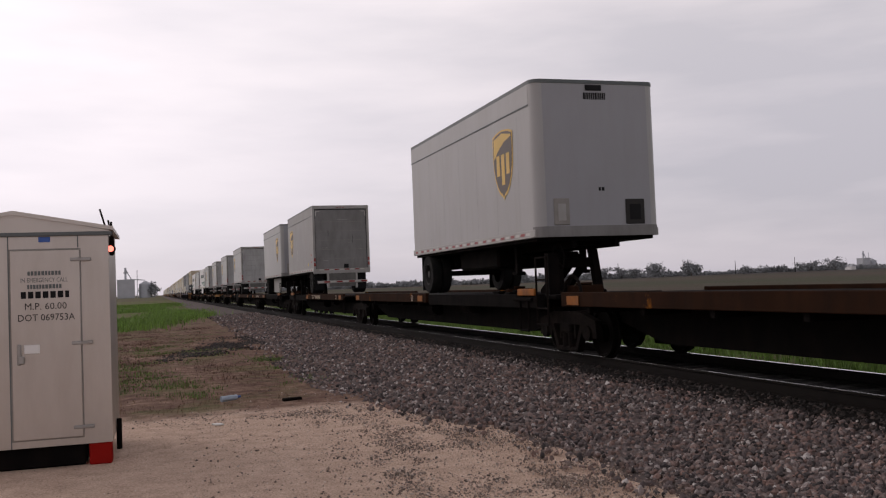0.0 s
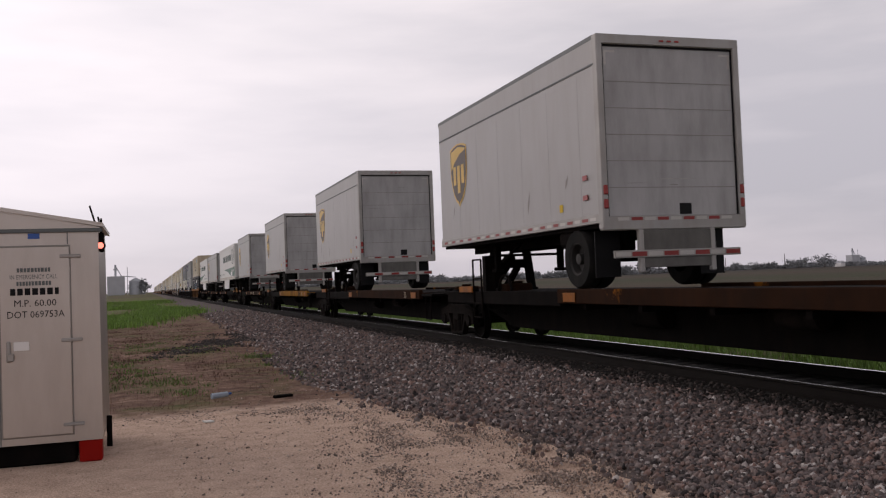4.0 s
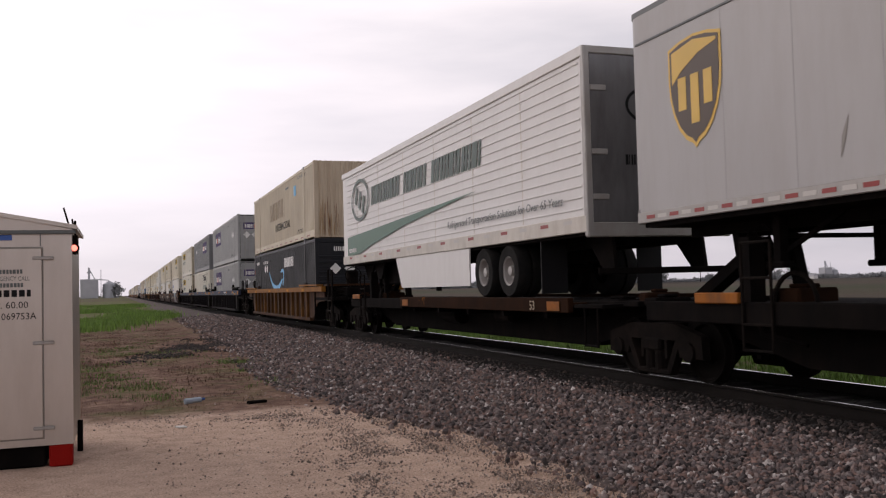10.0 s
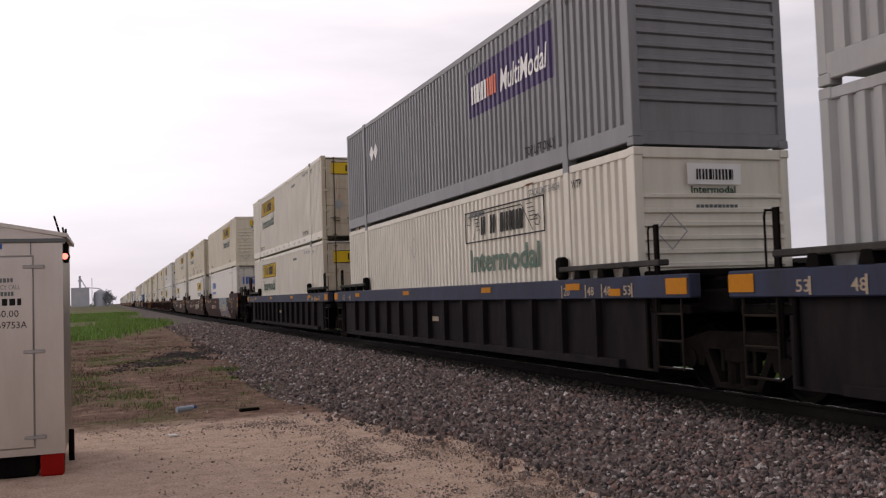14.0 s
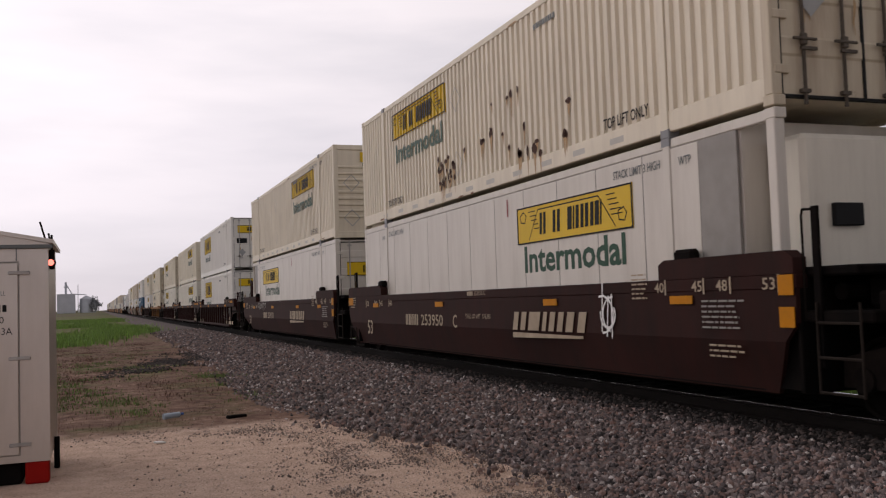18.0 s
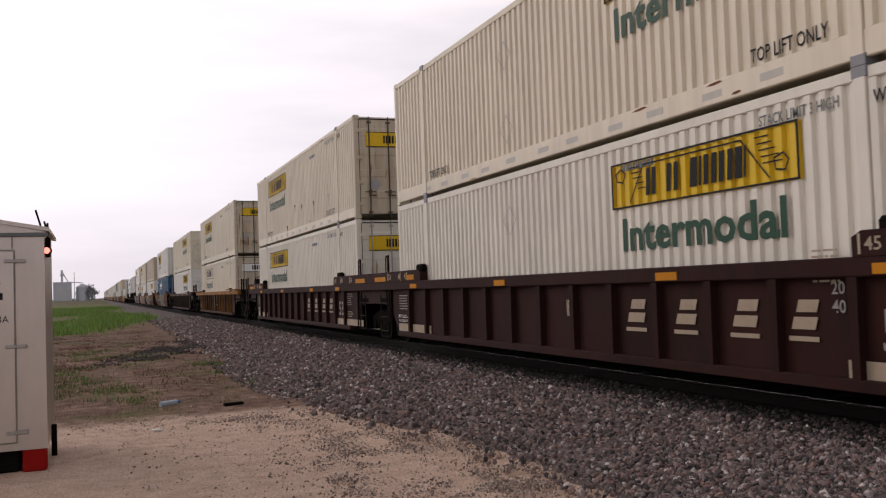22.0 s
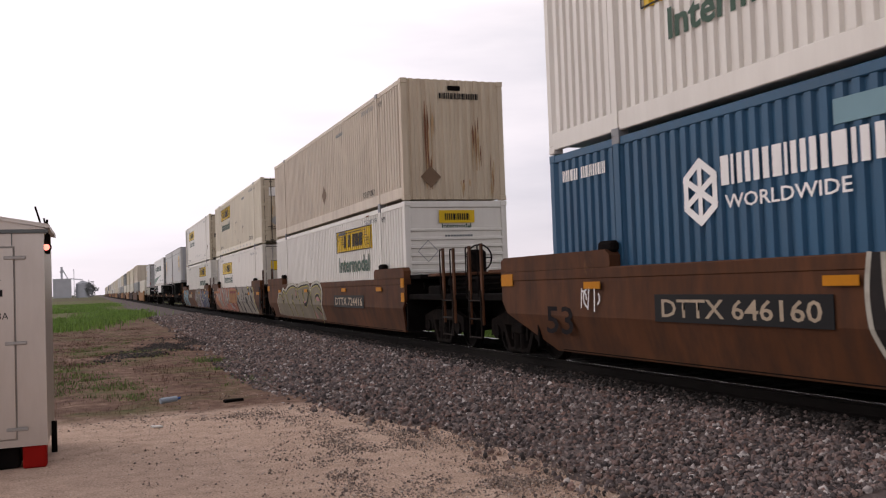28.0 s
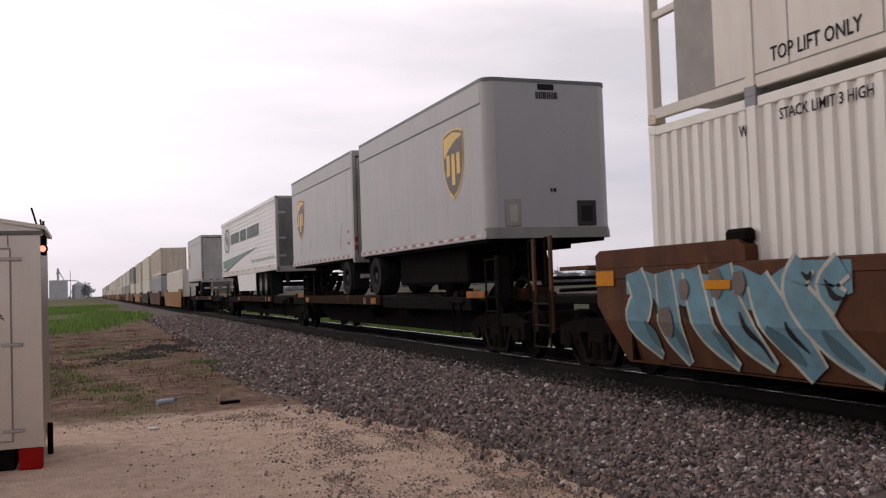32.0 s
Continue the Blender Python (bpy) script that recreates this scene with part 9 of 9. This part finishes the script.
            blocks(w, pale_stripe, on_side(-1.506, 8.41, 1.40), 0.28, 0.08, 4, 8, 0.25)
            part("lettering", lettering("253950 C", 0.09, pale_stripe, 0.55), pale_stripe, w, at=on_side(-1.506, 8.08, 1.40))
        if i == 2:
            tag(w, 13.5, 1.12, 2.0, 0.38, worn_white, 9)
    c = C(286.2, 0, reefer_white, "smooth white insulated container with blue lettering", "doors", "plate", open_end=True)
    for y, w_, h_ in ((13.45, 2.1, 0.42),):
        blocks(c, royal, on_side(-HW - 0.008, y, 1.75), w_, h_, 6, 6, 0.15)
        part("mark", panel(2.05, 0.16, 0.004), royal, c, at=on_side(-HW - 0.004, y, 1.38))
    blocks(c, royal, on_end(-0.95, 0.0, 1.85), 1.75, 0.42, 6, 6, 0.12)
    blocks(c, black, on_end(-1.0, 0.0, 1.4), 0.4, 0.16, 4, 6, 0.2)
    c = C(286.2, 1, cream, hl, "nose", sign="hunt")
    end_hunt(c)
    c = C(305.9, 0, reefer_white, "smooth white insulated container with a yellow sign", "blank", "plate", sign="hunt", open_near=True)
    part("cooling_unit", Shape().cbox(-0.95, 0.95, 0.0, 0.6, 0.5, 2.62, 0.06), whiteb, c, "cooling unit housing")
    part("grille", Shape().cbox(-0.6, -0.2, -0.07, 0.0, 1.6, 1.85, 0.01).cbox(0.3, 0.75, -0.07, 0.0, 1.0, 2.2, 0.02), black, c)
    c = C(305.9, 1, cream, "rust-stained cream container with a yellow sign", "doors", sign="hunt", rough=True, seed=5, blots=46)
    door_hunt(c, 2.25)
    c = C(325.4, 0, reefer_white, "smooth white insulated container with a yellow sign", "doors", "plate", sign="hunt", open_end=True)
    door_hunt(c, 1.75)
    c = C(325.4, 1, cream, hl, "nose", sign="hunt", seed=6)
    end_hunt(c)
    # brown ribbed three-unit car
    for i, s0 in enumerate((348.8, 368.3, 388.2)):
        well_car(s0, bnsf_brown, "ribbed", "three-unit well car, dark brown ribbed sides", 1.7 if i == 0 else 1.72, 1.9 if i == 2 else None, group="ribbed brown well car units", stripe=True, bracket=True, print_=True,
                 marks=(("53", 1.78, 0.62, 0.6, 0.40), ("M", 6.05, 0.80, 0.48, 0.30), ("M", 4.96, 0.80, 0.48, 0.30), ("M", 3.88, 0.80, 0.48, 0.30), ("M", 2.95, 0.80, 0.42, 0.30), ("20", 2.38, 1.15, 0.2, 0.13), ("40", 2.38, 0.97, 0.2, 0.13), ("marks", 7.75, 0.85, 0.2, 0.24)))
    for lv in (0, 1):
        c = C(348.8, lv, white, "clean white corrugated container with a tall yellow sign", "doors", sign="tall", seed=lv)
        door_hunt(c, 2.0)
        if lv:
            door_hunt(c, 1.35, small=True)
        c = C(368.3, lv, cream if lv else whiteb, hl, "nose", sign="hunt", seed=lv + 2)
        end_hunt(c)
        c = C(388.2, lv, cream if lv else whiteb, hl, "doors", sign="hunt", seed=lv + 4, rough=lv == 1, blots=6 * lv)
        door_hunt(c, 2.0)
    # single wells
    w = well_car(411.8, ttx_rust, "ribbed", "weathered yellow well car, rust on its ribs", 1.7, 1.9, ttx_yellow, ribs_paint=rib_yellow)
    part("lettering", lettering("DTT", 0.2, worn_white, 0.42), worn_white, w, at=on_side(-1.401, 13.74, 0.82))
    part("lettering", lettering("658981", 0.2, worn_white, 0.64), worn_white, w, at=on_side(-1.401, 12.76, 0.83))
    part("patch", panel(0.3, 0.3, 0.004), car_black, w, at=on_side(-1.401, 13.33, 0.77))
    part("label_patch", panel(0.26, 0.25, 0.004), pale_stripe, w, at=on_side(-1.401, 16.13, 0.48))
    tag(w, 12.01, 0.95, 0.64, 0.3, worn_white, 31, -1.398)
    for y in (9.01, 7.66):
        g = part("graffiti", tapered(rounded([(0.0, 0.0, 0.1), (0.22, 0.45, 0.12), (0.38, 0.85, 0.14), (0.55, 0.8, 0.12), (0.66, 0.4, 0.12), (0.72, 0.02, 0.1)])), worn_white, w, "pale sprayed arch", on_side(-1.40, y, 0.42))
        part("graffiti_band", tapered(rounded([(0.2, 0.34, 0.08), (0.4, 0.30, 0.1), (0.62, 0.36, 0.08)])), worn_white, g, at=pose(0, 0, 0.001))
    c = C(411.8, 0, cream, "cream container with an outlined sign and green lettering", "doors", sign="outline", rough=True)
    door_hunt(c, 2.05, plain=True)
    c = C(411.8, 1, cream, "cream container with a yellow sign, its doors stained", "doors", sign="hunt", rough=True, seed=9)
    door_hunt(c, 2.05)
    for k, (x, top, m) in enumerate(((-0.95, 2.2, 9), (-0.4, 1.0, 7), (0.2, 1.6, 8), (0.9, 2.4, 9))):
        rust_streaks(c, x, 0.14, top, k + 60, m, 0.3)
    well_car(435.4, dk_brown, "ribbed", "dark brown ribbed well car", 1.7, 1.9)
    c = C(435.4, 0, white, "white corrugated container with a yellow sign", "nose", sign="hunt")
    end_hunt(c)
    c = C(435.4, 1, cream, hl, "nose", sign="hunt", seed=11)
    end_hunt(c)
    w = well_car(459.0, ttx_brown, "smooth", "faded brown smooth-sided well car with graffiti", 1.7, 1.9, far_ext=1.6, plain=True, marks=(("plate DTTX 646160", 13.1, 0.78, 3.0, 0.34),))
    grey_black_piece(w)
    part("lettering", lettering("53", 0.42, car_black, 0.85), car_black, w, "faded black stencil", on_side(-1.497, 16.1, 0.52))
    tag(w, 15.0, 0.86, 0.55, 0.42, white_vinyl, 8)
    c = C(459.0, 0, blue, "blue corrugated container with white lettering", "doors")
    hx = part("emblem", strokes([(0.32 * math.cos(a), 0.36 * math.sin(a)) for a in [math.pi / 2 + i * math.pi / 3 for i in range(7)]], 0.09), white_vinyl, c, "white hexagon emblem", on_side(SX, 12.35, 1.92))
    part("emblem_spokes", strokes([(-0.3, 0.17), (0.3, -0.17)], 0.08), white_vinyl, hx)
    part("emblem_spokes", strokes([(-0.3, -0.17), (0.3, 0.17), (0, 0), (0, 0.35), (0, -0.35)], 0.08, 0.002), white_vinyl, hx)
    blocks(c, white_vinyl, on_side(SX, 11.95, 1.95), 3.0, 0.34, 10, 4, 0.2)
    blocks(c, white_vinyl, on_side(SX, 15.75, 2.42), 1.25, 0.17, 10, 3, 0.3, (4, 6))
    part("lettering", lettering("WORLDWIDE", 0.16, white_vinyl, 1.9), white_vinyl, c, at=on_side(SX, 11.9, 1.68))
    part("patch", Shape().cbox(-HW - 0.01, -HW + 0.01, 8.9, 10.2, 2.35, 2.6, 0.004), material("pale_blue_patch", (0.12, 0.25, 0.30), 0.5), c)
    C(459.0, 1, white, "clean white corrugated container with a tall yellow sign", "doors", sign="tall", seed=2)
    # faded brown three-unit car
    for i, s0 in enumerate((482.5, 502.0, 521.2)):
        w = well_car(s0, ttx_brown, "smooth", "three-unit well car, faded brown sides under graffiti", 1.7 if i == 0 else 1.6, 1.9 if i == 2 else None, group="faded brown well car units", distant=i == 1, plain=True, far_ext=-0.2 if i == 1 else 1.15, marks=((("plate DTTX 724416", 6.2, 0.76, 3.2, 0.34),) if i == 0 else ()))
        if i == 0:
            tan_lobed_piece(w)
        elif i == 1:
            salmon_piece(w)
            grey_bolts_piece(w)
            for y, a in ((0.54, 0.62), (2.9, 0.34), (6.1, 0.3)):
                part("reflector", panel(a, 0.12, 0.016), amber, w, at=on_side(-1.512, y, 1.12))
            tag(w, 0.75, 1.28, 0.8, 0.4, black, 17)
            tag(w, 0.65, 0.42, 0.9, 0.2, black, 18)
            part("patch", panel(0.34, 0.95, 0.004), car_black, w, at=on_side(-1.508, -0.06, 0.5))
            bs = part("bolster_section", Shape().prism([(15.97, 0.84), (16.5, 0.84), (17.0, 1.0), (17.0, 1.48), (15.97, 1.48)], -1.47, -1.36), car_black, w, "black end section")
            part("bolster_cap", Shape().cbox(-1.50, -1.34, 15.97, 17.02, 1.49, 1.74, 0.02), ttx_brown, w)
            part("lettering", lettering("125 T", 0.2, worn_white, 0.62), worn_white, bs, at=on_side(-1.474, 16.72, 1.30))
            part("label_patch", panel(0.13, 0.16, 0.004), shield_gold, bs, at=on_side(-1.474, 16.16, 0.95))
            part("stripe", panel(2.3, 0.12, 0.004), deck_amber, w, at=on_side(-1.508, 15.8, 1.2))
        else:
            grey_bubble_piece(w)
            navy_piece(w)
            turquoise_piece(w)
            blocks(w, pale_stripe, on_side(-1.506, 12.0, 0.9), 1.9, 0.26, 9, 4, 0.3)
    c = C(482.5, 0, white, "white corrugated container with a yellow sign", "nose", sign="hunt")
    end_hunt(c)
    c = C(482.5, 1, tan2, "dull tan corrugated container with long rust streaks", "blank", end_paint=tan_end)
    for k, (x, low, top, m) in enumerate(((-0.64, 0.25, 2.35, 12), (0.6, 0.7, 2.0, 10), (0.95, 0.05, 1.1, 6), (0.2, 0.05, 0.5, 6))):
        rust_streaks(c, x, low, top, k + 5, m)
    diamond(c, on_end(-0.62, -0.005, 0.55), 0.36, SHADE)
    blocks(c, black, on_end(-0.35, 0.0, 2.42), 1.0, 0.14, 10, 4, 0.3)
    part("socket", Shape().cbox(-0.12, 0.2, -0.004, 0.02, 2.62, 2.74, 0.01), dark, c)
    diamond(c, on_side(SX, 7.9, 0.9), 0.4, SHADE)
    c = C(502.0, 0, reefer_white, "smooth white insulated container with a yellow sign", "doors", "plate", sign="hunt", open_end=True)
    door_hunt(c, 1.75)
    c = C(502.0, 1, cream, "rust-pitted cream container with a yellow sign", "doors", sign="hunt", rough=True, seed=14, blots=8)
    door_hunt(c, 2.05, plain=True)
    c = C(521.2, 0, white, "white corrugated container with a yellow sign", "nose", sign="hunt")
    part("lettering", lettering("STACK LIMIT 3 HIGH", 0.12, black, 1.25), black, c, at=on_side(SX, 13.75, 2.55))
    part("lettering", lettering("WTP", 0.13, black, 0.3), black, c, at=on_side(SX, 14.4, 2.46))
    end_hunt(c)
    c = C(521.2, 1, reefer_white, "smooth white insulated container with stained doors", "doors", "plate", sign="hunt", rough=True, open_end=True)
    part("lettering", lettering("TOP LIFT ONLY", 0.16, black, 1.25), black, c, at=on_side(SX - 0.004, 13.84, 0.28))
    door_hunt(c, 1.3, small=True)
    for k, (x, low, top, m) in enumerate(((-1.0, 0.14, 1.0, 8), (-0.55, 0.14, 0.7, 7), (0.1, 0.14, 1.3, 8), (0.6, 0.14, 0.6, 7), (1.05, 0.14, 2.3, 9))):
        rust_streaks(c, x, low, top, k + 40, m, 0.3)
    part("lettering", lettering("30 Pallets (48\"x40\") | Reefer Container", 0.18, ffe_grey, 4.2), ffe_grey, c, at=on_side(-HW - 0.004, 9.3, 0.42))
    part("lettering", lettering("TOP LIFT ONLY", 0.2, black, 1.7), black, c, at=on_side(-HW - 0.004, 3.6, 0.30))
    # second trailer stretch
    sc(542.9, 560.0, (549.0, 557.5), (544.0, 559.2))
    sc(560.0, 578.0, (563.5, 572.5), (578.0,))
    sc(578.0, 596.5, (583.0, 591.5), (597.4,), True)
    pup_trailer(542.6, "nose", nose_lab, L=8.5, seed=21)
    pup_trailer(551.75, "doors", door_lab, seed=22)
    reefer_trailer(563.1, "doors", "white refrigerated trailer with a dark green wedge, rear doors foremost")
    pup_trailer(589.4, "doors", door_lab, L=9.0, seed=23)
    # the rest of the train, seen only far off
    r, s0, k = random.Random(12), 603.0, 0
    while s0 < 1180:
        low_paint = r.choice((white, cream, reefer_white, whiteb, lgrey))
        top_paint = r.choice((cream, white, tan, whiteb, dgrey))
        far_well(s0, r.choice((ttx_brown, bnsf_brown, ttx_yellow)))
        far_container(s0, 0, low_paint, "pale container far back in the train")
        if k != 0:
            far_container(s0, 1, tan2 if k == 1 else top_paint, "container on top, far back in the train")
        s0 += 21.0 if k % 3 else 24.0
        k += 1


def far_container(s0, level, paint, label):
    """A container that is only seen far off, in three pieces."""
    z = RAIL_TOP + 0.41 + level * 2.90
    t = thing("shipping_container", label, "container", "stacked containers", pose(TRACK_X, s0, z))
    CARGO.append((t, s0, z))

    def hull():
        o = Shape().box(-HW + 0.05, HW - 0.05, 0.09, LEN - 0.06, 0.12, HIGH - 0.03)
        for k in (-1, 1):
            a, b = sorted((k * (HW + 0.004), k * (HW - 0.07)))
            o.box(a, b, 0.1, LEN - 0.1, 0.055, 0.325).box(a, b, 0.1, LEN - 0.1, HIGH - 0.13, HIGH)
            o.box(a, b, 0.0, 0.14, 0.0, HIGH).box(a, b, LEN - 0.14, LEN, 0.0, HIGH)
        return o
    part("body", shared(("far_hull",), paint, hull), paint, t)
    part("side_wall", shared(("side_wall", "rib", False, False), paint, ribbed_wall), paint, t, at=pose(-HW + 0.002, 0, 0))
    part("door", shared(("far_door",), paint, lambda: Shape().cbox(-HW + 0.11, -0.01, 0.03, 0.09, 0.1, HIGH - 0.1).cbox(0.01, HW - 0.11, 0.03, 0.09, 0.1, HIGH - 0.1)), paint, t)


def far_well(s0, paint):
    """A well car that is only seen far off."""
    t = thing("well_car", "well car far back in the train", "railcar", "well cars", pose(TRACK_X, s0, RAIL_TOP))
    CARGO.append((t, s0, RAIL_TOP))

    def sides():
        o = Shape()
        for k in (-1, 1):
            a, b = sorted((k * 1.49, k * 1.40))
            o.prism([(0.1, 0.24), (LEN - 0.1, 0.24), (LEN + 1.0, 0.9), (LEN + 1.0, 1.72), (LEN - 2, 1.72), (LEN - 2.1, 1.5), (2.1, 1.5), (2.0, 1.72), (-0.4, 1.72), (-0.4, 0.9)], a, b)
        return o
    part("side_plate", shared(("far_sides",), paint, sides), paint, t)
    part("underframe", shared(("far_underframe",), dark, lambda: Shape().box(-1.34, 1.34, -1.5, LEN + 1.5, 0.3, 1.1).box(-1.1, 1.1, -2.7, -0.7, 0.0, 0.8).box(-1.1, 1.1, LEN + 0.9, LEN + 2.9, 0.0, 0.8)), dark, t)


def smile_band():
    return tapered(rounded([(0.0, 1.87, 0.05), (0.27, 1.66, 0.12), (0.63, 1.44, 0.17), (1.1, 1.25, 0.21), (1.9, 1.11, 0.24), (2.7, 1.15, 0.23), (3.2, 1.28, 0.2), (3.55, 1.41, 0.17), (3.78, 1.50, 0.10)]))


def rust_streaks(c, x, low, top, seed, n=7, wide=0.14):
    """Thin runs of rust down a front wall, broken and uneven."""
    rnd = random.Random(seed)
    for i in range(n):
        a = x + rnd.gauss(0, wide * 0.5)
        z1 = rnd.uniform(low + 0.3, top) if i else top
        z0, w = max(low, z1 - rnd.uniform(0.25, 1.0) * (top - low)), rnd.uniform(0.012, 0.05)
        s = tapered([(0, z1, 0.006), (rnd.uniform(-0.01, 0.01), z1 * 0.7 + z0 * 0.3, w), (rnd.uniform(-0.01, 0.01), z1 * 0.35 + z0 * 0.65, w * 0.7), (0, z0, 0.004)])
        part("rust_streak", s, rust_mat if i % 3 == 0 else rust_wash, c, at=on_end(a, 0.010 - 0.0006 * i, 0))


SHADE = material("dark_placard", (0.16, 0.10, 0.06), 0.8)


def end_hunt(c, filled=True):
    """Yellow sign and lettering on a ribbed front wall."""
    b = part("end_sign", Shape().box(-0.45, 0.45, -0.012, 0.0, 2.36, 2.66), yellow if filled else white_vinyl, c, "small yellow sign" if filled else "small outlined sign")
    blocks(b, black, on_end(-0.31, -0.016, 2.43), 0.62, 0.15, 6, 3, 0.3)
    part("lettering", lettering("Intermodal", 0.10, intermodal_green, 0.75), black, c, at=on_end(-0.37, 0.034, 2.245))
    blocks(c, ffe_grey, on_end(-0.3, 0.03, 1.98), 0.7, 0.1, 10, 5, 0.3)
    for z in (1.7, 0.62):
        k = strokes([(0, -0.25), (0.25, 0), (0, 0.25), (-0.25, 0), (0, -0.25)], 0.02)
        part("placard_holder", k, lgrey, c, at=on_end(-0.75, -0.012, z))
    part("inspection_box", Shape().cbox(0.72, 0.95, -0.03, 0.05, 0.32, 0.66, 0.02), whiteb, c)
    part("label_patch", panel(0.14, 0.14, 0.004), yellow, c, at=on_end(-0.05, 0.032, 0.42))
    part("label_patch", panel(0.18, 0.18, 0.004), lgrey, c, at=on_end(0.4, 0.032, 0.40))


def door_hunt(c, z, small=False, plain=False):
    """A yellow sign across both door leaves."""
    if small:
        b = part("end_sign", Shape().box(-1.0, -0.45, -0.006, 0.03, z + 0.1, z + 0.36), black, c)
        part("label_patch", Shape().box(0.55, 0.85, -0.006, 0.03, z - 0.6, z - 0.1), yellow, c, "yellow notice")
        return
    b = part("end_sign", Shape().box(-0.95, 0.95, -0.006, 0.012, z, z + 0.42), white_vinyl if plain else yellow, c, "white door sign" if plain else "yellow door sign")
    blocks(b, black, on_end(-0.45, -0.010, z + 0.1), 1.0, 0.22, 6, 3, 0.3)
    part("sign_border", Shape().box(-0.95, 0.95, -0.010, -0.006, z, z + 0.02).box(-0.95, 0.95, -0.010, -0.006, z + 0.4, z + 0.42), black, b)
    part("label_patch", Shape().box(0.6, 0.8, -0.006, 0.012, z - 0.9, z - 0.55), yellow, c)
    blocks(c, ffe_grey, on_end(0.5, -0.004, z - 0.3), 0.55, 0.1, 6, 5, 0.3)
    part("placard_holder", Shape().add([(0, -0.2, 0), (0.2, 0, 0), (0, 0.2, 0), (-0.2, 0, 0)], [(0, 1, 2, 3)]), lgrey, c, "grey diamond placard holder", on_end(-0.72, 0.008, z - 1.05))
    part("vent_plate", panel(0.2, 0.14, 0.004), lgrey, c, at=on_end(0.18, 0.010, z - 0.95))
    for x in (-0.87, -0.30, 0.30, 0.87):
        part("lock_handle", shared(("lock_handle",), rod_brown, lambda: Shape().cbox(-0.16, 0.16, -0.06, -0.03, 0, 0.03, 0.006).cbox(-0.04, 0.04, -0.05, 0.0, -0.05, 0.08, 0.01)), steel, c, at=pose(x, 0, 0.72))
    rnd = random.Random(int(z * 100) + len(CARGO))
    for x in (-0.72, 0.62, -0.2, 0.9)[: 2 if plain else 4]:
        for i in range(2):
            h, w = rnd.uniform(0.2, 0.7), rnd.uniform(0.02, 0.07)
            z1 = rnd.uniform(z - 1.0, z - 0.08)
            part("rust_streak", tapered([(0, z1, 0.01), (0.01, z1 - h * 0.3, w), (-0.02, z1 - h * 0.7, w * 0.6), (0, max(0.14, z1 - h), 0.006)]), rust_wash, c, at=on_end(x + rnd.gauss(0, 0.1), 0.0125 - 0.0006 * i, 0))


train()


# ---- movement ----
def run_at(t):
    for (a, da), (b, db) in zip(RUN, RUN[1:]):
        if t <= b:
            return da + (db - da) * (t - a) / (b - a)
    return RUN[-1][1]


def motions():
    place = {}
    for t, s0, z in CARGO:
        place[t.name] = s0
        walk(t, [(sec, pose(TRACK_X, s0 - d, z)) for sec, d in RUN])
    for w, car, y in ROLLING:
        s = place[car.name] + y
        secs = [k / FPS for k in range(0, 32 * FPS + 1) if -6 < s - run_at(k / FPS) < 30]
        if not secs:
            continue
        rows = [(sec, pose(0, y, 0.42, math.degrees(run_at(sec) / 0.42) % 360)) for sec in secs]
        if secs[0] > 0.05:
            rows.insert(0, (0, rows[0][1]))
        if secs[-1] < 31.95:
            rows.append((32, rows[-1][1]))
        walk(w, rows)


motions()
